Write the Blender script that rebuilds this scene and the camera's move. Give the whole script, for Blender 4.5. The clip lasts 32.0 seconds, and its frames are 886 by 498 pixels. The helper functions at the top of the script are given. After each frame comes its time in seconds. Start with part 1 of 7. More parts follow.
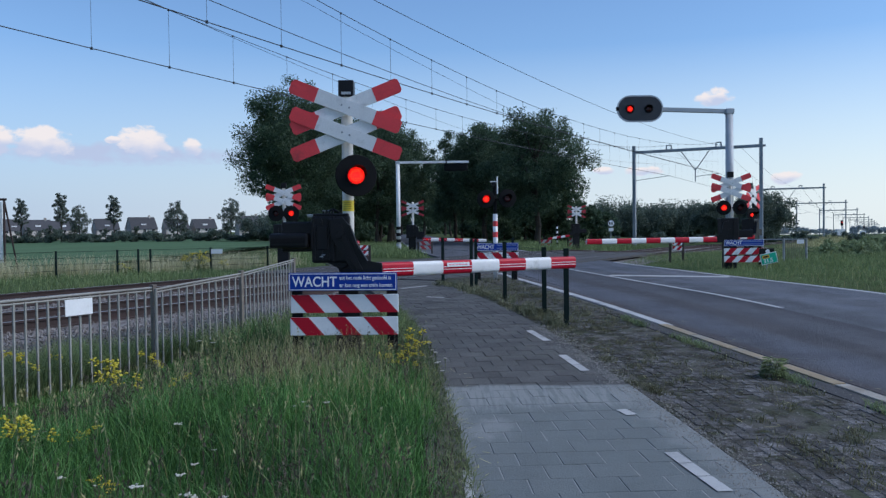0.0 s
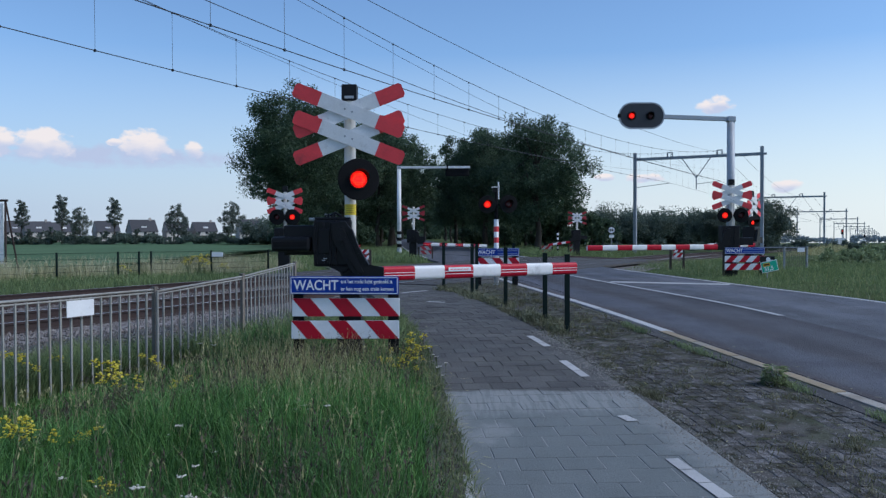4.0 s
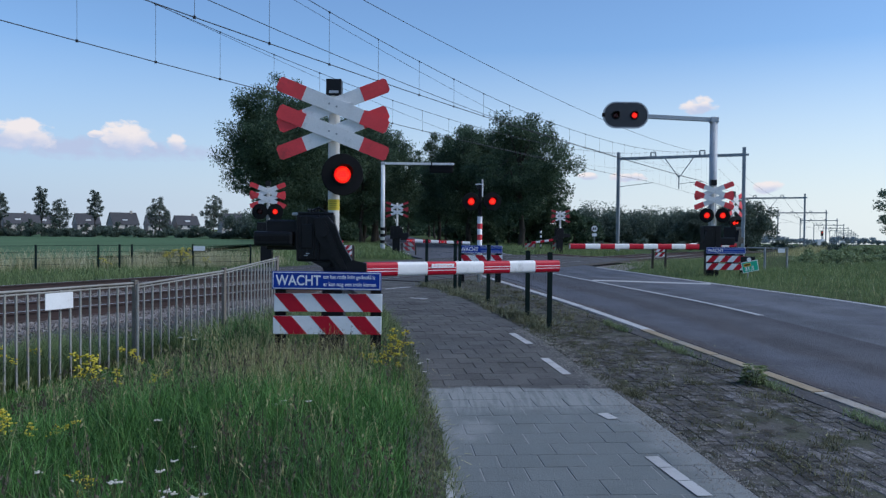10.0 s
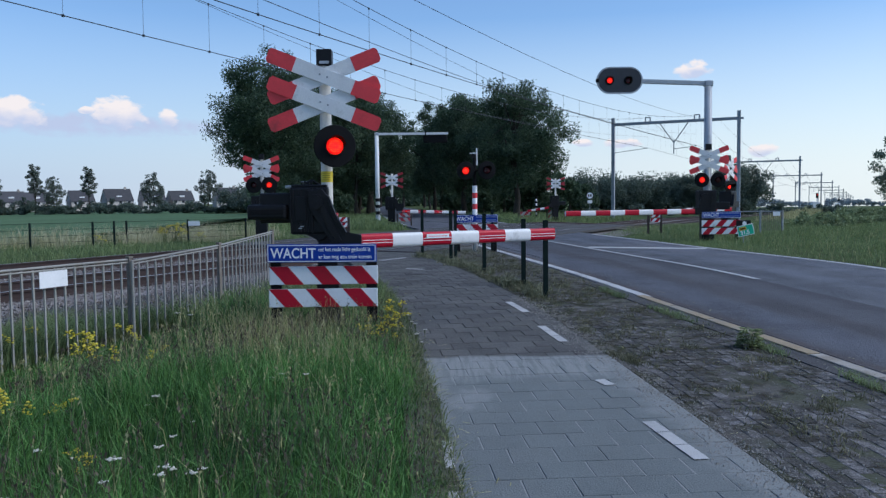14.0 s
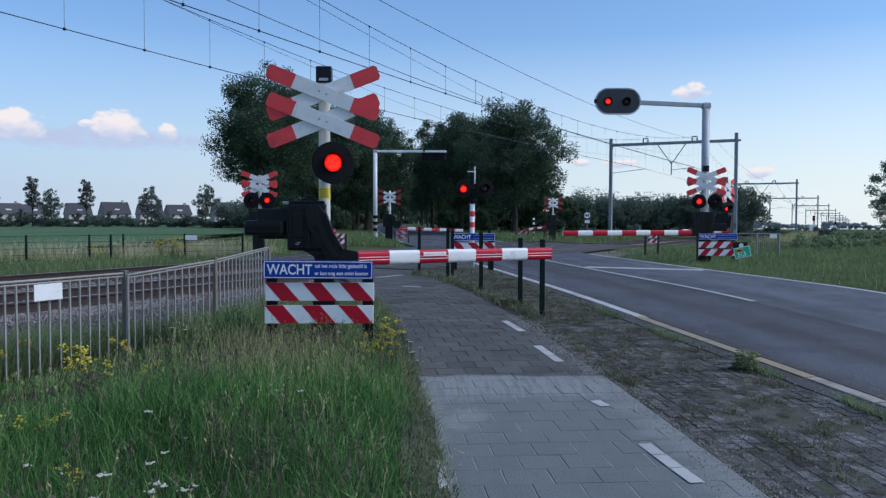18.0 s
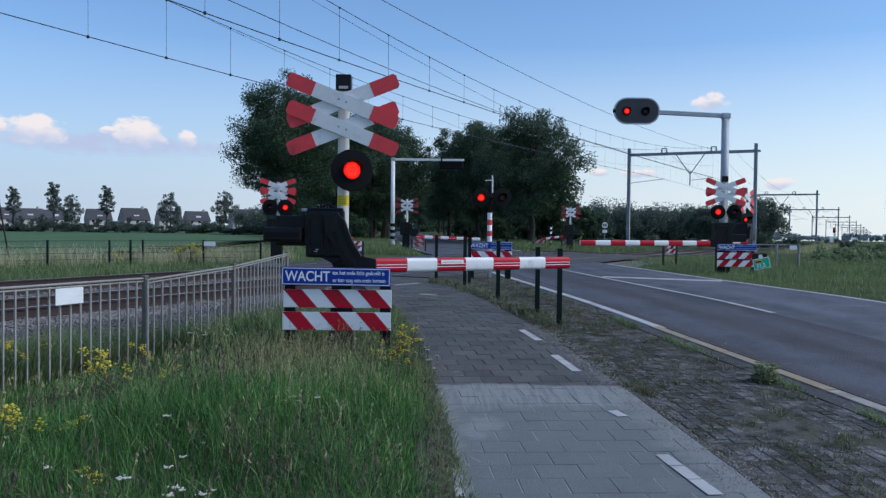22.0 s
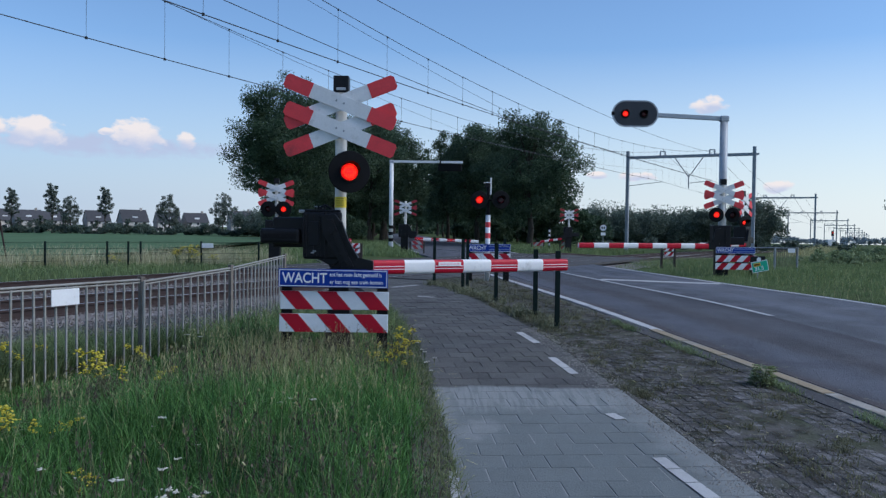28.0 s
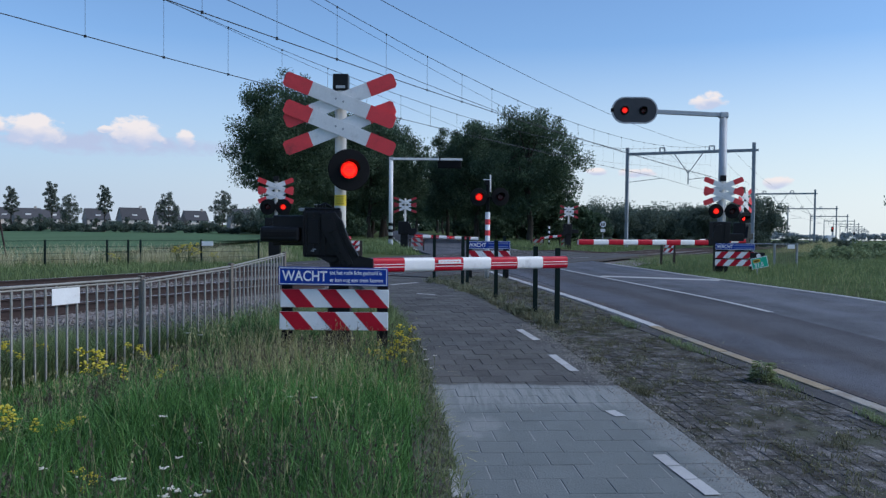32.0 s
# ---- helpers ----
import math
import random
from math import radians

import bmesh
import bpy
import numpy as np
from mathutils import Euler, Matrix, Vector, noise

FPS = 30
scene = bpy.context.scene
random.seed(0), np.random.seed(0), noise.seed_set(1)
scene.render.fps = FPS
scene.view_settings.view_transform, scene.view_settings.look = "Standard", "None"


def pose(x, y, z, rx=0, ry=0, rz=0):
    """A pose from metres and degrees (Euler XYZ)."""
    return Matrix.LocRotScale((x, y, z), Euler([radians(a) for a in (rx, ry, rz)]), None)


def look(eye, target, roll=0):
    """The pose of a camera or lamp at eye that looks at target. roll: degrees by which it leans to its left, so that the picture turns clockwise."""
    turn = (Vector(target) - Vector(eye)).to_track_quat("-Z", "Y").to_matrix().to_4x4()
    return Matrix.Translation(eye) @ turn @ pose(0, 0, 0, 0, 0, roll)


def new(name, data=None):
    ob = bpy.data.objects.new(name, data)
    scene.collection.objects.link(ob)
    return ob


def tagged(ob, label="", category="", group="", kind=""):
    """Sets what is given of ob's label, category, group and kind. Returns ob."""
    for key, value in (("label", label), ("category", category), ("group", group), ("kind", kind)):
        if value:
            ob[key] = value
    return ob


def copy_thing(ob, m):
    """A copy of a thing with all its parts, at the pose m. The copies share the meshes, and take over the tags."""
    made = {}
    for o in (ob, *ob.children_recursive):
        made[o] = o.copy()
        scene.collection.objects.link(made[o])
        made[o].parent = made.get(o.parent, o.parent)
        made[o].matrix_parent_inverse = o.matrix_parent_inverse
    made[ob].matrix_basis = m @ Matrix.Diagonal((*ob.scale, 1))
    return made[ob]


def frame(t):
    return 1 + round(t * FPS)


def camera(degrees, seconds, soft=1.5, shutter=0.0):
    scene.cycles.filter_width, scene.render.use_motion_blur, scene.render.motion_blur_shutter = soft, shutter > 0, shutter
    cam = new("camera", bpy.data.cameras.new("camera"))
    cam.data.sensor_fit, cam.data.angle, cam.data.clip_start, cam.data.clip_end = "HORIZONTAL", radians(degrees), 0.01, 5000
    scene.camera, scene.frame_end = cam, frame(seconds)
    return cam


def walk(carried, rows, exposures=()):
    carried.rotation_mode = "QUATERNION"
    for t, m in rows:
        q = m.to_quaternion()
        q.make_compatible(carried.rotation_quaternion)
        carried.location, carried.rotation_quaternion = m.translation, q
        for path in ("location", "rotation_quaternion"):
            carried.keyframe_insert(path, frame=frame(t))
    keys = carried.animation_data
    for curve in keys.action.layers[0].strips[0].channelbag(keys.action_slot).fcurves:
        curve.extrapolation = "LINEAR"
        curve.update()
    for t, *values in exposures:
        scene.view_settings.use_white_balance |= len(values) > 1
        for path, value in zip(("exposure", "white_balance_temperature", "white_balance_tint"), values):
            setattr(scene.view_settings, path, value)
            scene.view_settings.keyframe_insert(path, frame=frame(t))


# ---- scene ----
cam = camera(57.0, 32.0, soft=1.35)
WALK = [
    (0, pose(-0.0041, -0.0196, 1.6474, 88.566, 0.706, 0.323)),
    (0.5, pose(-0.0020, -0.0193, 1.6435, 88.815, 0.723, 0.565)),
    (1, pose(-0.0038, -0.0187, 1.6439, 88.968, 0.616, 0.620)),
    (1.5, pose(-0.0068, -0.0209, 1.6453, 89.135, 0.318, 0.566)),
    (2, pose(-0.0128, -0.0257, 1.6426, 89.442, 0.382, 0.502)),
    (2.5, pose(-0.0096, -0.0264, 1.6430, 89.591, 0.484, 0.322)),
    (4.5, pose(-0.0231, -0.0281, 1.6399, 88.812, -0.012, 0.212)),
    (5, pose(-0.0149, -0.0162, 1.6420, 88.960, -0.232, -0.402)),
    (5.5, pose(-0.0184, -0.0241, 1.6423, 88.343, -0.042, -0.803)),
    (6, pose(-0.0198, -0.0206, 1.6399, 88.119, -0.326, -0.581)),
    (6.5, pose(-0.0199, -0.0232, 1.6371, 88.519, -0.582, -0.183)),
    (7, pose(-0.0153, -0.0150, 1.6377, 89.142, -0.807, -0.372)),
    (7.5, pose(-0.0108, -0.0209, 1.6405, 89.272, -0.873, -0.868)),
    (8, pose(-0.0119, -0.0093, 1.6396, 89.235, -0.598, -0.749)),
    (8.5, pose(-0.0162, -0.0063, 1.6389, 89.151, -0.830, -0.556)),
    (9, pose(-0.0209, -0.0211, 1.6379, 89.052, -0.884, -0.786)),
    (9.5, pose(-0.0223, -0.0222, 1.6397, 88.940, -0.697, -0.810)),
    (10, pose(-0.0210, -0.0190, 1.6380, 88.707, -0.507, -0.814)),
    (10.5, pose(-0.0199, -0.0146, 1.6359, 88.372, -0.293, -0.720)),
    (11, pose(-0.0194, -0.0167, 1.6371, 87.797, -0.221, -0.633)),
    (11.5, pose(-0.0147, -0.0123, 1.6371, 87.122, -0.199, -0.800)),
    (12, pose(-0.0168, 0.0022, 1.6365, 86.617, 0.055, -0.868)),
    (12.5, pose(-0.0119, -0.0097, 1.6365, 86.581, 0.302, -0.713)),
    (13, pose(-0.0074, -0.0039, 1.6380, 86.582, 0.339, -0.925)),
    (13.5, pose(-0.0067, 0.0009, 1.6368, 86.476, 0.438, -1.031)),
    (14, pose(-0.0075, 0.0083, 1.6379, 86.597, 0.656, -1.132)),
    (14.5, pose(-0.0050, 0.0067, 1.6357, 86.779, 0.490, -1.323)),
    (16.5, pose(-0.0197, -0.0036, 1.6360, 86.975, -0.094, -0.598)),
    (17, pose(-0.0182, -0.0030, 1.6394, 87.881, -0.189, -0.796)),
    (17.5, pose(-0.0277, -0.0085, 1.6396, 88.190, -0.241, -1.220)),
    (18, pose(-0.0048, 0.0188, 1.6425, 87.836, -0.143, -1.301)),
    (18.5, pose(0.0049, -0.0028, 1.6384, 88.264, -0.051, -0.584)),
    (19, pose(0.0020, 0.0099, 1.6410, 88.568, -0.007, -0.172)),
    (19.5, pose(-0.0077, 0.0058, 1.6417, 88.446, 0.032, -0.235)),
    (20, pose(-0.0093, 0.0241, 1.6467, 88.063, 0.054, -0.373)),
    (20.5, pose(-0.0202, 0.0120, 1.6448, 87.391, -0.095, -0.245)),
    (21, pose(-0.0170, 0.0192, 1.6368, 87.359, -0.498, -0.029)),
    (21.5, pose(-0.0225, 0.0064, 1.6408, 88.150, -0.896, -0.023)),
    (22, pose(-0.0164, 0.0104, 1.6372, 88.429, -0.623, -0.114)),
    (22.5, pose(-0.0055, 0.0019, 1.6373, 88.377, -0.700, -0.231)),
    (23, pose(-0.0001, -0.0011, 1.6395, 88.696, -0.776, 0.002)),
    (23.5, pose(0.0056, 0.0034, 1.6374, 89.355, -0.750, 0.342)),
    (24, pose(0.0088, 0.0096, 1.6371, 89.593, -1.092, 0.469)),
    (24.5, pose(0.0030, 0.0183, 1.6365, 89.528, -1.104, 0.431)),
    (25, pose(-0.0031, 0.0245, 1.6369, 89.361, -0.915, -0.075)),
    (25.5, pose(-0.0108, 0.0247, 1.6363, 89.405, -1.022, -0.189)),
    (26, pose(-0.0120, 0.0198, 1.6329, 89.083, -0.828, -0.162)),
    (26.5, pose(-0.0104, 0.0241, 1.6356, 88.797, -0.796, -0.295)),
    (28.5, pose(-0.0028, 0.0338, 1.6313, 88.453, -0.785, -0.158)),
    (29, pose(-0.0067, 0.0325, 1.6359, 88.278, -0.949, -0.195)),
    (29.5, pose(-0.0017, 0.0377, 1.6374, 88.440, -1.160, -0.371)),
    (30, pose(-0.0008, 0.0319, 1.6409, 88.671, -1.046, -0.442)),
    (30.5, pose(-0.0011, 0.0256, 1.6348, 88.639, -0.935, -0.377)),
    (31, pose(-0.0030, 0.0445, 1.6354, 88.459, -1.084, -0.419)),
    (31.5, pose(0.0015, 0.0266, 1.6378, 88.703, -1.137, -0.461)),
    (32, pose(-0.0047, 0.0232, 1.6412, 88.382, -0.579, -0.228)),
]
walk(cam, WALK, exposures=[(t, e, 5960, 9.7) for t, e in ((0.0, 0.30), (8.0, 0.28), (11.0, 0.29), (12.5, 0.36), (17.5, 0.35), (19.0, 0.30), (21.0, 0.35), (22.3, 0.28), (24.0, 0.16), (25.5, 0.21), (27.0, 0.27), (32.0, 0.29))])

# world: clear evening sky, soft sun to the right
SUN_EL, SUN_AZ = radians(43), radians(97)
world = bpy.data.worlds.new("evening_sky")
scene.world = world
world.use_nodes = True
wn, wl = world.node_tree.nodes, world.node_tree.links
wn.clear()


def wnode(kind, **props):
    n = wn.new(kind)
    for k, v in props.items():
        n.inputs[k].default_value = v
    return n


def wmath(op, a, b=None, c=None, clamp=False):
    n = wn.new("ShaderNodeMath")
    n.operation, n.use_clamp = op, clamp
    for i, v in enumerate((a, b, c)):
        if v is None:
            continue
        if isinstance(v, (int, float)):
            n.inputs[i].default_value = v
        else:
            wl.new(v, n.inputs[i])
    return n.outputs[0]


sky = wn.new("ShaderNodeTexSky")
sky.sky_type, sky.sun_disc = "NISHITA", False
sky.sun_elevation, sky.sun_rotation = SUN_EL, SUN_AZ
sky.altitude, sky.air_density, sky.dust_density, sky.ozone_density = 0, 1.0, 0.3, 5.0
coord = wn.new("ShaderNodeTexCoord")
sep = wn.new("ShaderNodeSeparateXYZ")
wl.new(coord.outputs["Generated"], sep.inputs[0])
# azimuth (0 ahead, right positive) and elevation, both as slopes
ax = wmath("ARCTAN2", sep.outputs[0], sep.outputs[1])
el = wmath("ARCSINE", sep.outputs[2])
comb = wn.new("ShaderNodeCombineXYZ")
wl.new(ax, comb.inputs[0])
wl.new(wmath("MULTIPLY", el, 1.7), comb.inputs[1])
puff = wnode("ShaderNodeTexNoise", Scale=38.0, Detail=6.0, Roughness=0.55)
wl.new(comb.outputs[0], puff.inputs["Vector"])
# (azimuth, elevation, half width, half height) of the few fair-weather clouds
CLOUDS = [(-0.464, 0.100, 0.040, 0.017), (-0.352, 0.103, 0.031, 0.019), (-0.302, 0.098, 0.013, 0.010), (-0.388, 0.105, 0.009, 0.004), (-0.505, 0.101, 0.030, 0.018), 
          (0.315, 0.145, 0.021, 0.009), (0.321, 0.150, 0.011, 0.009), (0.236, 0.066, 0.023, 0.006), (0.190, 0.067, 0.015, 0.005), (0.391, 0.053, 0.017, 0.008),
          (-0.60, 0.108, 0.06, 0.02), (0.75, 0.10, 0.08, 0.015), (-1.1, 0.14, 0.2, 0.03), (1.5, 0.15, 0.2, 0.03), (2.6, 0.14, 0.3, 0.03), (-2.3, 0.16, 0.3, 0.04)]
cover = shade = None
for ca, ce, cw, ch in CLOUDS:
    du = wmath("DIVIDE", wmath("SUBTRACT", ax, ca), cw)
    dv = wmath("DIVIDE", wmath("SUBTRACT", el, ce), ch)
    blob = wmath("SUBTRACT", 1.0, wmath("ADD", wmath("MULTIPLY", du, du), wmath("MULTIPLY", dv, dv)))
    cover = blob if cover is None else wmath("MAXIMUM", cover, blob)
    up = wmath("MULTIPLY", wmath("MAXIMUM", wmath("ADD", blob, 0.5), 0.0), dv)
    shade = up if shade is None else wmath("ADD", shade, up)
dens = wmath("ADD", wmath("MULTIPLY", wmath("MAXIMUM", cover, -1.5), 0.9), wmath("MULTIPLY", wmath("SUBTRACT", puff.outputs["Fac"], 0.50), 3.0))
mask = wmath("MULTIPLY", wmath("SMOOTH_MIN", wmath("MAXIMUM", wmath("MULTIPLY", dens, 1.7), 0.0), 0.8, 0.2), 1.2, clamp=True)
lit = wmath("ADD", 0.75, wmath("MULTIPLY", wmath("SUBTRACT", puff.outputs["Fac"], 0.4), 1.2))
ccol = wn.new("ShaderNodeMixRGB")
ccol.inputs[1].default_value, ccol.inputs[2].default_value = (4.0, 4.25, 5.15, 1), (6.5, 5.75, 5.35, 1)
wl.new(wmath("ADD", wmath("MULTIPLY_ADD", shade, 0.9, 0.62), wmath("MULTIPLY", wmath("SUBTRACT", puff.outputs["Fac"], 0.5), 1.6), clamp=True), ccol.inputs[0])
mixc = wn.new("ShaderNodeMixRGB")
wl.new(mask, mixc.inputs[0])
# thin lavender-grey bank of stratus under the clouds on one side
bu = wmath("DIVIDE", wmath("ADD", ax, 0.385), 0.155)
bv = wmath("DIVIDE", wmath("SUBTRACT", el, 0.089), 0.013)
bank = wmath("SUBTRACT", 1.0, wmath("ADD", wmath("MULTIPLY", bu, bu), wmath("MULTIPLY", bv, bv)))
bank = wmath("MULTIPLY", wmath("ADD", wmath("MAXIMUM", bank, -1.0), wmath("MULTIPLY", wmath("SUBTRACT", puff.outputs["Fac"], 0.45), 3.0)), 0.95, clamp=True)
mixb = wn.new("ShaderNodeMixRGB")
wl.new(bank, mixb.inputs[0])
# evening haze low over the horizon, brighter towards the sun
hazec = wn.new("ShaderNodeMixRGB")
hazec.inputs[1].default_value, hazec.inputs[2].default_value = (3.25, 3.85, 4.75, 1), (5.8, 6.05, 5.85, 1)
wl.new(wmath("MULTIPLY_ADD", ax, 1.0, 0.5, clamp=True), hazec.inputs[0])
haze = wn.new("ShaderNodeMixRGB")
wl.new(wmath("MULTIPLY", wmath("DIVIDE", wmath("SUBTRACT", 0.215, el), 0.185, clamp=True), 0.85), haze.inputs[0])
wl.new(sky.outputs[0], haze.inputs[1])
wl.new(hazec.outputs[0], haze.inputs[2])
wl.new(haze.outputs[0], mixb.inputs[1])
mixb.inputs[2].default_value = (3.55, 3.95, 5.0, 1)
wl.new(mixb.outputs[0], mixc.inputs[1])
wl.new(ccol.outputs[0], mixc.inputs[2])
bg = wnode("ShaderNodeBackground", Strength=0.118)
wl.new(mixc.outputs[0], bg.inputs["Color"])
wl.new(bg.outputs[0], wn.new("ShaderNodeOutputWorld").inputs["Surface"])

sun = new("sun", bpy.data.lights.new("sun", "SUN"))
sun.data.energy, sun.data.angle, sun.data.color = 1.9, radians(40), (1.0, 0.96, 0.91)
sun.matrix_world = look((0, 0, 50), (-50 * math.cos(SUN_EL) * math.sin(SUN_AZ), -50 * math.cos(SUN_EL) * math.cos(SUN_AZ), 50 - 50 * math.sin(SUN_EL)))

# ---- materials ----
def mat(name, base, rough=0.6, metal=0.0, var=0.18, scale=4.0, fine=60.0, bump=0.15, tint=None, tint_amount=0.0, per_object=0.0, coat=0.0, dirt=None, dirt_at=0.6, spec=0.5, stretch=None):
    """Principled material with colour variation at two scales, a dirt or stain layer and fine relief."""
    m = bpy.data.materials.new(name)
    m.use_nodes = True
    n, l = m.node_tree.nodes, m.node_tree.links
    b = n["Principled BSDF"]
    b.inputs["Roughness"].default_value, b.inputs["Metallic"].default_value = rough, metal
    b.inputs["Coat Weight"].default_value = coat
    b.inputs["Specular IOR Level"].default_value = spec
    geo = n.new("ShaderNodeNewGeometry")
    big, small = n.new("ShaderNodeTexNoise"), n.new("ShaderNodeTexNoise")
    for t, s, d in ((big, scale, 4), (small, fine, 3)):
        t.inputs["Scale"].default_value, t.inputs["Detail"].default_value = s, d
        l.new(geo.outputs["Position"], t.inputs["Vector"])
    if stretch:
        mp = n.new("ShaderNodeMapping")
        mp.inputs["Rotation"].default_value, mp.inputs["Scale"].default_value = (0, 0, radians(stretch[0])), (1, stretch[1], 1)
        l.new(geo.outputs["Position"], mp.inputs["Vector"])
        l.new(mp.outputs[0], big.inputs["Vector"])
    add = n.new("ShaderNodeMath")
    add.operation = "ADD"
    l.new(big.outputs["Fac"], add.inputs[0])
    l.new(small.outputs["Fac"], add.inputs[1])
    rng = n.new("ShaderNodeMapRange")
    rng.inputs["From Min"].default_value, rng.inputs["From Max"].default_value = 0.6, 1.4
    rng.inputs["To Min"].default_value, rng.inputs["To Max"].default_value = 1 - var, 1 + var
    l.new(add.outputs[0], rng.inputs["Value"])
    val = rng.outputs[0]
    if per_object:
        info = n.new("ShaderNodeObjectInfo")
        r2 = n.new("ShaderNodeMapRange")
        r2.inputs["To Min"].default_value, r2.inputs["To Max"].default_value = 1 - per_object, 1 + per_object
        both, wrap = n.new("ShaderNodeMath"), n.new("ShaderNodeMath")
        both.operation, wrap.operation = "ADD", "FRACT"
        l.new(info.outputs["Random"], both.inputs[0])
        l.new(geo.outputs["Random Per Island"], both.inputs[1])
        l.new(both.outputs[0], wrap.inputs[0])
        l.new(wrap.outputs[0], r2.inputs["Value"])
        mul = n.new("ShaderNodeMath")
        mul.operation = "MULTIPLY"
        l.new(val, mul.inputs[0])
        l.new(r2.outputs[0], mul.inputs[1])
        val = mul.outputs[0]
    vm = n.new("ShaderNodeVectorMath")
    vm.operation = "SCALE"
    vm.inputs[0].default_value = base
    l.new(val, vm.inputs["Scale"])
    col = vm.outputs[0]
    for c, amount, at in ((tint, tint_amount, 0.5), (dirt, 0.8, dirt_at)):
        if c is None:
            continue
        t = n.new("ShaderNodeTexNoise")
        t.inputs["Scale"].default_value, t.inputs["Detail"].default_value, t.inputs["Roughness"].default_value = scale * 0.7, 6, 0.65
        off = n.new("ShaderNodeVectorMath")
        off.inputs[1].default_value = (17.3 * at, 4.1, 9.7)
        l.new(geo.outputs["Position"], off.inputs[0])
        l.new(off.outputs[0], t.inputs["Vector"])
        ramp = n.new("ShaderNodeMapRange")
        ramp.inputs["From Min"].default_value, ramp.inputs["From Max"].default_value = at - 0.08, at + 0.12
        ramp.inputs["To Max"].default_value = amount
        l.new(t.outputs["Fac"], ramp.inputs["Value"])
        mx = n.new("ShaderNodeMixRGB")
        mx.inputs[2].default_value = (*c, 1)
        l.new(ramp.outputs[0], mx.inputs[0])
        l.new(col, mx.inputs[1])
        col = mx.outputs[0]
    l.new(col, b.inputs["Base Color"])
    if bump:
        bp = n.new("ShaderNodeBump")
        bp.inputs["Strength"].default_value, bp.inputs["Distance"].default_value = bump, 0.02
        l.new(small.outputs["Fac"], bp.inputs["Height"])
        l.new(bp.outputs[0], b.inputs["Normal"])
    return m


def leafy(name, dark, light, island=True, rough=0.6, trans=0.25):
    """Leaves or blades: the colour differs from piece to piece, and light passes through in part."""
    m = bpy.data.materials.new(name)
    m.use_nodes = True
    n, l = m.node_tree.nodes, m.node_tree.links
    b = n["Principled BSDF"]
    b.inputs["Roughness"].default_value = rough
    b.inputs["Specular IOR Level"].default_value = 0.25
    geo = n.new("ShaderNodeNewGeometry")
    noise_t = n.new("ShaderNodeTexNoise")
    noise_t.inputs["Scale"].default_value = 0.9
    l.new(geo.outputs["Position"], noise_t.inputs["Vector"])
    avg = n.new("ShaderNodeMath")
    avg.operation = "MULTIPLY_ADD"
    l.new(geo.outputs["Random Per Island"], avg.inputs[0])
    avg.inputs[1].default_value = 0.85
    sub = n.new("ShaderNodeMath")
    sub.operation = "MULTIPLY_ADD"
    l.new(noise_t.outputs["Fac"], sub.inputs[0])
    sub.inputs[1].default_value, sub.inputs[2].default_value = 1.1, -0.5
    l.new(sub.outputs[0], avg.inputs[2])
    mx = n.new("ShaderNodeMixRGB")
    mx.use_clamp = True
    mx.inputs[1].default_value, mx.inputs[2].default_value = (*dark, 1), (*light, 1)
    l.new(avg.outputs[0], mx.inputs[0])
    l.new(mx.outputs[0], b.inputs["Base Color"])
    tr = n.new("ShaderNodeBsdfTranslucent")
    l.new(mx.outputs[0], tr.inputs["Color"])
    mix = n.new("ShaderNodeMixShader")
    mix.inputs[0].default_value = trans
    l.new(b.outputs[0], mix.inputs[1])
    l.new(tr.outputs[0], mix.inputs[2])
    l.new(mix.outputs[0], n["Material Output"].inputs["Surface"])
    return m


def glow(name, col, strength):
    m = bpy.data.materials.new(name)
    m.use_nodes = True
    b = m.node_tree.nodes["Principled BSDF"]
    b.inputs["Base Color"].default_value = (*[c * 0.5 for c in col], 1)
    b.inputs["Emission Color"].default_value, b.inputs["Emission Strength"].default_value = (*col, 1), strength
    return m


WHITE = mat("white_paint", (0.77, 0.77, 0.76), 0.45, var=0.08, scale=6, dirt=(0.42, 0.42, 0.40), dirt_at=0.66, bump=0.05)
RED = mat("red_paint", (0.76, 0.052, 0.060), 0.5, var=0.12, scale=6, dirt=(0.30, 0.04, 0.04), dirt_at=0.66, bump=0.05)
FADED = mat("faded_red_paint", (0.36, 0.030, 0.040), 0.6, var=0.15, scale=6, bump=0.05)
REFL_WHITE = mat("reflective_white", (0.82, 0.83, 0.84), 0.35, var=0.06, scale=8, dirt=(0.40, 0.38, 0.33), dirt_at=0.68, bump=0.04)
REFL_RED = mat("reflective_red", (0.46, 0.007, 0.026), 0.38, spec=0.25, var=0.08, scale=8, dirt=(0.25, 0.02, 0.03), dirt_at=0.68, bump=0.04)
BLUE = mat("sign_blue", (0.006, 0.040, 0.31), 0.5, spec=0.25, var=0.08, scale=6, bump=0.03)
BLACK = mat("black_enamel", (0.008, 0.008, 0.010), 0.42, spec=0.25, var=0.25, scale=8, dirt=(0.014, 0.014, 0.014), dirt_at=0.62, bump=0.12)
MATTBLACK = mat("matt_black", (0.008, 0.008, 0.009), 0.8, spec=0.2, var=0.25, scale=10, bump=0.05)
LENS = mat("dark_red_lens", (0.05, 0.003, 0.007), 0.25, var=0.1, scale=30, bump=0.3, fine=220)
GREY = mat("grey_paint", (0.42, 0.45, 0.48), 0.45, var=0.1, scale=3, dirt=(0.30, 0.31, 0.32), dirt_at=0.62, bump=0.05)
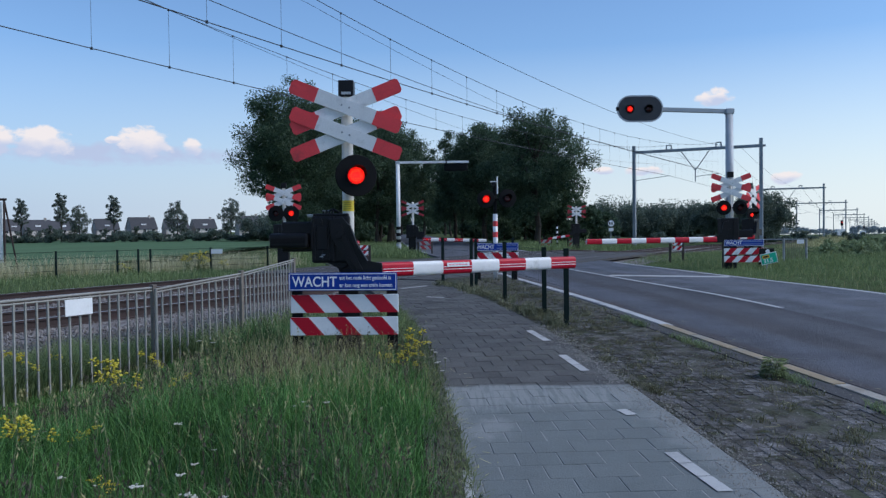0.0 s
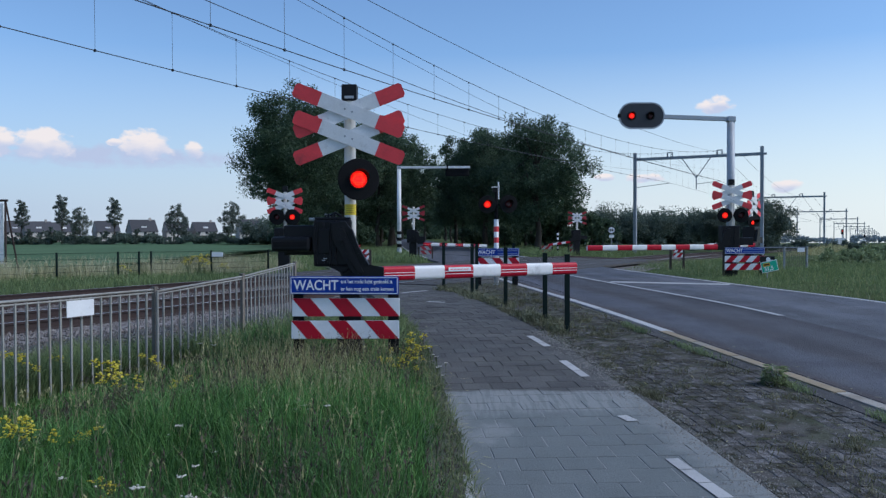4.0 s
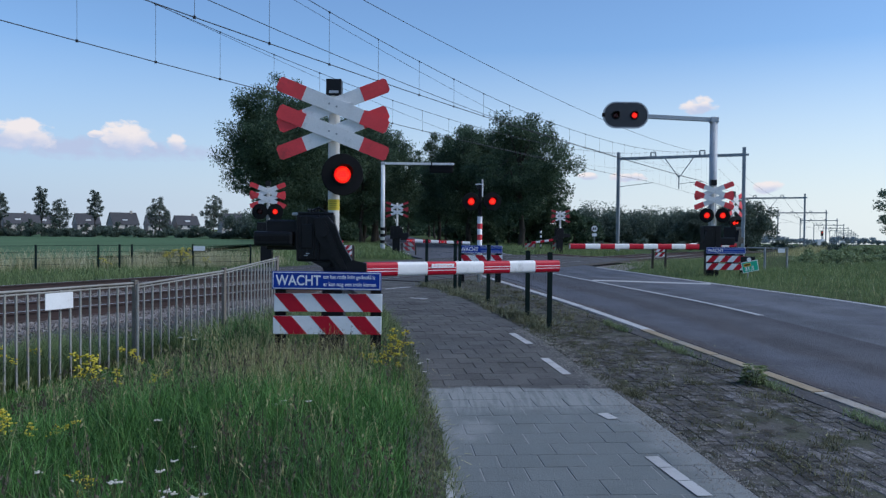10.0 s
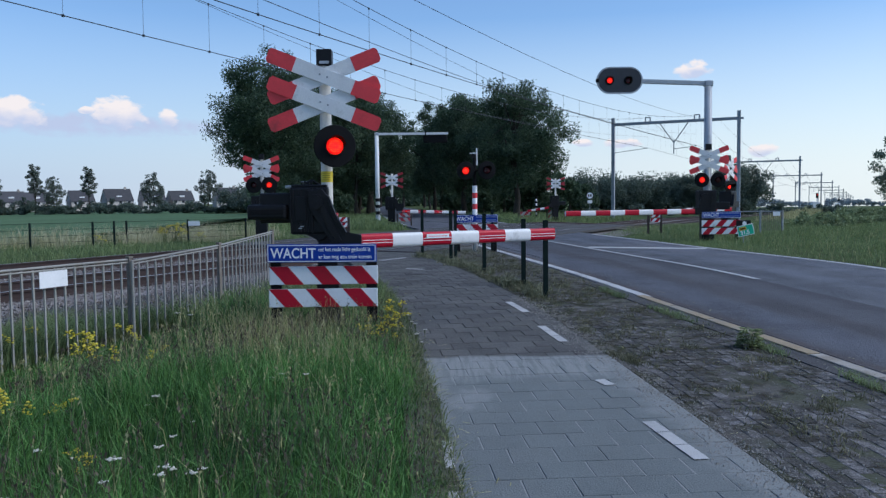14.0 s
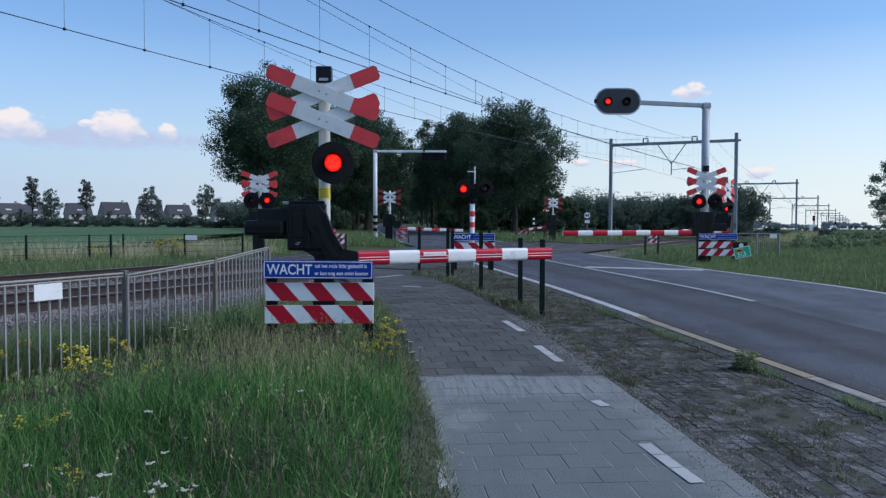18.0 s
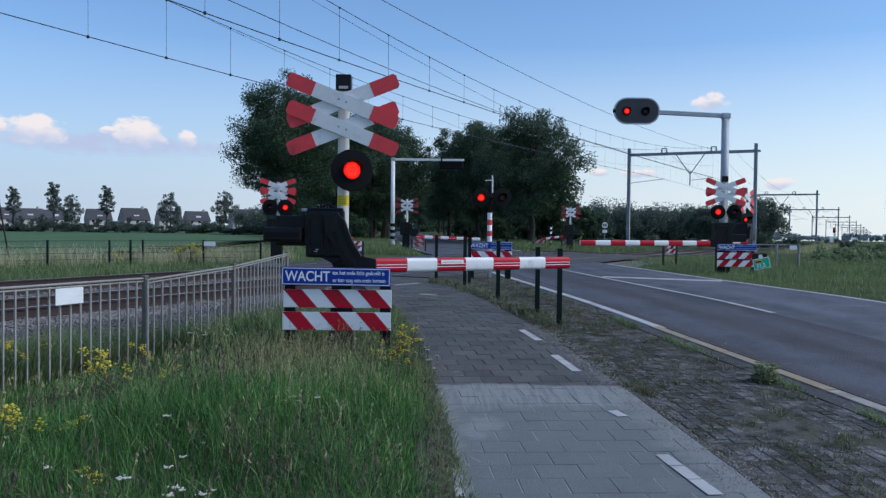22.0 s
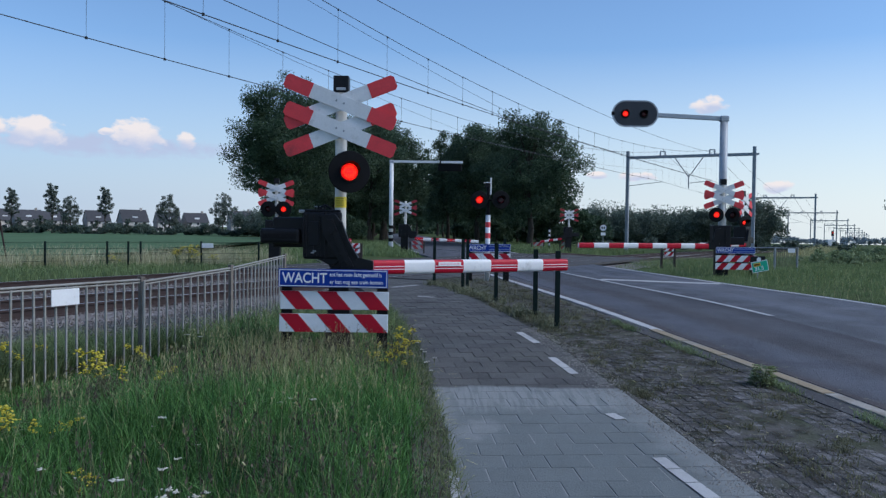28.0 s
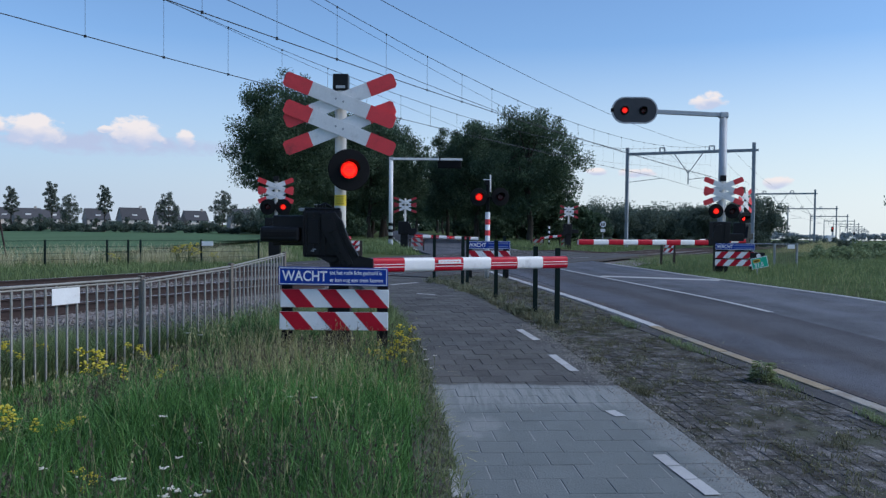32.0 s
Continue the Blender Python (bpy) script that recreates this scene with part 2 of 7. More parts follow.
GALV = mat("galvanised_steel", (0.33, 0.35, 0.36), 0.5, 0.6, var=0.2, scale=5, dirt=(0.20, 0.17, 0.13), dirt_at=0.6, bump=0.1)
PORTAL = mat("portal_steel", (0.30, 0.33, 0.35), 0.6, 0.0, var=0.2, scale=2, bump=0.08)
YELLOW = mat("yellow_sticker", (0.72, 0.55, 0.03), 0.5, var=0.1, scale=10, bump=0.02)
GREEN_POST = mat("dark_green_post", (0.010, 0.020, 0.018), 0.8, spec=0.15, var=0.2, scale=6, bump=0.06)
WIRE = mat("wire_copper_oxide", (0.045, 0.05, 0.055), 0.6, 0.4, var=0.1, bump=0.0)
RUST = mat("rusty_rail", (0.045, 0.027, 0.025), 0.8, 0.1, var=0.3, scale=3, dirt=(0.04, 0.028, 0.024), dirt_at=0.5, bump=0.3)
RAILTOP = mat("rail_head", (0.42, 0.39, 0.37), 0.32, 0.8, var=0.15, scale=2, bump=0.05)
SLEEPER = mat("sleeper_concrete", (0.12, 0.10, 0.09), 0.9, var=0.2, scale=3, bump=0.3, per_object=0.12)
STONE = mat("ballast_stone", (0.112, 0.117, 0.118), 0.95, spec=0.2, var=0.5, scale=9, fine=30, bump=0.4, dirt=(0.12, 0.09, 0.07), dirt_at=0.52)
STONE_BROWN = mat("rusty_ballast_stone", (0.225, 0.210, 0.200), 0.95, spec=0.2, var=0.5, scale=9, fine=30, bump=0.4, dirt=(0.07, 0.05, 0.042), dirt_at=0.52)
DULL = mat("dull_white", (0.36, 0.36, 0.35), 0.7, var=0.2, scale=6, bump=0.1)
PLANK = mat("brown_timber", (0.115, 0.082, 0.066), 0.9, var=0.35, scale=8, bump=0.3, per_object=0.2)
TIMBER = mat("dark_timber", (0.060, 0.046, 0.038), 0.9, var=0.3, scale=6, bump=0.3)
POSTWOOD = mat("weathered_post", (0.185, 0.160, 0.135), 0.85, var=0.25, scale=7, bump=0.3)
FENCE = mat("fence_steel", (0.29, 0.285, 0.26), 0.6, 0.0, var=0.2, scale=6, dirt=(0.20, 0.15, 0.10), dirt_at=0.62, bump=0.1)
ASPHALT = mat("asphalt", (0.070, 0.073, 0.084), 0.75, var=0.9, scale=1.3, fine=45, bump=0.9, tint=(0.108, 0.112, 0.126), tint_amount=0.8, dirt=(0.045, 0.045, 0.049), dirt_at=0.60, spec=0.5, stretch=(-9, 0.05))
LINE = mat("road_line", (0.45, 0.45, 0.44), 0.7, var=0.12, scale=3, fine=90, bump=0.3, dirt=(0.24, 0.24, 0.235), dirt_at=0.58)
YLINE = mat("yellow_kerb_line", (0.30, 0.235, 0.145), 0.8, var=0.2, scale=3, fine=70, bump=0.3, dirt=(0.25, 0.23, 0.19), dirt_at=0.50)
GUTTER = mat("tarred_gutter", (0.052, 0.050, 0.052), 0.85, var=0.5, scale=3, fine=60, bump=0.6, dirt=(0.075, 0.070, 0.062), dirt_at=0.55)
MARGIN = mat("sandy_margin", (0.135, 0.128, 0.112), 1.0, var=0.5, scale=5, fine=60, bump=0.9, dirt=(0.060, 0.060, 0.040), dirt_at=0.52, spec=0.1)
KERB = mat("kerb_concrete", (0.34, 0.315, 0.275), 0.85, var=0.25, scale=5, bump=0.4, dirt=(0.20, 0.17, 0.13), dirt_at=0.52, per_object=0.15)


def sanded(m, base, joint=False):
    """Pale spilled sand on the near tiles: a swept band with diagonal streaks, a spill at each edge, a thin film elsewhere."""
    n, l = m.node_tree.nodes, m.node_tree.links
    b = n["Principled BSDF"]
    geo, sp = n.new("ShaderNodeNewGeometry"), n.new("ShaderNodeSeparateXYZ")
    l.new(geo.outputs["Position"], sp.inputs[0])
    x, y = sp.outputs[0], sp.outputs[1]

    def calc(op, a, c=0.0, e=0.0, clamp=False):
        q = n.new("ShaderNodeMath")
        q.operation, q.use_clamp = op, clamp
        for i, v in enumerate((a, c, e)):
            if isinstance(v, (int, float)):
                q.inputs[i].default_value = v
            else:
                l.new(v, q.inputs[i])
        return q.outputs[0]

    def grain(scale, detail, rough, turn=None):
        t = n.new("ShaderNodeTexNoise")
        t.inputs["Scale"].default_value, t.inputs["Detail"].default_value, t.inputs["Roughness"].default_value = scale, detail, rough
        if turn:
            mp = n.new("ShaderNodeMapping")
            mp.inputs["Rotation"].default_value, mp.inputs["Scale"].default_value = (0, 0, radians(turn[0])), (1, turn[1], 1)
            l.new(geo.outputs["Position"], mp.inputs["Vector"])
            l.new(mp.outputs[0], t.inputs["Vector"])
        else:
            l.new(geo.outputs["Position"], t.inputs["Vector"])
        return t.outputs["Fac"]

    def step(v, lo, hi):
        r = n.new("ShaderNodeMapRange")
        r.interpolation_type = "SMOOTHSTEP"
        r.inputs["From Min"].default_value, r.inputs["From Max"].default_value = lo, hi
        l.new(v, r.inputs["Value"])
        return r.outputs[0]

    wob = grain(3.0, 6, 0.65)
    fine = grain(70.0, 4, 0.7)
    yy = calc("MULTIPLY_ADD", wob, 0.30, y)
    near = step(yy, 8.34, 8.22)
    band = calc("MULTIPLY", near, step(calc("MULTIPLY_ADD", wob, 0.9, y), 7.45, 7.95))
    streak = step(grain(26.0, 3, 0.6, (32, 0.07)), 0.42, 0.56)
    band = calc("MULTIPLY", band, calc("MULTIPLY_ADD", streak, 0.62, 0.42))
    edge_r = calc("MULTIPLY", near, step(calc("ADD", calc("MULTIPLY_ADD", wob, 0.55, x), calc("MULTIPLY", y, 0.06)), 2.22, 2.50))
    edge_l = calc("MULTIPLY", near, step(calc("MULTIPLY_ADD", wob, 0.22, x), 0.34, 0.17))
    dx, dy = calc("DIVIDE", calc("SUBTRACT", x, 0.30), 0.30), calc("DIVIDE", calc("SUBTRACT", y, 6.55), 0.42)
    spill = step(calc("ADD", calc("ADD", calc("MULTIPLY", dx, dx), calc("MULTIPLY", dy, dy)), calc("MULTIPLY", wob, 3.4)), 2.7, 1.5)
    heavy = calc("MAXIMUM", calc("MAXIMUM", band, calc("MULTIPLY", spill, 0.95)), calc("MAXIMUM", calc("MULTIPLY", edge_r, 0.8), calc("MULTIPLY", edge_l, 0.8)))
    film = calc("MULTIPLY", near, 1.0 if joint else calc("MULTIPLY_ADD", wob, 0.5, base))
    col = b.inputs["Base Color"].links[0].from_socket
    for amount, tone in ((film, (0.255, 0.262, 0.255) if joint else (0.178, 0.204, 0.204)), (calc("MULTIPLY", heavy, calc("MULTIPLY_ADD", fine, 0.7, 0.45), 0.0, True), (0.255, 0.268, 0.262))):
        mx = n.new("ShaderNodeMixRGB")
        mx.inputs[2].default_value = (*tone, 1)
        mx.use_clamp = True
        l.new(amount, mx.inputs[0])
        l.new(col, mx.inputs[1])
        col = mx.outputs[0]
    l.new(col, b.inputs["Base Color"])
    return m


def wheel_tracks(m, bands):
    """Wear along the lane: (place across 0 to 1, half width, tone, amount) of each long soft band."""
    n, l = m.node_tree.nodes, m.node_tree.links
    b = n["Principled BSDF"]
    uv, sp, geo, t = n.new("ShaderNodeUVMap"), n.new("ShaderNodeSeparateXYZ"), n.new("ShaderNodeNewGeometry"), n.new("ShaderNodeTexNoise")
    uv.uv_map = "across"
    l.new(uv.outputs[0], sp.inputs[0])
    t.inputs["Scale"].default_value, t.inputs["Detail"].default_value = 0.9, 7
    l.new(geo.outputs["Position"], t.inputs["Vector"])
    wob = n.new("ShaderNodeMath")
    wob.operation = "MULTIPLY_ADD"
    wob.inputs[1].default_value = 0.16
    l.new(t.outputs["Fac"], wob.inputs[0])
    l.new(sp.outputs[0], wob.inputs[2])
    col = b.inputs["Base Color"].links[0].from_socket
    for at, half, tone, amount in bands:
        r = n.new("ShaderNodeMath")
        r.operation = "SUBTRACT"
        l.new(wob.outputs[0], r.inputs[0])
        r.inputs[1].default_value = at + 0.08
        a = n.new("ShaderNodeMath")
        a.operation = "ABSOLUTE"
        l.new(r.outputs[0], a.inputs[0])
        f = n.new("ShaderNodeMapRange")
        f.interpolation_type = "SMOOTHSTEP"
        f.inputs["From Min"].default_value, f.inputs["From Max"].default_value = half, half * 0.2
        f.inputs["To Max"].default_value = amount
        l.new(a.outputs[0], f.inputs["Value"])
        mx = n.new("ShaderNodeMixRGB")
        mx.blend_type = "MULTIPLY"
        mx.inputs[2].default_value = (*tone, 1)
        l.new(f.outputs[0], mx.inputs[0])
        l.new(col, mx.inputs[1])
        col = mx.outputs[0]
    l.new(col, b.inputs["Base Color"])
    return m


def ragged(m, scale, lo, hi, fade=1.6, streak=None):
    """Lets a thin layer break up into patches: it is clear where its noise is low."""
    n, l = m.node_tree.nodes, m.node_tree.links
    tc, t = n.new("ShaderNodeTexCoord"), n.new("ShaderNodeTexNoise")
    t.inputs["Scale"].default_value, t.inputs["Detail"].default_value, t.inputs["Roughness"].default_value = scale, 9, 0.72
    geo = n.new("ShaderNodeNewGeometry")
    l.new(geo.outputs["Position"], t.inputs["Vector"])
    if streak:
        mp = n.new("ShaderNodeMapping")
        mp.inputs["Rotation"].default_value, mp.inputs["Scale"].default_value = (0, 0, radians(streak[0])), (1, streak[1], 1)
        l.new(geo.outputs["Position"], mp.inputs["Vector"])
        l.new(mp.outputs[0], t.inputs["Vector"])
    sp = n.new("ShaderNodeSeparateXYZ")
    l.new(tc.outputs["Generated"], sp.inputs[0])
    prod = None
    for i in (0, 1):
        a = n.new("ShaderNodeMath")
        a.operation = "SUBTRACT"
        l.new(sp.outputs[i], a.inputs[0])
        a.inputs[1].default_value = 0.5
        q = n.new("ShaderNodeMath")
        q.operation = "MULTIPLY"
        l.new(a.outputs[0], q.inputs[0])
        l.new(a.outputs[0], q.inputs[1])
        if prod is None:
            prod = q
        else:
            s = n.new("ShaderNodeMath")
            s.operation = "ADD"
            l.new(prod.outputs[0], s.inputs[0])
            l.new(q.outputs[0], s.inputs[1])
            prod = s
    w = n.new("ShaderNodeMath")
    w.operation = "MULTIPLY_ADD"
    l.new(prod.outputs[0], w.inputs[0])
    w.inputs[1].default_value = -fade
    l.new(t.outputs["Fac"], w.inputs[2])
    r = n.new("ShaderNodeMapRange")
    r.inputs["From Min"].default_value, r.inputs["From Max"].default_value = lo, hi
    l.new(w.outputs[0], r.inputs["Value"])
    l.new(r.outputs[0], n["Principled BSDF"].inputs["Alpha"])
    return m


LANE = mat("worn_asphalt", (0.061, 0.060, 0.066), 0.78, var=0.9, scale=1.3, fine=45, bump=0.9, spec=0.45, tint=(0.078, 0.076, 0.083), tint_amount=0.7, dirt=(0.040, 0.039, 0.043), dirt_at=0.58, stretch=(-9, 0.05))
wheel_tracks(LANE, [(0.24, 0.22, (1.25, 1.34, 1.5), 0.8), (0.74, 0.17, (1.2, 1.22, 1.28), 0.7), (0.50, 0.14, (0.80, 0.74, 0.70), 0.8), (0.97, 0.10, (0.72, 0.70, 0.72), 0.8), (0.02, 0.06, (0.95, 0.75, 0.62), 0.8)])
wheel_tracks(ASPHALT, [(0.66, 0.07, (1.18, 1.22, 1.28), 0.8), (0.86, 0.07, (1.18, 1.22, 1.28), 0.8), (0.565, 0.04, (0.8, 0.8, 0.82), 0.7)])
TILE = mat("path_tile_concrete", (0.088, 0.087, 0.084), 0.9, var=0.42, scale=1.3, fine=75, bump=0.5, dirt=(0.112, 0.112, 0.104), dirt_at=0.56, per_object=0.22, spec=0.3)
JOINT = mat("joint_sand", (0.042, 0.041, 0.037), 1.0, var=0.3, scale=3, bump=0.4, dirt=(0.030, 0.040, 0.018), dirt_at=0.52)
COBBLE = mat("verge_paver", (0.145, 0.139, 0.138), 0.92, var=1.0, scale=9, fine=60, bump=0.9, dirt=(0.058, 0.055, 0.047), dirt_at=0.48, per_object=0.5, spec=0.3)
sanded(TILE, 0.42)
sanded(JOINT, 1.0, True)
SOIL = mat("verge_soil", (0.085, 0.079, 0.072), 1.0, var=0.4, scale=1.6, fine=30, bump=0.6, dirt=(0.040, 0.050, 0.018), dirt_at=0.5)
MOSS = mat("moss_and_soil", (0.080, 0.077, 0.064), 1.0, var=0.5, scale=5, fine=80, bump=0.9, dirt=(0.058, 0.070, 0.028), dirt_at=0.52, spec=0.1)
ragged(MOSS, 4.5, 0.46, 0.60, 0.35)
GRASSLAND = mat("grass_ground", (0.075, 0.108, 0.043), 1.0, spec=0.05, var=0.35, scale=0.25, fine=6, bump=0.5, tint=(0.075, 0.078, 0.034), tint_amount=0.6, dirt=(0.030, 0.040, 0.018), dirt_at=0.6)
FIELD = mat("crop_field", (0.090, 0.152, 0.082), 1.0, spec=0.02, var=0.3, scale=0.06, fine=0.8, bump=0.4, tint=(0.108, 0.165, 0.088), tint_amount=0.6)
BARK = mat("bark", (0.045, 0.038, 0.030), 0.95, var=0.35, scale=3, fine=20, bump=0.8)
ROOF = mat("roof_tiles", (0.060, 0.060, 0.066), 0.8, var=0.2, scale=0.8, fine=6, bump=0.3, per_object=0.2)
# fronts paler than the brick: sunlight on them is put into this colour
FRONT_LIT = mat("house_front_lit", (0.58, 0.53, 0.48), 0.85, var=0.1, scale=0.5, fine=8, bump=0.1, per_object=0.15)
BRICKW = mat("house_brick", (0.36, 0.325, 0.295), 0.85, var=0.15, scale=0.5, fine=8, bump=0.2, per_object=0.2)
GLASSD = mat("far_window_glass", (0.03, 0.035, 0.04), 0.15, var=0.1, bump=0)
RUBBER = mat("crossing_panel", (0.060, 0.058, 0.056), 0.9, var=0.25, scale=2, fine=40, bump=0.4, per_object=0.12)
SIGNGREEN = mat("sign_green", (0.015, 0.46, 0.28), 0.4, var=0.06, bump=0.02)
AMBER = mat("sign_yellow", (0.75, 0.42, 0.02), 0.4, var=0.06, bump=0.02)
PANEL = mat("signal_panel", (0.028, 0.031, 0.038), 0.45, var=0.2, scale=6, bump=0.04)
CREAM = mat("mast_paint", (0.60, 0.58, 0.52), 0.5, var=0.08, scale=5, dirt=(0.42, 0.40, 0.34), dirt_at=0.64, bump=0.05)
GRIT = mat("pale_grit", (0.24, 0.235, 0.22), 0.95, var=0.4, scale=20, fine=200, bump=0.0)
LEAF = leafy("tree_leaves", (0.030, 0.058, 0.038), (0.115, 0.172, 0.098), trans=0.4)
# lightened towards grey, so the colour itself carries the haze across the field
LEAF2 = leafy("far_leaves_hazed", (0.095, 0.115, 0.100), (0.175, 0.205, 0.165))
BLADE = leafy("grass_blades", (0.018, 0.060, 0.018), (0.190, 0.385, 0.104), rough=0.5, trans=0.3)
BLADE2 = leafy("meadow_grass_green", (0.090, 0.140, 0.056), (0.270, 0.340, 0.145), rough=0.6, trans=0.35)
STRAW = leafy("dry_grass_stalks", (0.29, 0.275, 0.12), (0.56, 0.53, 0.29), rough=0.7, trans=0.35)
REED = leafy("pale_reeds", (0.36, 0.34, 0.18), (0.66, 0.62, 0.42), rough=0.7, trans=0.35)
WEED = leafy("weed_leaves", (0.070, 0.092, 0.038), (0.18, 0.21, 0.095))
SHRUB = leafy("bank_shrub_leaves", (0.11, 0.15, 0.075), (0.30, 0.37, 0.19), trans=0.4)
# distance haze is put into this leaf colour: pale blue-grey for the horizon
LEAF3 = leafy("horizon_leaves_hazed", (0.27, 0.33, 0.35), (0.33, 0.38, 0.39))
# greyer and bluer than LEAF: haze over the middle distance is in the colour
LEAF4 = leafy("mid_haze_leaves", (0.068, 0.098, 0.084), (0.175, 0.220, 0.165), trans=0.4)
LEAF5 = leafy("pale_willow_leaves", (0.155, 0.195, 0.145), (0.32, 0.38, 0.27), trans=0.4)
FENCEWEED = leafy("fence_weed_leaves", (0.080, 0.088, 0.048), (0.27, 0.28, 0.17))
EDGEGRASS = leafy("trodden_edge_grass", (0.060, 0.095, 0.034), (0.25, 0.285, 0.13))
TUFT = leafy("dry_tufts", (0.090, 0.092, 0.052), (0.215, 0.210, 0.125))
SEED = leafy("purple_seed_heads", (0.070, 0.058, 0.045), (0.150, 0.130, 0.092), rough=0.8, trans=0.2)
LETTER = mat("sign_lettering", (0.86, 0.87, 0.88), 0.4, var=0.03, bump=0.0)
PETAL_Y = leafy("yellow_petals", (0.55, 0.46, 0.03), (0.72, 0.64, 0.10), trans=0.3)
PETAL_W = leafy("white_petals", (0.62, 0.60, 0.52), (0.80, 0.78, 0.70), trans=0.3)


def led_cluster(name, pitch):
    """A disc of many small red diodes, each with a hotter core."""
    m = glow(name, (1.0, 0.01, 0.004), 2.2)
    n, l = m.node_tree.nodes, m.node_tree.links
    tc, vo = n.new("ShaderNodeTexCoord"), n.new("ShaderNodeTexVoronoi")
    vo.inputs["Scale"].default_value, vo.inputs["Randomness"].default_value = 1 / pitch, 0.35
    l.new(tc.outputs["Object"], vo.inputs["Vector"])
    r = n.new("ShaderNodeMapRange")
    r.inputs["From Min"].default_value, r.inputs["From Max"].default_value = 0.15, 0.55
    r.inputs["To Min"].default_value, r.inputs["To Max"].default_value = 1.0, 0.0
    l.new(vo.outputs["Distance"], r.inputs["Value"])
    mx = n.new("ShaderNodeMixRGB")
    mx.inputs[1].default_value, mx.inputs[2].default_value = (0.45, 0.0008, 0.003, 1), (1.0, 0.042, 0.008, 1)
    l.new(r.outputs[0], mx.inputs[0])
    l.new(mx.outputs[0], n["Principled BSDF"].inputs["Emission Color"])
    return m


LED_NEAR = led_cluster("signal_light_near", 0.021)
LED = led_cluster("signal_light", 0.035)


def soft_edge(m, radius, dim):
    """The light falls off towards the rim of its lens."""
    n, l = m.node_tree.nodes, m.node_tree.links
    tc, ln, r, sc = n.new("ShaderNodeTexCoord"), n.new("ShaderNodeVectorMath"), n.new("ShaderNodeMapRange"), n.new("ShaderNodeVectorMath")
    ln.operation, sc.operation = "LENGTH", "SCALE"
    l.new(tc.outputs["Object"], ln.inputs[0])
    r.inputs["From Min"].default_value, r.inputs["From Max"].default_value = radius * 0.45, radius
    r.inputs["To Min"].default_value, r.inputs["To Max"].default_value = 1.0, dim
    l.new(ln.outputs["Value"], r.inputs["Value"])
    b = n["Principled BSDF"]
    l.new(b.inputs["Emission Color"].links[0].from_socket, sc.inputs[0])
    l.new(r.outputs[0], sc.inputs["Scale"])
    l.new(sc.outputs[0], b.inputs["Emission Color"])
    return m


soft_edge(LED, 0.1, 0.25)
soft_edge(LED_NEAR, 0.1, 0.5)
MARKER = glow("boom_marker_light", (1.0, 0.03, 0.02), 0.4)


# ---- mesh helpers ----
def part(name, bm, material, parent=None, label="", m=None, smooth=False):
    """Links a bmesh as one mesh object, as a part of its parent."""
    me = bpy.data.meshes.new(name)
    bmesh.ops.recalc_face_normals(bm, faces=bm.faces)
    bm.to_mesh(me)
    bm.free()
    me.materials.append(material)
    if smooth:
        for p in me.polygons:
            p.use_smooth = True
    ob = new(name, me)
    if parent is not None:
        ob.parent = parent
    if m is not None:
        ob.matrix_basis = m
    if label:
        ob["label"] = label
    return ob


def shared(name, me, parent, m):
    ob = new(name, me)
    ob.parent = parent
    ob.matrix_basis = m
    return ob


def thing(name, label, category, m, group="", kind=""):
    ob = new(name)
    ob.empty_display_size = 0.2
    ob.matrix_basis = m
    return tagged(ob, label, category, group, kind)


def box(x0, x1, y0, y1, z0, z1, bevel=0.0, bm=None, m=None):
    own = bmesh.new() if bm is None else bm
    mx = Matrix.LocRotScale(((x0 + x1) / 2, (y0 + y1) / 2, (z0 + z1) / 2), None, (abs(x1 - x0), abs(y1 - y0), abs(z1 - z0)))
    r = bmesh.ops.create_cube(own, size=1, matrix=mx)
    if bevel:
        edges = list({e for v in r["verts"] for e in v.link_edges})
        made = bmesh.ops.bevel(own, geom=edges, offset=bevel, segments=2, affect="EDGES", profile=0.6)
        vs = made["verts"]
    else:
        vs = r["verts"]
    if m is not None:
        bmesh.ops.transform(own, matrix=m, verts=list(own.verts) if bm is None else vs)
    return own


def tube(p0, p1, r0, r1=None, seg=12, bm=None, caps=True):
    own = bmesh.new() if bm is None else bm
    a, b = Vector(p0), Vector(p1)
    q = (b - a).to_track_quat("Z", "Y").to_matrix().to_4x4()
    bmesh.ops.create_cone(own, cap_ends=caps, segments=seg, radius1=r0, radius2=r0 if r1 is None else r1, depth=(b - a).length,
                          matrix=Matrix.Translation((a + b) / 2) @ q)
    return own


def lathe(profile, seg=24, bm=None, m=None):
    """A turned shape about z from (radius, height) pairs."""
    own = bmesh.new() if bm is None else bm
    rings = []
    for r, z in profile:
        ring = []
        for i in range(seg if r > 1e-5 else 1):
            a = 2 * math.pi * i / seg
            p = Vector((r * math.cos(a), r * math.sin(a), z))
            ring.append(own.verts.new(m @ p if m is not None else p))
        rings.append(ring)
    for a, b in zip(rings, rings[1:]):
        for i in range(seg):
            j = (i + 1) % seg
            if len(a) == 1 and len(b) > 1:
                own.faces.new((a[0], b[i], b[j]))
            elif len(b) == 1 and len(a) > 1:
                own.faces.new((a[i], a[j], b[0]))
            elif len(a) > 1:
                own.faces.new((a[i], a[j], b[j], b[i]))
    return own


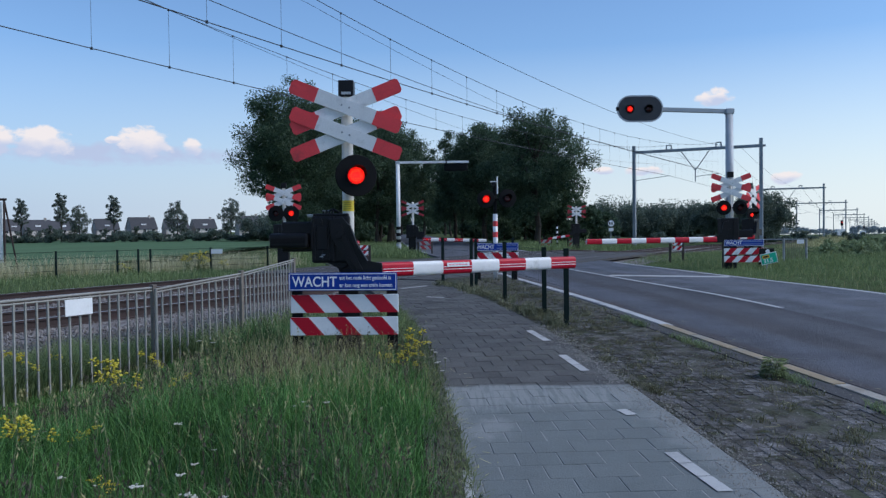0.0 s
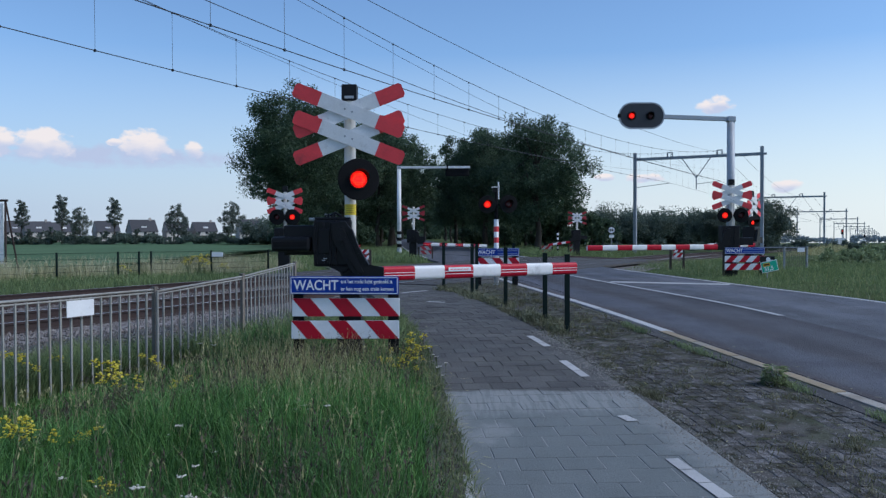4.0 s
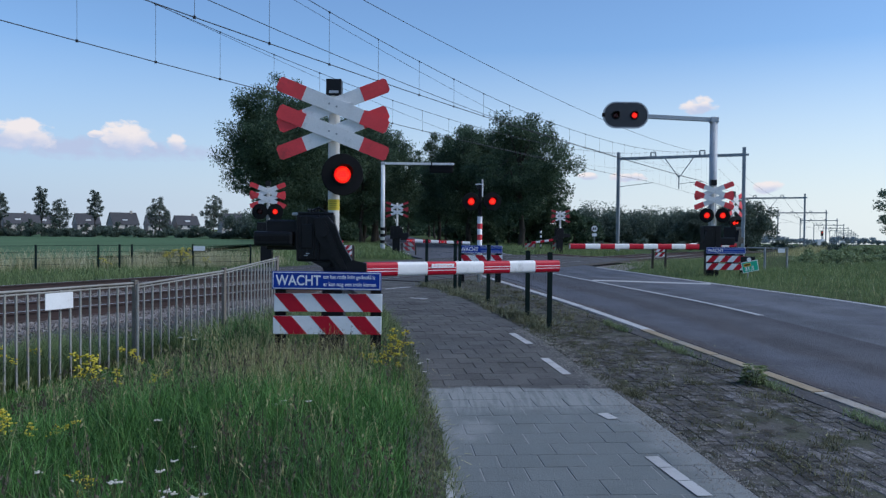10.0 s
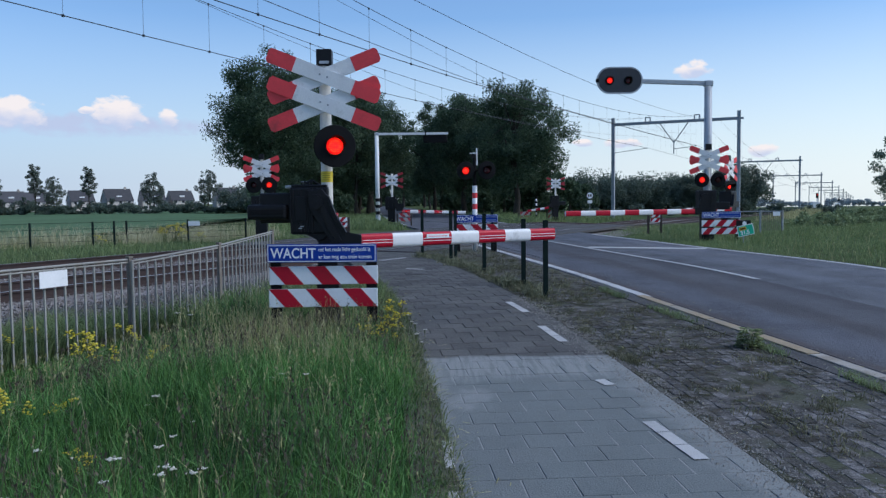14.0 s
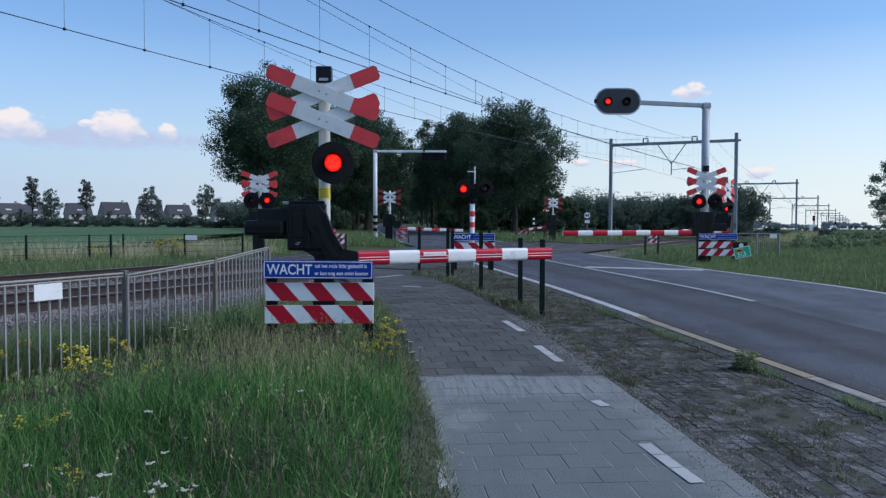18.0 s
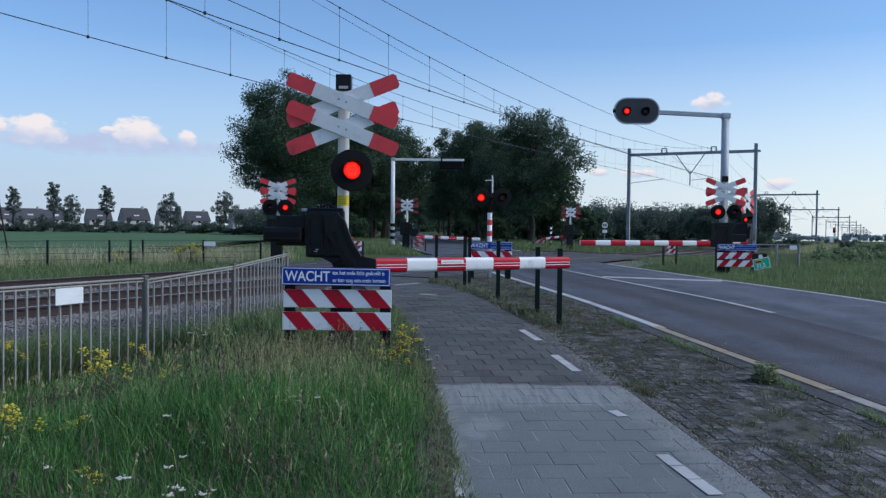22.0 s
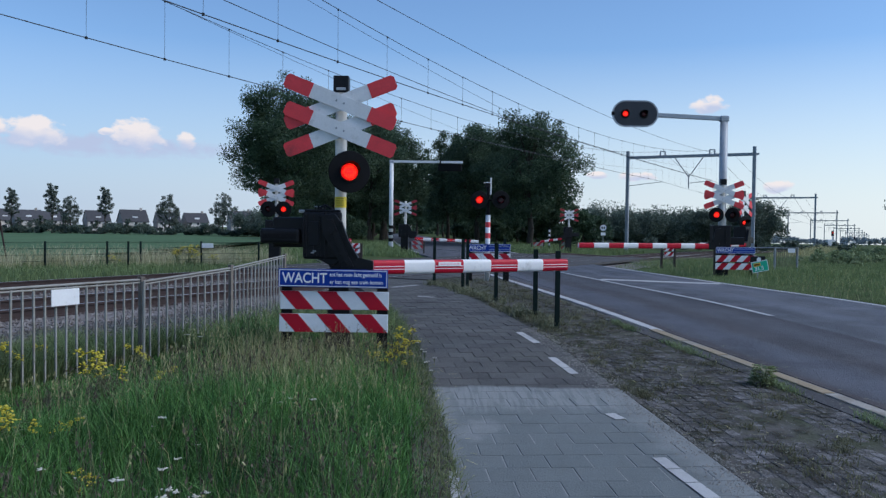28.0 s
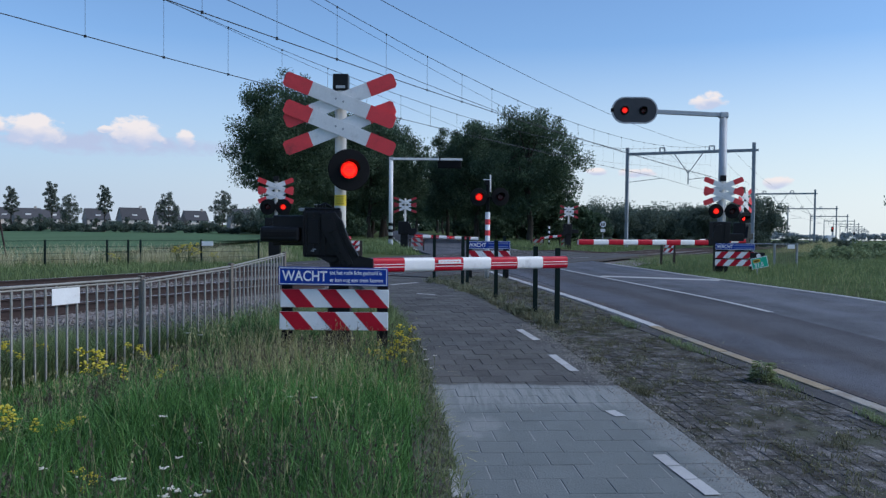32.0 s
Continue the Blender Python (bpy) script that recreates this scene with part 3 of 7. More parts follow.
def prism(outline, y0, y1, bm=None, bevel=0.0):
    """An outline in x and z, given depth from y0 to y1."""
    own = bmesh.new() if bm is None else bm
    a = [own.verts.new((x, y0, z)) for x, z in outline]
    b = [own.verts.new((x, y1, z)) for x, z in outline]
    fs = [own.faces.new(a), own.faces.new(b[::-1])]
    k = len(outline)
    for i in range(k):
        fs.append(own.faces.new((a[i], b[i], b[(i + 1) % k], a[(i + 1) % k])))
    if bevel:
        bmesh.ops.bevel(own, geom=list({e for f in fs for e in f.edges}), offset=bevel, segments=2, affect="EDGES", profile=0.6)
    return own


def rawmesh(name, verts, faces, material, parent=None, label="", m=None):
    me = bpy.data.meshes.new(name)
    me.from_pydata(verts, [], faces)
    me.materials.append(material)
    ob = new(name, me)
    if parent is not None:
        ob.parent = parent
    if m is not None:
        ob.matrix_basis = m
    if label:
        ob["label"] = label
    return ob


def quads(name, v, material, parent=None, label=""):
    """One mesh from an array of quads, shape (count, 4, 3)."""
    k = len(v)
    me = bpy.data.meshes.new(name)
    me.vertices.add(4 * k)
    me.vertices.foreach_set("co", np.ascontiguousarray(v, dtype=np.float32).ravel())
    me.loops.add(4 * k)
    me.loops.foreach_set("vertex_index", np.arange(4 * k, dtype=np.int32))
    me.polygons.add(k)
    me.polygons.foreach_set("loop_start", np.arange(0, 4 * k, 4, dtype=np.int32))
    me.polygons.foreach_set("loop_total", np.full(k, 4, dtype=np.int32))
    me.update(calc_edges=True)
    me.materials.append(material)
    ob = new(name, me)
    if parent is not None:
        ob.parent = parent
    if label:
        ob["label"] = label
    return ob


def lettering(name, text, size, material, parent, m, label="", bold=0.0):
    c = bpy.data.curves.new(name, "FONT")
    c.body, c.size, c.extrude, c.offset = text, size, 0.0015, bold
    c.align_x, c.align_y = "LEFT", "CENTER"
    tmp = bpy.data.objects.new(name, c)
    me = bpy.data.meshes.new_from_object(tmp)
    bpy.data.objects.remove(tmp)
    me.materials.append(material)
    ob = new(name, me)
    ob.parent, ob.matrix_basis = parent, m
    if label:
        ob["label"] = label
    return ob


# ---- the plan ----
RISE = 0.29


def gz(y):
    """Height of the ground: it climbs gently to the level of the railway."""
    t = np.clip((np.asarray(y, dtype=float) - 4.5) / 12.5, 0, 1)
    return RISE * t * t * (3 - 2 * t)


RC, RS = 0.879, 0.477  # the railway runs along (RS, RC); n is measured across it, u along it


def fall(x, y):
    """The land beside the railway drops away slowly beyond the crossing."""
    a = min(max((x / max(y, 1.0) - 0.15) / 0.12, 0.0), 1.0)
    return 0.0123 * max(0.0, y - 66.0) * a * a * (3 - 2 * a)


def dip(x, y):
    """The railway and the land beside it sink a little past the crossing."""
    x, y = np.asarray(x, dtype=float), np.asarray(y, dtype=float)
    a = np.clip((x / np.maximum(y, 1.0) - 0.13) / 0.09, 0, 1)
    b = np.clip((y - 34.0) / 26.0, 0, 1)
    return 0.48 * a * a * (3 - 2 * a) * b * b * (3 - 2 * b)


def rail_xy(u, n):
    return u * RS + n * RC, u * RC - n * RS


PATH_R = [(-12, 2.13), (0, 2.13), (4, 2.08), (6.5, 1.95), (8.4, 1.79), (10.2, 1.62), (12, 1.40), (16.2, 0.63), (20.2, -0.14), (25, -1.1), (30, -2.2), (40, -4.6)]
ROAD_L = [(-30, 7.5), (-12, 5.9), (0, 4.70), (7.3, 3.97), (8.2, 3.81), (12, 3.12), (16.2, 2.43), (21.5, 1.80), (28, 1.0), (35, 0.2), (45, -1.25), (60, -2.9), (100, -6.0), (160, -10.2), (400, -27)]
ROAD_R = [(-30, 15.5), (-12, 12.4), (0, 10.7), (8, 9.5), (15.5, 8.44), (22.1, 7.41), (30.6, 6.31), (42, 5.0), (55, 3.7), (90, 0.6), (160, -4.0), (400, -20.5)]


def along(table, y):
    ys, xs = zip(*table)
    return float(np.interp(y, ys, xs))


def smooth(table, y, w=1.5):
    return sum(along(table, y + d) for d in (-w, -w / 2, 0, w / 2, w)) / 5

# ---- ground, field, road, path, railway ----
def strip(name, left, right, y0, y1, dz, material, step=0.5, thick=0.06, parent=None):
    """A sheet with edges between two lines x(y), on the ground, with a skirt below its edges."""
    ys = np.arange(y0, y1 + 1e-6, step)
    v, f = [], []
    for y in ys:
        a, b, z = left(y), right(y), float(gz(y)) + dz
        v += [(a, y, z - thick), (a, y, z), (b, y, z), (b, y, z - thick)]
    for i in range(len(ys) - 1):
        k = 4 * i
        for j in range(3):
            f.append((k + j, k + j + 1, k + j + 5, k + j + 4))
    ob = rawmesh(name, v, f, material, parent)
    uv = ob.data.uv_layers.new(name="across")
    for lp in ob.data.loops:
        uv.data[lp.index].uv = ((lp.vertex_index % 4) // 2, ys[lp.vertex_index // 4])
    return ob


def low(x, y):
    """How far the polder behind the railway lies below the line."""
    a = np.clip((-(np.asarray(x) * RC - np.asarray(y) * RS) - 26.5) / 40, 0, 1)
    b = np.clip((-np.asarray(x) - 15) / 14, 0, 1)
    return 1.75 * a * a * (3 - 2 * a) * b * b * (3 - 2 * b)


def ground_sheet():
    xs = np.concatenate([[-3000, -1200, -600, -300, -160, -90, -60], np.arange(-44, 45, 1.0), [60, 90, 160, 300, 600, 1200, 3000]])
    ys = np.concatenate([[-3000, -1000, -300, -100, -40, -20], np.arange(-10, 60, 1.0), [70, 90, 130, 200, 350, 700, 1500, 4000]])
    v, f = [], []
    for y in ys:
        for x in xs:
            bumpy = 0.035 * noise.noise((x * 0.3, y * 0.3, 0)) if abs(x) < 50 and -12 < y < 62 else 0.0
            z = float(gz(y)) - 0.07 + bumpy
            z -= 1.25 * float(low(x, y)) + fall(x, y) + float(dip(x, y))
            if x < along(ROAD_L, y) - 12:
                z -= 0.9 * min(max((-(x * RC - y * RS) - 28) / 8, 0.0), 1.0)
            if -18.7 < x * RC - y * RS < -8.4:
                z = min(z, -0.06 - float(dip(x, y)))
            v.append((x, y, z))
    w = len(xs)
    for j in range(len(ys) - 1):
        for i in range(w - 1):
            f.append((j * w + i, j * w + i + 1, (j + 1) * w + i + 1, (j + 1) * w + i))
    return tagged(rawmesh("ground", v, f, GRASSLAND), "rough green grassland that reaches the horizon", "ground", kind="structure")


ground_sheet()


def field_sheet():
    """Crop field beyond the railway, bounded by the line fence."""
    v, f = [], []
    us = np.arange(-120, 340, 5.0)
    ns = np.concatenate([np.arange(-25.6, -70, -3.0), [-90, -130, -180, -240, -320]])
    for u in us:
        for n in ns:
            x, y = rail_xy(u, n)
            v.append((x, y, max(float(gz(y)), 0.2) + 0.03 - float(low(x, y))))
    w = len(ns)
    for i in range(len(us) - 1):
        for j in range(w - 1):
            k = i * w + j
            x, y = v[k][:2]
            if x < along(ROAD_L, y) - 14:
                f.append((k, k + w, k + w + 1, k + 1))
    return tagged(rawmesh("field", v, f, FIELD), "bright green crop field behind the railway fence", "field", kind="structure")


field_sheet()

road = strip("road", lambda y: smooth(ROAD_L, y) - 0.05, lambda y: smooth(ROAD_R, y) + 0.15, -28, 400, 0.0, ASPHALT, step=0.9, thick=0.12)
tagged(road, "worn grey asphalt two-lane road over the railway", "road", kind="structure")


def road_line(name, fx, width, y0, y1, material, label):
    ob = strip(name, lambda y: fx(y) - width / 2, lambda y: fx(y) + width / 2, y0, y1, 0.009, material, step=0.45, thick=0.008)
    ob.parent = road
    ob["label"] = label
    return ob


def mid_line(y):
    return 0.53 * smooth(ROAD_L, y) + 0.47 * smooth(ROAD_R, y)


road_line("edge_line", lambda y: smooth(ROAD_L, y) + 0.07, 0.15, 11.9, 30, LINE, "white painted edge line")
road_line("edge_line", lambda y: smooth(ROAD_L, y) + 0.07, 0.15, 45, 140, LINE, "white painted edge line")
road_line("edge_line", lambda y: smooth(ROAD_R, y) - 0.02, 0.13, -20, 31, LINE, "white painted edge line")
road_line("edge_line", lambda y: smooth(ROAD_R, y) - 0.02, 0.13, 45, 140, LINE, "white painted edge line")
road_line("centre_line", mid_line, 0.10, 13.7, 27.2, LINE, "thin white centre line")
for y0 in (1, 7.5):
    road_line("centre_line", mid_line, 0.10, y0, y0 + 2.7, LINE, "thin white centre line")
lane = strip("worn_lane", lambda y: smooth(ROAD_L, y) + 0.15, lambda y: mid_line(y) - 0.04, -20, 29.5, 0.004, LANE, step=0.9, thick=0.004)
lane.parent = road
lane["label"] = "older darker asphalt of one lane"
stop = bmesh.new()
a, b = Vector((mid_line(22.4) + 0.1, 22.6, 0)), Vector((smooth(ROAD_R, 21.3) - 0.2, 21.3, 0))
d = (b - a).normalized()
nrm = Vector((-d.y, d.x, 0)) * 0.28
for p in (a - nrm, b - nrm, b + nrm, a + nrm):
    stop.verts.new((p.x, p.y, RISE + 0.007))
stop.faces.new(stop.verts)
part("stop_line", stop, LINE, road, "white stop line")

# kerb band between road and verge, of flat concrete blocks, yellow on the near stretch
kerb = thing("kerb", "flat kerb band beside the road, worn yellow and white paint", "kerb", pose(0, 0, 0), kind="structure")
kb = bmesh.new()
box(-0.072, 0.072, -0.488, 0.488, -0.12, 0.018, 0.008, kb)
kme = [bpy.data.meshes.new("kerb_block"), bpy.data.meshes.new("kerb_block")]
for me, mt in zip(kme, (KERB, YLINE)):
    kb.to_mesh(me)
    me.materials.append(mt)
kb.free()
yk = -6.0
while yk < 11.8:
    x0, x1 = smooth(ROAD_L, yk), smooth(ROAD_L, yk + 1)
    yaw = math.degrees(math.atan2(-(x1 - x0), 1.0))
    tilt = math.degrees(math.atan2(float(gz(yk + 1) - gz(yk)), 1.0))
    shared("kerb_block", kme[1 if yk > 7.5 else 0], kerb, pose((x0 + x1) / 2 + 0.015, yk + 0.5, float(gz(yk + 0.5)), tilt, 0, yaw))
    yk += 1.0

path_bed = strip("path", lambda y: smooth(PATH_R, y) - 1.98, lambda y: smooth(PATH_R, y), -10, 40, -0.0015, JOINT, step=0.5, thick=0.1)
tagged(path_bed, "narrow cycle path of grey concrete tiles with sandy joints", "path", kind="structure")
gutter = strip("gutter", lambda y: smooth(ROAD_L, y) - 0.29, lambda y: smooth(ROAD_L, y) - 0.058, -10, 13.5, 0.003, GUTTER, step=0.5, thick=0.1)
tagged(gutter, "narrow dark tarred strip between pavers and kerb", "gutter", kind="structure")
verge = strip("verge", lambda y: smooth(PATH_R, y) + 0.01, lambda y: smooth(ROAD_L, y) - 0.06, -10, 24, -0.008, SOIL, step=0.5, thick=0.1)
tagged(verge, "paved verge with moss and tufts between cycle path and road", "verge", kind="structure")


# railway: ballast bed, two tracks
def ballast_bed():
    prof = [(-19.0, 0.0), (-18.2, 0.14), (-14.4, 0.15), (-13.9, 0.15), (-9.7, 0.15), (-8.0, 0.0)]
    us = list(np.arange(-60, 60, 2.0)) + [60, 68] + list(np.arange(90, 900, 30.0))
    v, f = [], []
    for u in us:
        for n, z in prof:
            x, y = rail_xy(u, n)
            v.append((x, y, z + 0.03 * noise.noise((u * 0.9, n * 1.3, 2.0)) - fall(x, y) - float(dip(x, y))))
    w = len(prof)
    for i in range(len(us) - 1):
        for j in range(w - 1):
            f.append((i * w + j, i * w + j + 1, (i + 1) * w + j + 1, (i + 1) * w + j))
    return tagged(rawmesh("ballast", v, f, STONE_BROWN), "grey crushed stone ballast bed of the railway", "ballast", kind="structure")


ballast_bed()
RAIL_PROFILE = [(-0.07, 0.0), (0.07, 0.0), (0.07, 0.015), (0.012, 0.035), (0.012, 0.125), (0.036, 0.135), (0.036, 0.165), (-0.036, 0.165), (-0.036, 0.135), (-0.012, 0.125), (-0.012, 0.035), (-0.07, 0.015)]
RAIL_Z = 0.16
RAIL_STEPS = (-60, 32, 37, 42, 47, 52, 57, 62, 69, 78, 90, 900)
TRACKS = (-12.35, -16.35)


def railway_track(nc, label):
    t = thing("railway_track", label, "railway track", pose(0, 0, 0), "tracks of the railway")
    for side in (-0.755, 0.755):
        bm = bmesh.new()
        ends = []
        for u in RAIL_STEPS:
            ring = []
            for px, pz in RAIL_PROFILE:
                x, y = rail_xy(u, nc + side + px)
                ring.append(bm.verts.new((x, y, RAIL_Z + pz - fall(x, y) - float(dip(x, y)))))
            ends.append(ring)
        k = len(RAIL_PROFILE)
        for e0, e1 in zip(ends, ends[1:]):
            for i in range(k):
                bm.faces.new((e0[i], e0[(i + 1) % k], e1[(i + 1) % k], e1[i]))
        r = part("rail", bm, RUST, t, "rusty steel rail with a worn head")
        top = bmesh.new()
        for u0, u1 in zip(RAIL_STEPS, RAIL_STEPS[1:]):
            quad = []
            for u, dn in ((u0, -0.03), (u0, 0.03), (u1, 0.03), (u1, -0.03)):
                x, y = rail_xy(u, nc + side + dn)
                quad.append(top.verts.new((x, y, RAIL_Z + 0.168 - fall(x, y) - float(dip(x, y)))))
            top.faces.new(quad)
        part("rail_head", top, RAILTOP, r)
    sb = bmesh.new()
    box(-1.25, 1.25, -0.13, 0.13, -0.12, 0.0, 0.015, sb)
    sme = bpy.data.meshes.new("sleeper")
    sb.to_mesh(sme)
    sb.free()
    sme.materials.append(SLEEPER)
    yaw = -math.degrees(math.atan2(RS, RC))
    for i in range(60):
        u = -6 + 0.6 * i
        x, y = rail_xy(u, nc)
        shared("sleeper", sme, t, pose(x, y, RAIL_Z - 0.002, 0, 0, yaw))
    return t


for nc in TRACKS:
    railway_track(nc, "rusty railway track on concrete sleepers in grey ballast")


def crossing_panels():
    """Slabs between and beside the rails where the road and the path cross."""
    t = thing("crossing_deck", "dark level-crossing deck of concrete slabs between the rails", "level crossing", pose(0, 0, 0), kind="structure")
    yaw = -math.degrees(math.atan2(RS, RC))
    for nc in TRACKS:
        for dn, w in ((0.0, 1.36), (1.42, 1.15), (-1.42, 1.15)):
            bm = bmesh.new()
            box(-w / 2, w / 2, -0.74, 0.74, -0.1, 0.0, 0.012, bm)
            me = bpy.data.meshes.new("crossing_slab")
            bm.to_mesh(me)
            bm.free()
            me.materials.append(RUBBER)
            for i in range(15):
                u = 19.2 + 1.5 * i + (1.5 if nc < -14 else 0)
                x, y = rail_xy(u, nc + dn)
                shared("crossing_slab", me, t, pose(x, y, RAIL_Z + 0.160, 0, 0, yaw))
    return t


crossing_panels()

# ---- level-crossing equipment ----
LIGHTS = []  # (moving light, its place when dark, phase)


def cross_sign(t, z, y, slim=False):
    """Two crosses one above the other, each of two boards with red ends."""
    w = 0.062 if slim else 0.083
    red = FADED if slim else RED
    for k, dz in enumerate((0.155, -0.155)):
        for j, ang in enumerate((-21.5, 21.5)):
            yy = y - 0.024 * (1 - j)
            a = part("cross_board", prism([(-0.665, -w + 0.028), (-0.64, -w), (0.64, -w), (0.665, -w + 0.028), (0.665, w - 0.028), (0.64, w), (-0.64, w), (-0.665, w - 0.028)], -0.009, 0.009, bevel=0.002),
                     WHITE, t, "white board of the warning cross", pose(0, yy, z + dz, 0, -ang, 0))
            e = w + 0.0005
            for s in (-1, 1):
                part("red_end", prism([(s * 0.352, -e), (s * 0.64, -e), (s * 0.668, -e + 0.0285), (s * 0.668, e - 0.0285), (s * 0.64, e), (s * 0.352, e)], -0.0115, 0.0115), red, a)
            for bx in (-0.045, 0.045):
                if j == 0:
                    part("bolt", lathe([(0.0, -0.014), (0.012, -0.014), (0.012, -0.008)], 8, m=pose(bx, 0, 0, -90) @ pose(0, 0, 0)), GALV, a)


def lamp(t, x, y, z, phase, yaw=0.0, near=False, disc=0.232, name="signal_lamp"):
    """Round lamp with a black backing disc, a hood and a lens; the light comes forward in it when lit."""
    turn = pose(x, y, z, 0, 0, yaw)
    along_y = pose(0, 0, 0, 90)  # the turned shape's axis to -y
    lp = part(name, lathe([(0.0, -0.16), (0.085, -0.16), (0.105, -0.13), (0.108, -0.004), (disc, -0.006), (disc + 0.006, 0.0), (disc, 0.008), (0.112, 0.012), (0.112, 0.03), (0.100, 0.03), (0.100, -0.02)], 40, m=along_y),
              MATTBLACK, t, "black signal lamp with a round backing disc", turn, smooth=False)
    hood = bmesh.new()
    ring = []
    for i in range(25):
        a = math.pi * (0.0 + i / 24) + 0.0
        deep = 0.03 + 0.17 * max(0.0, math.sin(a)) ** 0.6
        c, s = math.cos(a), math.sin(a)
        ring.append([hood.verts.new((r * c, -dd, r * s)) for r, dd in ((0.112, 0.02), (0.114, deep), (0.108, deep), (0.104, 0.02))])
    for p, q in zip(ring, ring[1:]):
        for k in range(3):
            hood.faces.new((p[k], q[k], q[k + 1], p[k + 1]))
    part("hood", hood, MATTBLACK, lp)
    part("lens", lathe([(0.100, -0.012), (0.094, 0.004), (0.07, 0.015), (0.04, 0.022), (0.0, 0.025)], 28, m=along_y), LENS, lp, "dark red lens", smooth=True)
    li = part("light", lathe([(0.097, -0.004), (0.09, 0.006), (0.07, 0.016), (0.04, 0.023), (0.0, 0.026)], 28, m=along_y), LED_NEAR if near else LED, lp, "glowing red light", smooth=True)
    li.matrix_basis = pose(0, 0.05, 0)
    LIGHTS.append((li, phase))
    return lp


def wait_board(t, x0, x1, z, y, readable, tilt=0.0):
    """Blue warning board."""
    w, h = x1 - x0, 0.205
    bd = part("warning_board", box(-w / 2, w / 2, -0.012, 0.012, -h / 2, h / 2, 0.01), BLUE, t, "blue board with white words", pose((x0 + x1) / 2, y, z, 0, tilt, 0))
    rim = bmesh.new()
    e = 0.009
    for a, b, c, d in ((-w / 2 + e, w / 2 - e, h / 2 - 2 * e, h / 2 - e), (-w / 2 + e, w / 2 - e, -h / 2 + e, -h / 2 + 2 * e), (-w / 2 + e, -w / 2 + 2 * e, -h / 2 + e, h / 2 - e), (w / 2 - 2 * e, w / 2 - e, -h / 2 + e, h / 2 - e)):
        box(a, b, -0.0145, -0.0118, c, d, 0, rim)
    part("rim", rim, REFL_WHITE, bd)
    lettering("big_word", "WACHT", 0.160 * w / 1.23, LETTER, bd, pose(-w / 2 + 0.045, -0.0135, -0.004, 90) @ Matrix.Diagonal((0.84, 1, 1, 1)), bold=0.0025)
    if readable:
        lettering("small_words", "tot het rode licht gedoofd is", 0.062, LETTER, bd, pose(-w / 2 + 0.575, -0.0135, 0.042, 90) @ Matrix.Diagonal((0.82, 1, 1, 1)), bold=0.001)
        lettering("small_words", "er kan nog een trein komen", 0.062, LETTER, bd, pose(-w / 2 + 0.575, -0.0135, -0.040, 90) @ Matrix.Diagonal((0.85, 1, 1, 1)), bold=0.001)
    else:
        for dz in (0.042, -0.040):
            part("small_words", box(-w / 2 + 0.575, w / 2 - 0.05, -0.0140, -0.0120, dz - 0.014, dz + 0.014), mat_bar, bd)
    return bd


mat_bar = mat("faint_letter_bar", (0.16, 0.22, 0.42), 0.4, var=0.15, scale=30, bump=0.0)


def striped_board(t, x0, x1, z, y, lean=1, h=0.205, name="striped_board", start=0.0, period=0.415):
    """Board with diagonal red stripes on white."""
    w = x1 - x0
    bd = part(name, box(-w / 2, w / 2, -0.012, 0.012, -h / 2, h / 2, 0.006), REFL_WHITE, t, "white board with diagonal red stripes", pose((x0 + x1) / 2, y, z))
    s = 0.87 * h * lean
    k = -2
    while True:
        a = -w / 2 + start + k * period
        k += 1
        if a > w / 2 + h:
            break
        quad = [(a, h / 2), (a + period / 2, h / 2), (a + period / 2 + s, -h / 2), (a + s, -h / 2)]
        # clip the slanted stripe to the board's ends
        for lim, sign in ((-w / 2 + 0.004, 1), (w / 2 - 0.004, -1)):
            out = []
            for i in range(len(quad)):
                p, q = quad[i - 1], quad[i]
                ip, iq = (p[0] - lim) * sign >= 0, (q[0] - lim) * sign >= 0
                if ip != iq:
                    f = (lim - p[0]) / (q[0] - p[0])
                    out.append((lim, p[1] + f * (q[1] - p[1])))
                if iq:
                    out.append(q)
            quad = out
            if not quad:
                break
        if len(quad) >= 3:
            part("stripe", prism(quad, -0.0145, -0.0118), REFL_RED, bd)
    return bd


def boom_bar(a, b, ra, rb, seg=28, caps=True):
    """A bar with a rounded, flat-faced section between two points."""
    bm = bmesh.new()
    d = (b - a).normalized()
    side = d.cross(Vector((0, 0, 1))).normalized()
    up = side.cross(d)
    rings = []
    for p, r in ((a, ra), (b, rb)):
        ring = []
        for i in range(seg):
            q = 2 * math.pi * i / seg
            c, s = math.cos(q), math.sin(q)
            e = 0.55
            ring.append(bm.verts.new(p + side * (0.75 * r * math.copysign(abs(c) ** e, c)) + up * (r * math.copysign(abs(s) ** e, s))))
        rings.append(ring)
    for i in range(seg):
        j = (i + 1) % seg
        bm.faces.new((rings[0][i], rings[0][j], rings[1][j], rings[1][i]))
    if caps:
        bm.faces.new(rings[0])
        bm.faces.new(rings[1][::-1])
    return bm


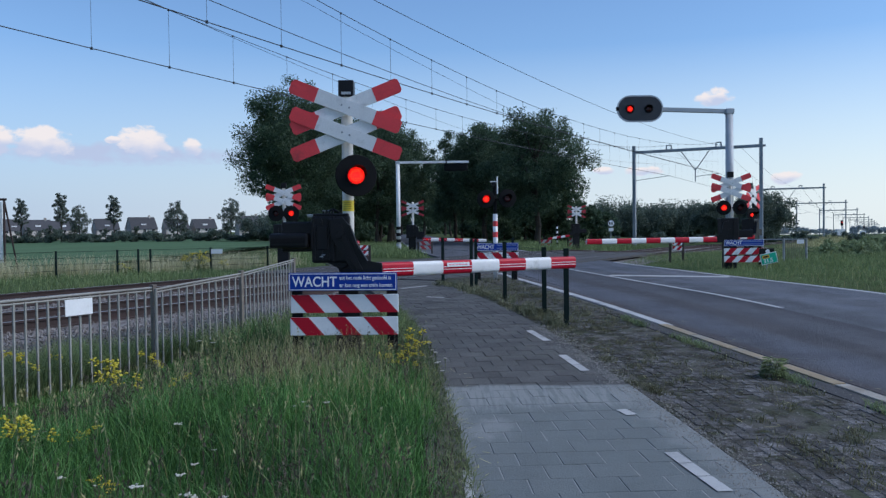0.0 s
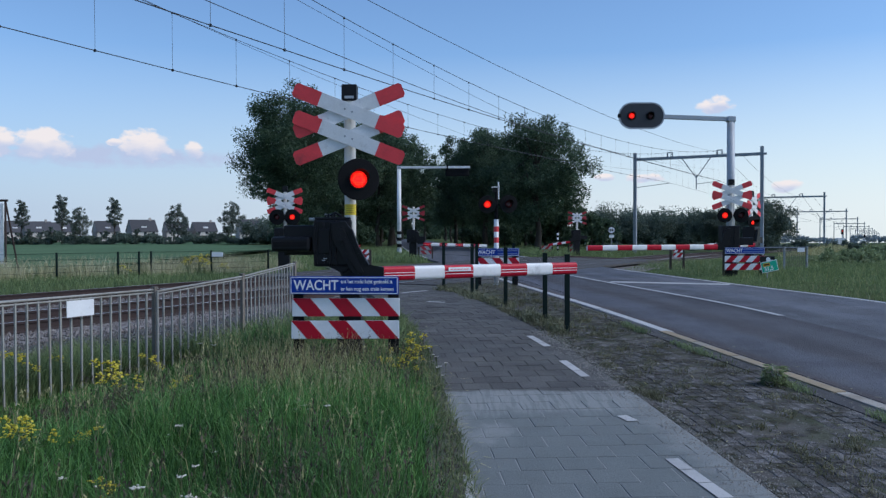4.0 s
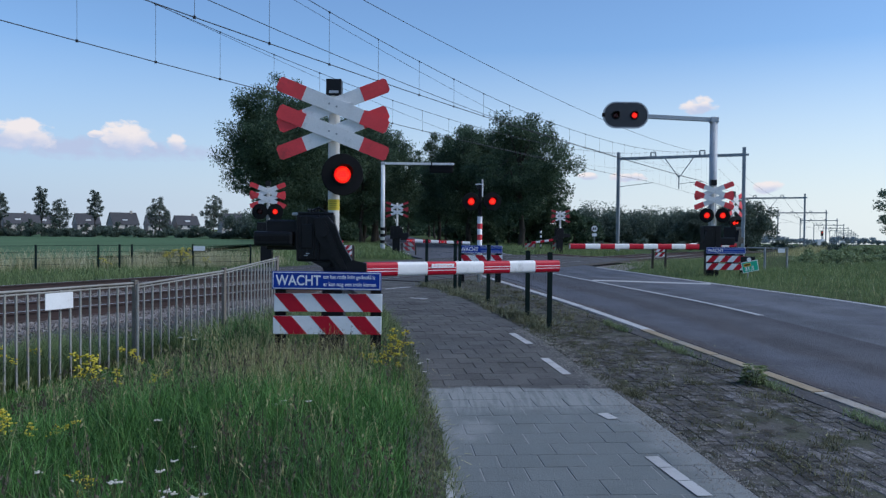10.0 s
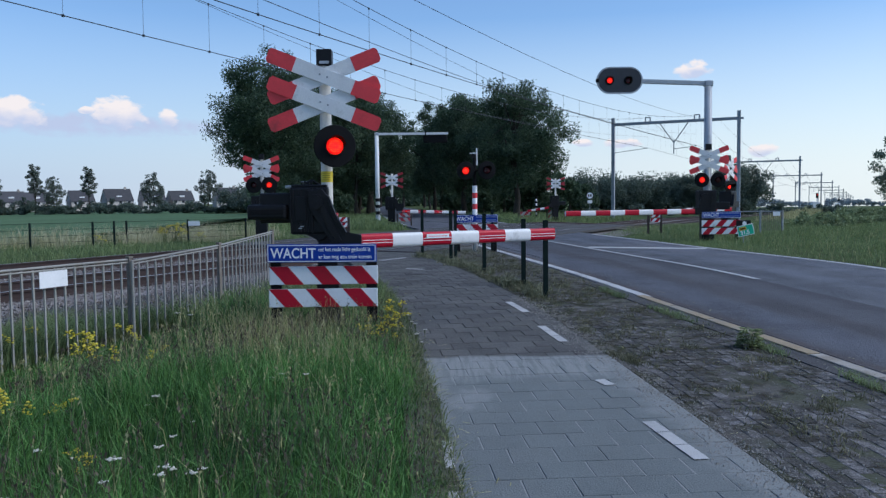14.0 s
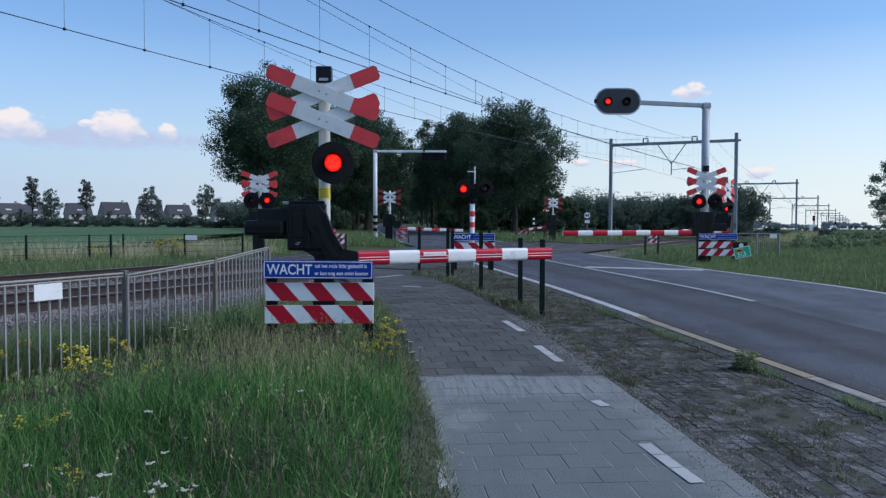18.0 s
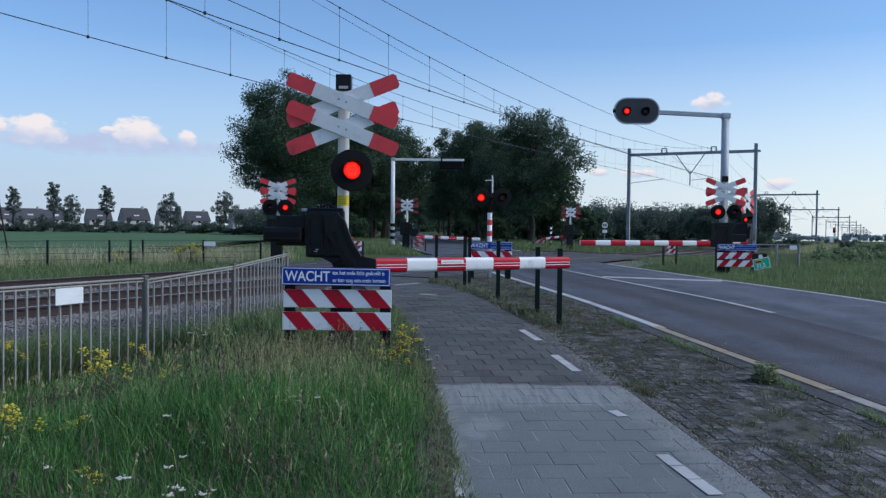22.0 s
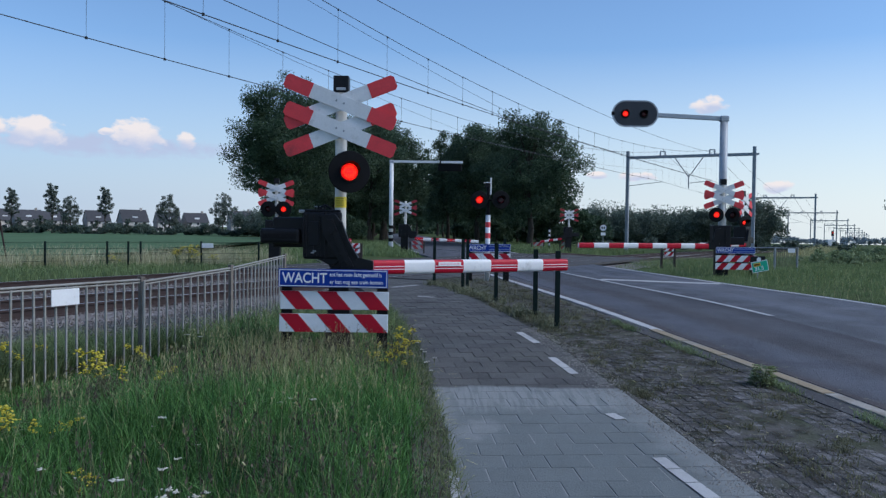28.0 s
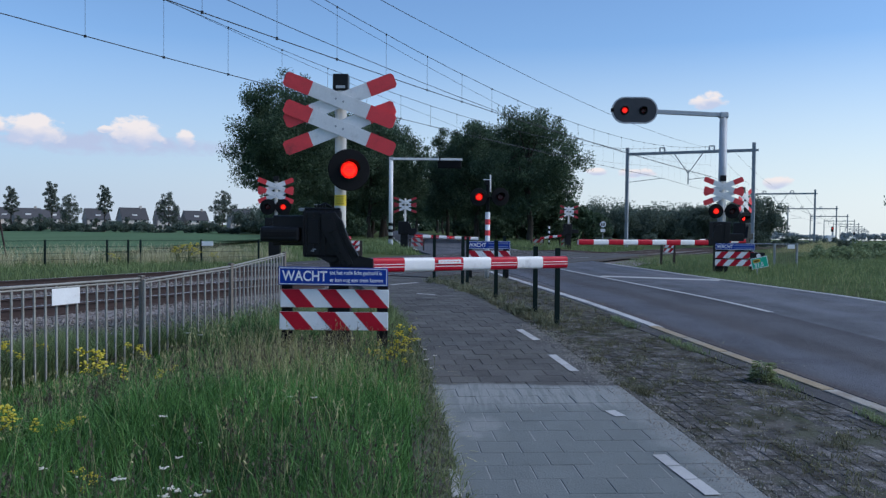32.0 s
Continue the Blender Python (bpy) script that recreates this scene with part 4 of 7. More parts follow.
def boom_arm(t, p0, p1, r, bands, name="boom", first_red=True, plate=True, lights=False):
    """Barrier boom of red and white bands from p0 to p1 (in the thing's space)."""
    a, b = Vector(p0), Vector(p1)
    core = part(name, boom_bar(a.lerp(b, 0.003), a.lerp(b, 0.997), r * 0.96, r * 0.90), WHITE, t, "barrier boom of red and white bands")
    side = (b - a).normalized().cross(Vector((0, 0, 1))).normalized()
    for i in range(bands):
        f0, f1 = i / bands, (i + 1) / bands
        ra, rb = r * (1 - 0.07 * f0), r * (1 - 0.07 * f1)
        red = (i % 2 == 0) == first_red
        band = part("band", boom_bar(a.lerp(b, f0), a.lerp(b, f1), ra, rb, caps=False), REFL_RED if red else WHITE, core)
        for p in band.data.polygons:
            p.use_smooth = len(p.vertices) == 4
        if red:
            for up in (0.10, -0.28):
                off = side * ra * 0.752 + Vector((0, 0, up * r))
                part("reflective_line", tube(a.lerp(b, f0 + 0.002) + off, a.lerp(b, f1 - 0.002) + off, 0.004, None, 6), REFL_WHITE, core)
        if red and lights and i in (2, 4, 0):
            c = a.lerp(b, (f0 + f1) / 2) + side * ra * 0.76
            part("marker_light", box(c.x - 0.05, c.x + 0.05, c.y - 0.02, c.y + 0.02, c.z - 0.03, c.z + 0.03, 0.008), MARKER, core)
    return core


def crossing_signal_near():
    """The barrier and its warning signal beside the cycle path."""
    gx, gy = -1.15, 9.42
    z0 = float(gz(gy))
    t = thing("level_crossing_barrier", "lowered red and white barrier with double cross and flashing lamp", "railway barrier", pose(gx, gy, 0), "crossing barriers")
    part("mast", tube((0, 0, z0 - 0.1), (0, 0, 3.20), 0.066, None, 24), CREAM, t, "cream painted steel mast", smooth=True)
    part("mast_head", box(-0.088, 0.088, -0.075, 0.085, 3.17, 3.36, 0.012), BLACK, t, "small black box on the mast")
    part("head_label", box(-0.05, 0.055, -0.080, -0.074, 3.195, 3.225), GREY, t)
    part("sticker", lathe([(0.0675, 1.86), (0.0675, 1.985)], 24), YELLOW, t, "yellow sticker with faint lines")
    for dz in (1.885, 1.91, 1.935, 1.96):
        part("sticker_line", box(-0.045, 0.045, -0.0695, -0.062, dz, dz + 0.006), mat_bar2, t)
    cross_sign(t, 2.895, -0.10)
    for dz in (3.05, 2.74):
        part("clamp", lathe([(0.072, dz - 0.035), (0.078, dz - 0.03), (0.078, dz + 0.03), (0.072, dz + 0.035)], 20), GALV, t)
        part("bracket", box(-0.03, 0.03, -0.09, -0.05, dz - 0.03, dz + 0.03, 0.004), GALV, t)
    lamp(t, 0.115, -0.16, 2.262, "A", yaw=14, near=True)
    part("lamp_arm", tube((0.0, -0.05, 2.262), (0.10, -0.08, 2.262), 0.022), MATTBLACK, t)
    # drive housing of the barrier
    dv = part("drive_housing", box(-0.405, 0.03, -0.15, 0.32, 1.27, 1.81, 0.03), BLACK, t, "black cast drive housing")
    part("housing_lid", box(-0.39, 0.015, -0.14, 0.30, 1.805, 1.835, 0.012), BLACK, dv)
    for xx in (-0.37, -0.29, -0.21):
        part("rib", box(xx - 0.010, xx + 0.010, -0.165, -0.145, 1.30, 1.78, 0.006), BLACK, dv)
    part("door_plate", box(-0.34, -0.22, -0.172, -0.148, 1.42, 1.70, 0.01), BLACK, dv)
    part("hinge", tube((-0.40, -0.155, 1.45), (-0.40, -0.155, 1.60), 0.014), BLACK, dv)
    for xx, zz in ((-0.385, 1.33), (-0.385, 1.75), (-0.02, 1.77), (-0.25, 1.32), (-0.10, 1.785), (-0.02, 1.33)):
        part("bolt", tube((xx, -0.162, zz), (xx, -0.148, zz), 0.011, None, 8), BLACK, dv)
    part("cable", tube((-0.25, -0.10, 1.84), (-0.16, -0.10, 1.885), 0.012, None, 8), BLACK, dv)
    part("cable", tube((-0.16, -0.10, 1.885), (-0.05, -0.11, 1.82), 0.012, None, 8), BLACK, dv)
    part("lid_clip", box(-0.46, -0.39, -0.12, 0.0, 1.79, 1.83, 0.01), GALV, dv)
    part("pedestal", prism([(-0.16, z0 - 0.1), (0.16, z0 - 0.1), (0.11, 1.0), (0.09, 1.30), (-0.09, 1.30), (-0.11, 1.0)], -0.10, 0.18, bevel=0.01), BLACK, t, "black pedestal of the drive")
    part("drip_edge", prism([(-0.26, 1.28), (0.03, 1.28), (-0.03, 1.215), (-0.09, 1.195), (-0.17, 1.24)], -0.13, 0.20, bevel=0.008), BLACK, t)
    part("drain_spout", tube((-0.12, -0.10, 1.25), (-0.09, -0.10, 1.165), 0.014, 0.009, 8), BLACK, t)
    for xx in (-0.27, -0.235, -0.20, -0.165):
        part("lid_latch", box(xx - 0.010, xx + 0.010, -0.12, -0.08, 1.83, 1.862 + 0.012 * ((xx * 1000) % 2), 0.003), BLACK, dv)
    part("latch_bar", tube((-0.285, -0.10, 1.866), (-0.15, -0.10, 1.866), 0.007, None, 8), GALV, dv)
    part("corner_bead", tube((-0.392, -0.148, 1.29), (-0.392, -0.148, 1.79), 0.012, None, 8), BLACK, dv)
    part("corner_bead", tube((-0.150, -0.158, 1.29), (-0.150, -0.158, 1.80), 0.012, None, 8), BLACK, dv)
    for zz in (1.34, 1.36):
        part("small_label", box(-0.31 + (zz - 1.34), -0.27 + (zz - 1.34), -0.176, -0.170, zz, zz + 0.008), GREY, dv)
    part("rear_housing", box(-0.765, -0.40, -0.06, 0.26, 1.40, 1.745, 0.02), BLACK, t, "black rear housing")
    cw = part("counterweight", box(-0.885, -0.44, -0.19, -0.03, 1.445, 1.615, 0.035), BLACK, t, "black counterweight")
    part("weight_groove", box(-0.86, -0.47, -0.196, -0.185, 1.50, 1.56, 0.004), MATTBLACK, cw)
    for xx in (-0.80, -0.66, -0.52):
        part("weight_bolt", tube((xx, -0.20, 1.53), (xx, -0.185, 1.53), 0.014, None, 6), MATTBLACK, cw)
    # swing arm that carries the boom
    arm = [(-0.20, 1.77), (-0.04, 1.79), (0.03, 1.70), (0.10, 1.48), (0.22, 1.285), (0.40, 1.265), (0.40, 1.125), (0.16, 1.125), (0.06, 1.16), (-0.05, 1.36), (-0.18, 1.55)]
    sa = part("swing_arm", prism(arm, -0.215, -0.15, bevel=0.012), BLACK, t, "black steel swing arm")
    part("arm_rib", prism([(-0.12, 1.72), (-0.06, 1.73), (0.08, 1.40), (0.18, 1.20), (0.12, 1.18), (0.02, 1.36)], -0.235, -0.212, bevel=0.008), BLACK, sa)
    part("arm_flange", prism([(0.02, 1.71), (0.045, 1.70), (0.12, 1.48), (0.235, 1.295), (0.22, 1.275), (0.09, 1.46)], -0.245, -0.14, bevel=0.005), BLACK, sa)
    for k in range(5):
        f = k / 4
        part("arm_web", box(-0.12 + 0.16 * f, -0.03 + 0.17 * f, -0.226, -0.212, 1.60 - 0.36 * f, 1.615 - 0.36 * f, 0.003), BLACK, sa)
    part("arm_pivot", tube((-0.10, -0.25, 1.63), (-0.10, -0.14, 1.63), 0.075, None, 20), BLACK, sa)
    part("pivot_bolt", tube((-0.10, -0.262, 1.63), (-0.10, -0.248, 1.63), 0.02, None, 6), BLACK, sa)
    boom_arm(t, (0.37, -0.10, 1.185), (2.79, 1.28, 1.185), 0.083, 7, plate=True)
    by = math.degrees(math.atan2(1.38, 2.42))
    px0, py0 = 0.37 + 0.357 * 2.42 + 0.036, -0.10 + 0.357 * 1.38 - 0.060
    part("boom_plate", box(-0.155, 0.155, -0.004, 0.004, -0.024, 0.024, 0.003), REFL_WHITE, t, "small white maker's plate", pose(px0, py0, 1.215, 0, 0, by))
    for k in range(6):
        part("plate_text", box(-0.13 + 0.044 * k, -0.098 + 0.044 * k, -0.0055, -0.0035, -0.004, 0.004), RED, t, "", pose(px0, py0, 1.215, 0, 0, by))
    # boards below
    for xx in (-0.575, 0.505):
        part("board_leg", box(xx - 0.06, xx + 0.06, -0.185, -0.135, z0 - 0.1, 1.0, 0.005), MATTBLACK, t, "dark leg of the boards")
    wait_board(t, -0.655, 0.570, 1.063, -0.262, True, tilt=0.35)
    striped_board(t, -0.640, 0.580, 0.812, -0.215, start=0.0)
    striped_board(t, -0.650, 0.573, 0.557, -0.215, start=0.0)
    return t


mat_bar2 = mat("sticker_ink", (0.35, 0.24, 0.02), 0.6, var=0.1, bump=0)
crossing_signal_near()


def crossing_signal_far(x, y, yaw, label, lamps, boards=True, boom=None, z_lamp=2.22, z_cross=2.85, cross=True, board_x=(-0.62, 0.62), readable=False, back=False, lean=1, disc=0.232):
    t = thing("level_crossing_barrier", label, "railway barrier", pose(x, y, 0, 0, 0, yaw), "crossing barriers")
    z0 = float(gz(y))
    part("mast", tube((0, 0, z0 - 0.1), (0, 0, z_cross + 0.36), 0.06, None, 16), CREAM, t, "painted steel mast", smooth=True)
    if cross:
        cross_sign(t, z_cross, -0.09, slim=back)
        if not back:
            part("mast_head", box(-0.09, 0.09, -0.08, 0.08, z_cross + 0.33, z_cross + 0.52, 0.01), BLACK, t, "small black box on the mast")
    for lx, ly, lyaw, ph in lamps:
        lamp(t, lx, ly, z_lamp, ph, lyaw, disc=disc)
    if lamps:
        xs = [l[0] for l in lamps]
        part("lamp_arm", tube((min(xs), -0.02, z_lamp), (max(xs), -0.02, z_lamp), 0.025), MATTBLACK, t)
    dv = part("drive_housing", box(-0.36, 0.20, -0.28, 0.20, z0 + 0.86, z0 + 1.58, 0.03), BLACK, t, "black cast drive housing")
    part("rib", box(-0.2, -0.17, -0.30, -0.27, z0 + 0.9, z0 + 1.5, 0.006), BLACK, dv)
    part("rib", box(0.02, 0.05, -0.30, -0.27, z0 + 0.9, z0 + 1.5, 0.006), BLACK, dv)
    part("counterweight", box(0.18, 0.66, -0.2, 0.0, z0 + 0.95, z0 + 1.2, 0.03), BLACK, t, "black counterweight")
    part("pedestal", box(-0.24, 0.16, -0.2, 0.15, z0 - 0.1, z0 + 0.88, 0.02), BLACK, t, "black pedestal of the drive")
    if boom:
        p1, r, bands = boom
        part("swing_arm", prism([(-0.30, z0 + 1.45), (-0.12, z0 + 1.5), (-0.10, z0 + 1.30), (-0.25, z0 + 0.80), (-0.62, z0 + 0.80), (-0.62, z0 + 1.0), (-0.40, z0 + 1.02)] if p1[0] < 0 else
                                [(0.30, z0 + 1.45), (0.12, z0 + 1.5), (0.10, z0 + 1.30), (0.25, z0 + 0.80), (0.62, z0 + 0.80), (0.62, z0 + 1.0), (0.40, z0 + 1.02)], -0.38, -0.29, bevel=0.01), BLACK, t, "black steel swing arm")
        boom_arm(t, (-0.55 if p1[0] < 0 else 0.55, -0.34, z0 + (0.78 if back else 0.90)), p1, r, bands, lights=True, first_red=True)
    if boards:
        a, b = board_x
        for xx in (a + 0.12, b - 0.12):
            part("board_leg", box(xx - 0.05, xx + 0.05, -0.34, -0.30, z0 - 0.1, 0.95, 0.004), MATTBLACK, t, "dark leg of the boards")
        wait_board(t, a, b, 1.07, -0.37, readable)
        striped_board(t, a, b, 0.80, -0.365, lean=lean, start=0.0 if lean > 0 else 0.2)
        striped_board(t, a, b, 0.55, -0.365, lean=lean, start=0.0 if lean > 0 else 0.2)
    return t


# beside the road, on the near side
crossing_signal_far(9.20, 26.6, -4, "lowered road barrier with double cross and blue board in grass", [(-0.245, -0.16, 0, "L"), (0.265, -0.16, 0, "R")],
                    boom=((-4.85, -2.0, 1.19), 0.088, 9), board_x=(-0.30, 0.95), z_lamp=2.21, z_cross=2.86, lean=-1)
# the further one, for the path across the road
crossing_signal_far(11.55, 31.2, 48, "turned barrier with warning cross and red lamp beside the tracks", [(-0.28, -0.16, -20, "L"), (-0.12, -0.2, -20, "R")],
                    boards=False, z_lamp=2.04, z_cross=2.72, boom=((-2.9, 0.4, 1.19), 0.075, 6))
# between cycle path and road
def traffic_island_signal():
    t = thing("crossing_signal", "red and white banded signal post with two round lamps", "railway signal", pose(1.26, 21.6, 0))
    z0 = RISE
    part("mast", tube((0, 0, z0 - 0.1), (0, 0, 2.02), 0.064, None, 16), WHITE, t, "white post with red bands", smooth=True)
    for k in range(4):
        part("red_band", lathe([(0.0665, 1.69 - k * 0.29), (0.0665, 1.83 - k * 0.29)], 16), RED, t)
    part("upper_mast", tube((0, 0, 2.0), (0, 0, 2.80), 0.045, None, 14), MATTBLACK, t, "black upper post")
    part("aerial", tube((0.06, 0, 2.55), (0.06, 0, 3.0), 0.022, None, 10), WHITE, t, "thin white rod")
    part("aerial_bar", box(-0.13, 0.05, -0.03, 0.03, 2.855, 2.885, 0.008), WHITE, t, "short white cross bar")
    part("head_box", box(-0.09, 0.04, -0.06, 0.06, 2.74, 2.86, 0.01), BLACK, t, "small black box")
    lamp(t, -0.245, -0.16, 2.41, "L", 10)
    lamp(t, 0.315, -0.16, 2.42, "R", 10)
    part("lamp_arm", tube((-0.25, -0.03, 2.41), (0.32, -0.03, 2.41), 0.025), MATTBLACK, t)
    for xx in (-0.46, 0.50):
        part("board_leg", box(xx - 0.05, xx + 0.05, -0.28, -0.24, z0 - 0.1, 1.15, 0.004), MATTBLACK, t, "dark leg of the boards")
    wait_board(t, -0.56, 0.58, 1.155, -0.31, False)
    striped_board(t, -0.56, 0.58, 0.905, -0.305)
    striped_board(t, -0.56, 0.58, 0.68, -0.305)
    return t


traffic_island_signal()
# across the railway, beside the path and the road
crossing_signal_far(-5.87, 29.3, 3, "black barrier with double cross and two red lamps beyond tracks", [(-0.27, -0.14, 0, "FL"), (0.27, -0.14, 0, "FR")],
                    boards=False, z_lamp=2.26, z_cross=2.84, boom=((2.6, 1.0, 1.15), 0.08, 5), disc=0.275)
crossing_signal_far(-1.92, 45.2, -2, "lowered far barrier with pale double cross seen from behind", [], boards=False, z_cross=2.78, boom=((4.05, 0.4, 0.95), 0.09, 8), back=True)
crossing_signal_far(8.70, 55.2, 4, "road barrier seen from behind with double cross beyond the tracks", [], boards=False, z_cross=2.68, boom=((-2.0, -0.3, 0.86), 0.075, 5), back=True)


def small_fence_boards(x, y, w, h, z, label, lean=1, panel=False, back=False):
    """Low striped boards on two timber posts, some on a timber panel, some seen from their dull back."""
    t = thing("striped_barrier", label, "barrier", pose(x, y, 0), "striped boards")
    z0 = float(gz(y))
    for xx in (-w / 2, w / 2):
        part("post", box(xx - 0.04, xx + 0.04, -0.02, 0.05, z0 - 0.1, z + h + 0.12, 0.005), TIMBER, t)
    if panel:
        for k in range(4):
            part("plank", box(-w / 2 - 0.03 + (w + 0.06) * k / 4, -w / 2 - 0.037 + (w + 0.06) * (k + 1) / 4, 0.0, 0.03, z0, z + 1.75 * h, 0.004), PLANK, t)
    for k in (0, 1):
        bd = striped_board(t, -w / 2 + 0.08, w / 2 - 0.05, z + k * h * 1.25, -0.04, lean, h=h, period=0.415 if w > 0.6 else 0.26)
        if back:
            bd.data.materials[0] = DULL
            for st in bd.children:
                st.data.materials[0] = FADED
    return t


small_fence_boards(-3.22, 30.6, 0.56, 0.17, 0.76, "striped boards on a brown timber panel beside the far path", -1, panel=True)
small_fence_boards(-1.25, 44.6, 0.75, 0.2, 0.62, "dull striped boards on dark posts at the far barrier", back=True)
small_fence_boards(6.6, 55.0, 0.80, 0.24, 0.40, "dull striped boards beyond the tracks", -1, back=True)
small_fence_boards(8.5, 55.3, 0.72, 0.26, 0.45, "dull striped boards beyond the tracks", -1, back=True)
small_fence_boards(8.85, 31.6, 0.50, 0.15, 0.78, "striped white and red boards beside the tracks", -1)


def bollard(x, y, h, label, bands, dark):
    t = thing("bollard", label, "bollard", pose(x, y, float(gz(y))), "banded posts")
    part("post", tube((0, 0, -0.1), (0, 0, h), 0.06, None, 14), WHITE, t, smooth=True)
    for k in range(bands):
        part("band", lathe([(0.0625, h * (2 * k + 1) / (2 * bands)), (0.0625, h * (2 * k + 2) / (2 * bands))], 14), dark, t)
    return t


bollard(7.45, 55.6, 1.55, "white post with black bands beyond the tracks", 5, MATTBLACK)


def signal_gantry(x, y, h, arm, label, head=True, base_bands=False):
    """Bent mast with an arm over the road; the lamp head hangs at its end."""
    t = thing("signal_gantry", label, "signal gantry", pose(x, y, 0), "signal gantries over the road")
    z0 = float(gz(y))
    part("mast", tube((0, 0, z0 - 0.1), (0, 0, h), 0.135, 0.125, 24), WHITE if base_bands else GREY, t, "light grey steel mast", smooth=True)
    part("mast_foot", lathe([(0.22, z0 - 0.1), (0.22, z0 + 0.03), (0.15, z0 + 0.05), (0.15, z0 + 0.4), (0.135, z0 + 0.42)], 20), GREY, t)
    if base_bands:
        for k in range(4):
            part("dark_band", lathe([(0.142, z0 + 0.12 + 0.40 * k), (0.142, z0 + 0.32 + 0.40 * k)], 20), MATTBLACK, t)
    rise = 0.09 if head else 0.0
    part("arm", box(min(0, arm), max(0, arm), -0.07, 0.07, -0.07, 0.07, 0.012), GREY if head else WHITE, t, "grey arm over the road", pose(0, 0, h - 0.09, 0, math.degrees(math.atan2(rise, abs(arm))), 0))
    part("arm_joint", box(-0.135, 0.135, -0.13, 0.13, h - 0.19, h - 0.005, 0.03), GREY, t)
    if head:
        cx, w, hh = arm - 0.72, 0.745, 0.42
        def pill(r, hw, k=14):
            pts = []
            for side in (1, -1):
                for i in range(k + 1):
                    a = -math.pi / 2 + math.pi * i / k if side == 1 else math.pi / 2 + math.pi * i / k
                    pts.append((side * hw + r * math.cos(a), r * math.sin(a)))
            return pts
        hd = part("lamp_head", prism(pill(hh, w - hh), -0.02, 0.02), PANEL, t, "long black lamp panel with pale rim", pose(cx, -0.12, h - 0.07 + rise))
        rim_out, rim_in = pill(hh + 0.022, w - hh), pill(hh - 0.022, w - hh)
        bm = bmesh.new()
        vo = [[bm.verts.new((p[0], yy, p[1])) for p in ring] for ring, yy in ((rim_out, -0.026), (rim_in, -0.026), (rim_out, 0.024))]
        k = len(rim_out)
        for i in range(k):
            j = (i + 1) % k
            bm.faces.new((vo[0][i], vo[0][j], vo[1][j], vo[1][i]))
            bm.faces.new((vo[0][i], vo[0][j], vo[2][j], vo[2][i]))
        part("rim", bm, GREY, hd)
        part("back_box", box(-0.6, 0.6, 0.02, 0.2, -0.16, 0.16, 0.02), MATTBLACK, hd)
        part("side_lug", tube((-0.78, 0, 0), (-0.70, 0, 0), 0.07, None, 12), MATTBLACK, hd)
        for lx, ph in ((-0.335, "GL"), (0.285, "GR")):
            lamp(t, cx + lx, -0.155, h - 0.08 + rise, ph, 0, disc=0.14)
    return t


signal_gantry(9.42, 27.3, 5.52, -2.28, "tall grey signal gantry with a two-lamp panel over the road")
g2 = signal_gantry(-3.08, 51.2, 5.90, 4.45, "grey signal gantry beyond the tracks seen from behind", head=False, base_bands=True)
part("lamp_panel_back", box(2.9, 4.4, 0.05, 0.25, 5.25, 5.72, 0.1), MATTBLACK, g2, "black back of the lamp panel")
part("clamp", box(3.0, 3.08, -0.1, 0.1, 5.66, 5.93), MATTBLACK, g2)


def kilometre_sign():
    t = thing("distance_sign", "small tilted green road sign with black panel in the grass", "road sign", pose(9.76, 25.0, 0.06, 0, 0, -4) @ Matrix.Scale(0.88, 4))
    part("post", tube((0.0, 0.02, 0.1), (0.0, 0.02, 0.85), 0.025, None, 10), GALV, t)
    part("black_panel", box(-0.27, 0.24, -0.015, 0.005, 0.68, 0.98, 0.01), BLACK, t, "black panel with a round white mark", pose(0, 0, 0))
    part("round_mark", lathe([(0.0, 0.02), (0.075, 0.02), (0.075, 0.01)], 20, m=pose(0.02, 0, 0.87, 90)), REFL_WHITE, t)
    g = part("green_plate", box(-0.265, 0.265, -0.03, -0.016, -0.17, 0.17, 0.012), SIGNGREEN, t, "green plate with white numerals", pose(0.06, 0, 0.63, 0, -12, 0))
    part("white_border", box(-0.285, 0.285, -0.026, -0.012, -0.19, 0.19, 0.012), REFL_WHITE, g)
    part("yellow_plate", box(-0.215, 0.03, -0.034, -0.029, 0.02, 0.13, 0.003), AMBER, g)
    part("route_bar", box(-0.19, 0.005, -0.037, -0.033, 0.05, 0.10), MATTBLACK, g)
    lettering("numerals", "31,5", 0.19, LETTER, g, pose(-0.20, -0.0335, -0.075, 90), bold=0.004)
    return t


kilometre_sign()


def speed_sign():
    t = thing("railway_speed_sign", "round white railway sign on a thin post far off", "railway sign", pose(13.2, 66, 0))
    part("post", tube((0, 0.05, 0.1), (0, 0.05, 2.1), 0.03, None, 8), GALV, t)
    part("disc", lathe([(0.0, 0.02), (0.29, 0.02), (0.29, 0.0), (0.0, 0.0)], 24, m=pose(0, 0, 1.90, 90)), REFL_WHITE, t)
    part("dark_rim", lathe([(0.25, 0.024), (0.31, 0.024), (0.31, -0.01), (0.25, -0.01)], 24, m=pose(0, 0, 1.90, 90)), BLACK, t)
    for bx in (-0.10, 0.08):
        part("figure_bar", box(bx - 0.06, bx + 0.05, -0.03, -0.022, 1.80, 2.0), BLACK, t)
    part("lower_plate", box(-0.19, 0.19, -0.02, 0.0, 1.28, 1.52), REFL_WHITE, t)
    return t


speed_sign()


# ---- catenary ----
YAW = -math.degrees(math.atan2(RS, RC))


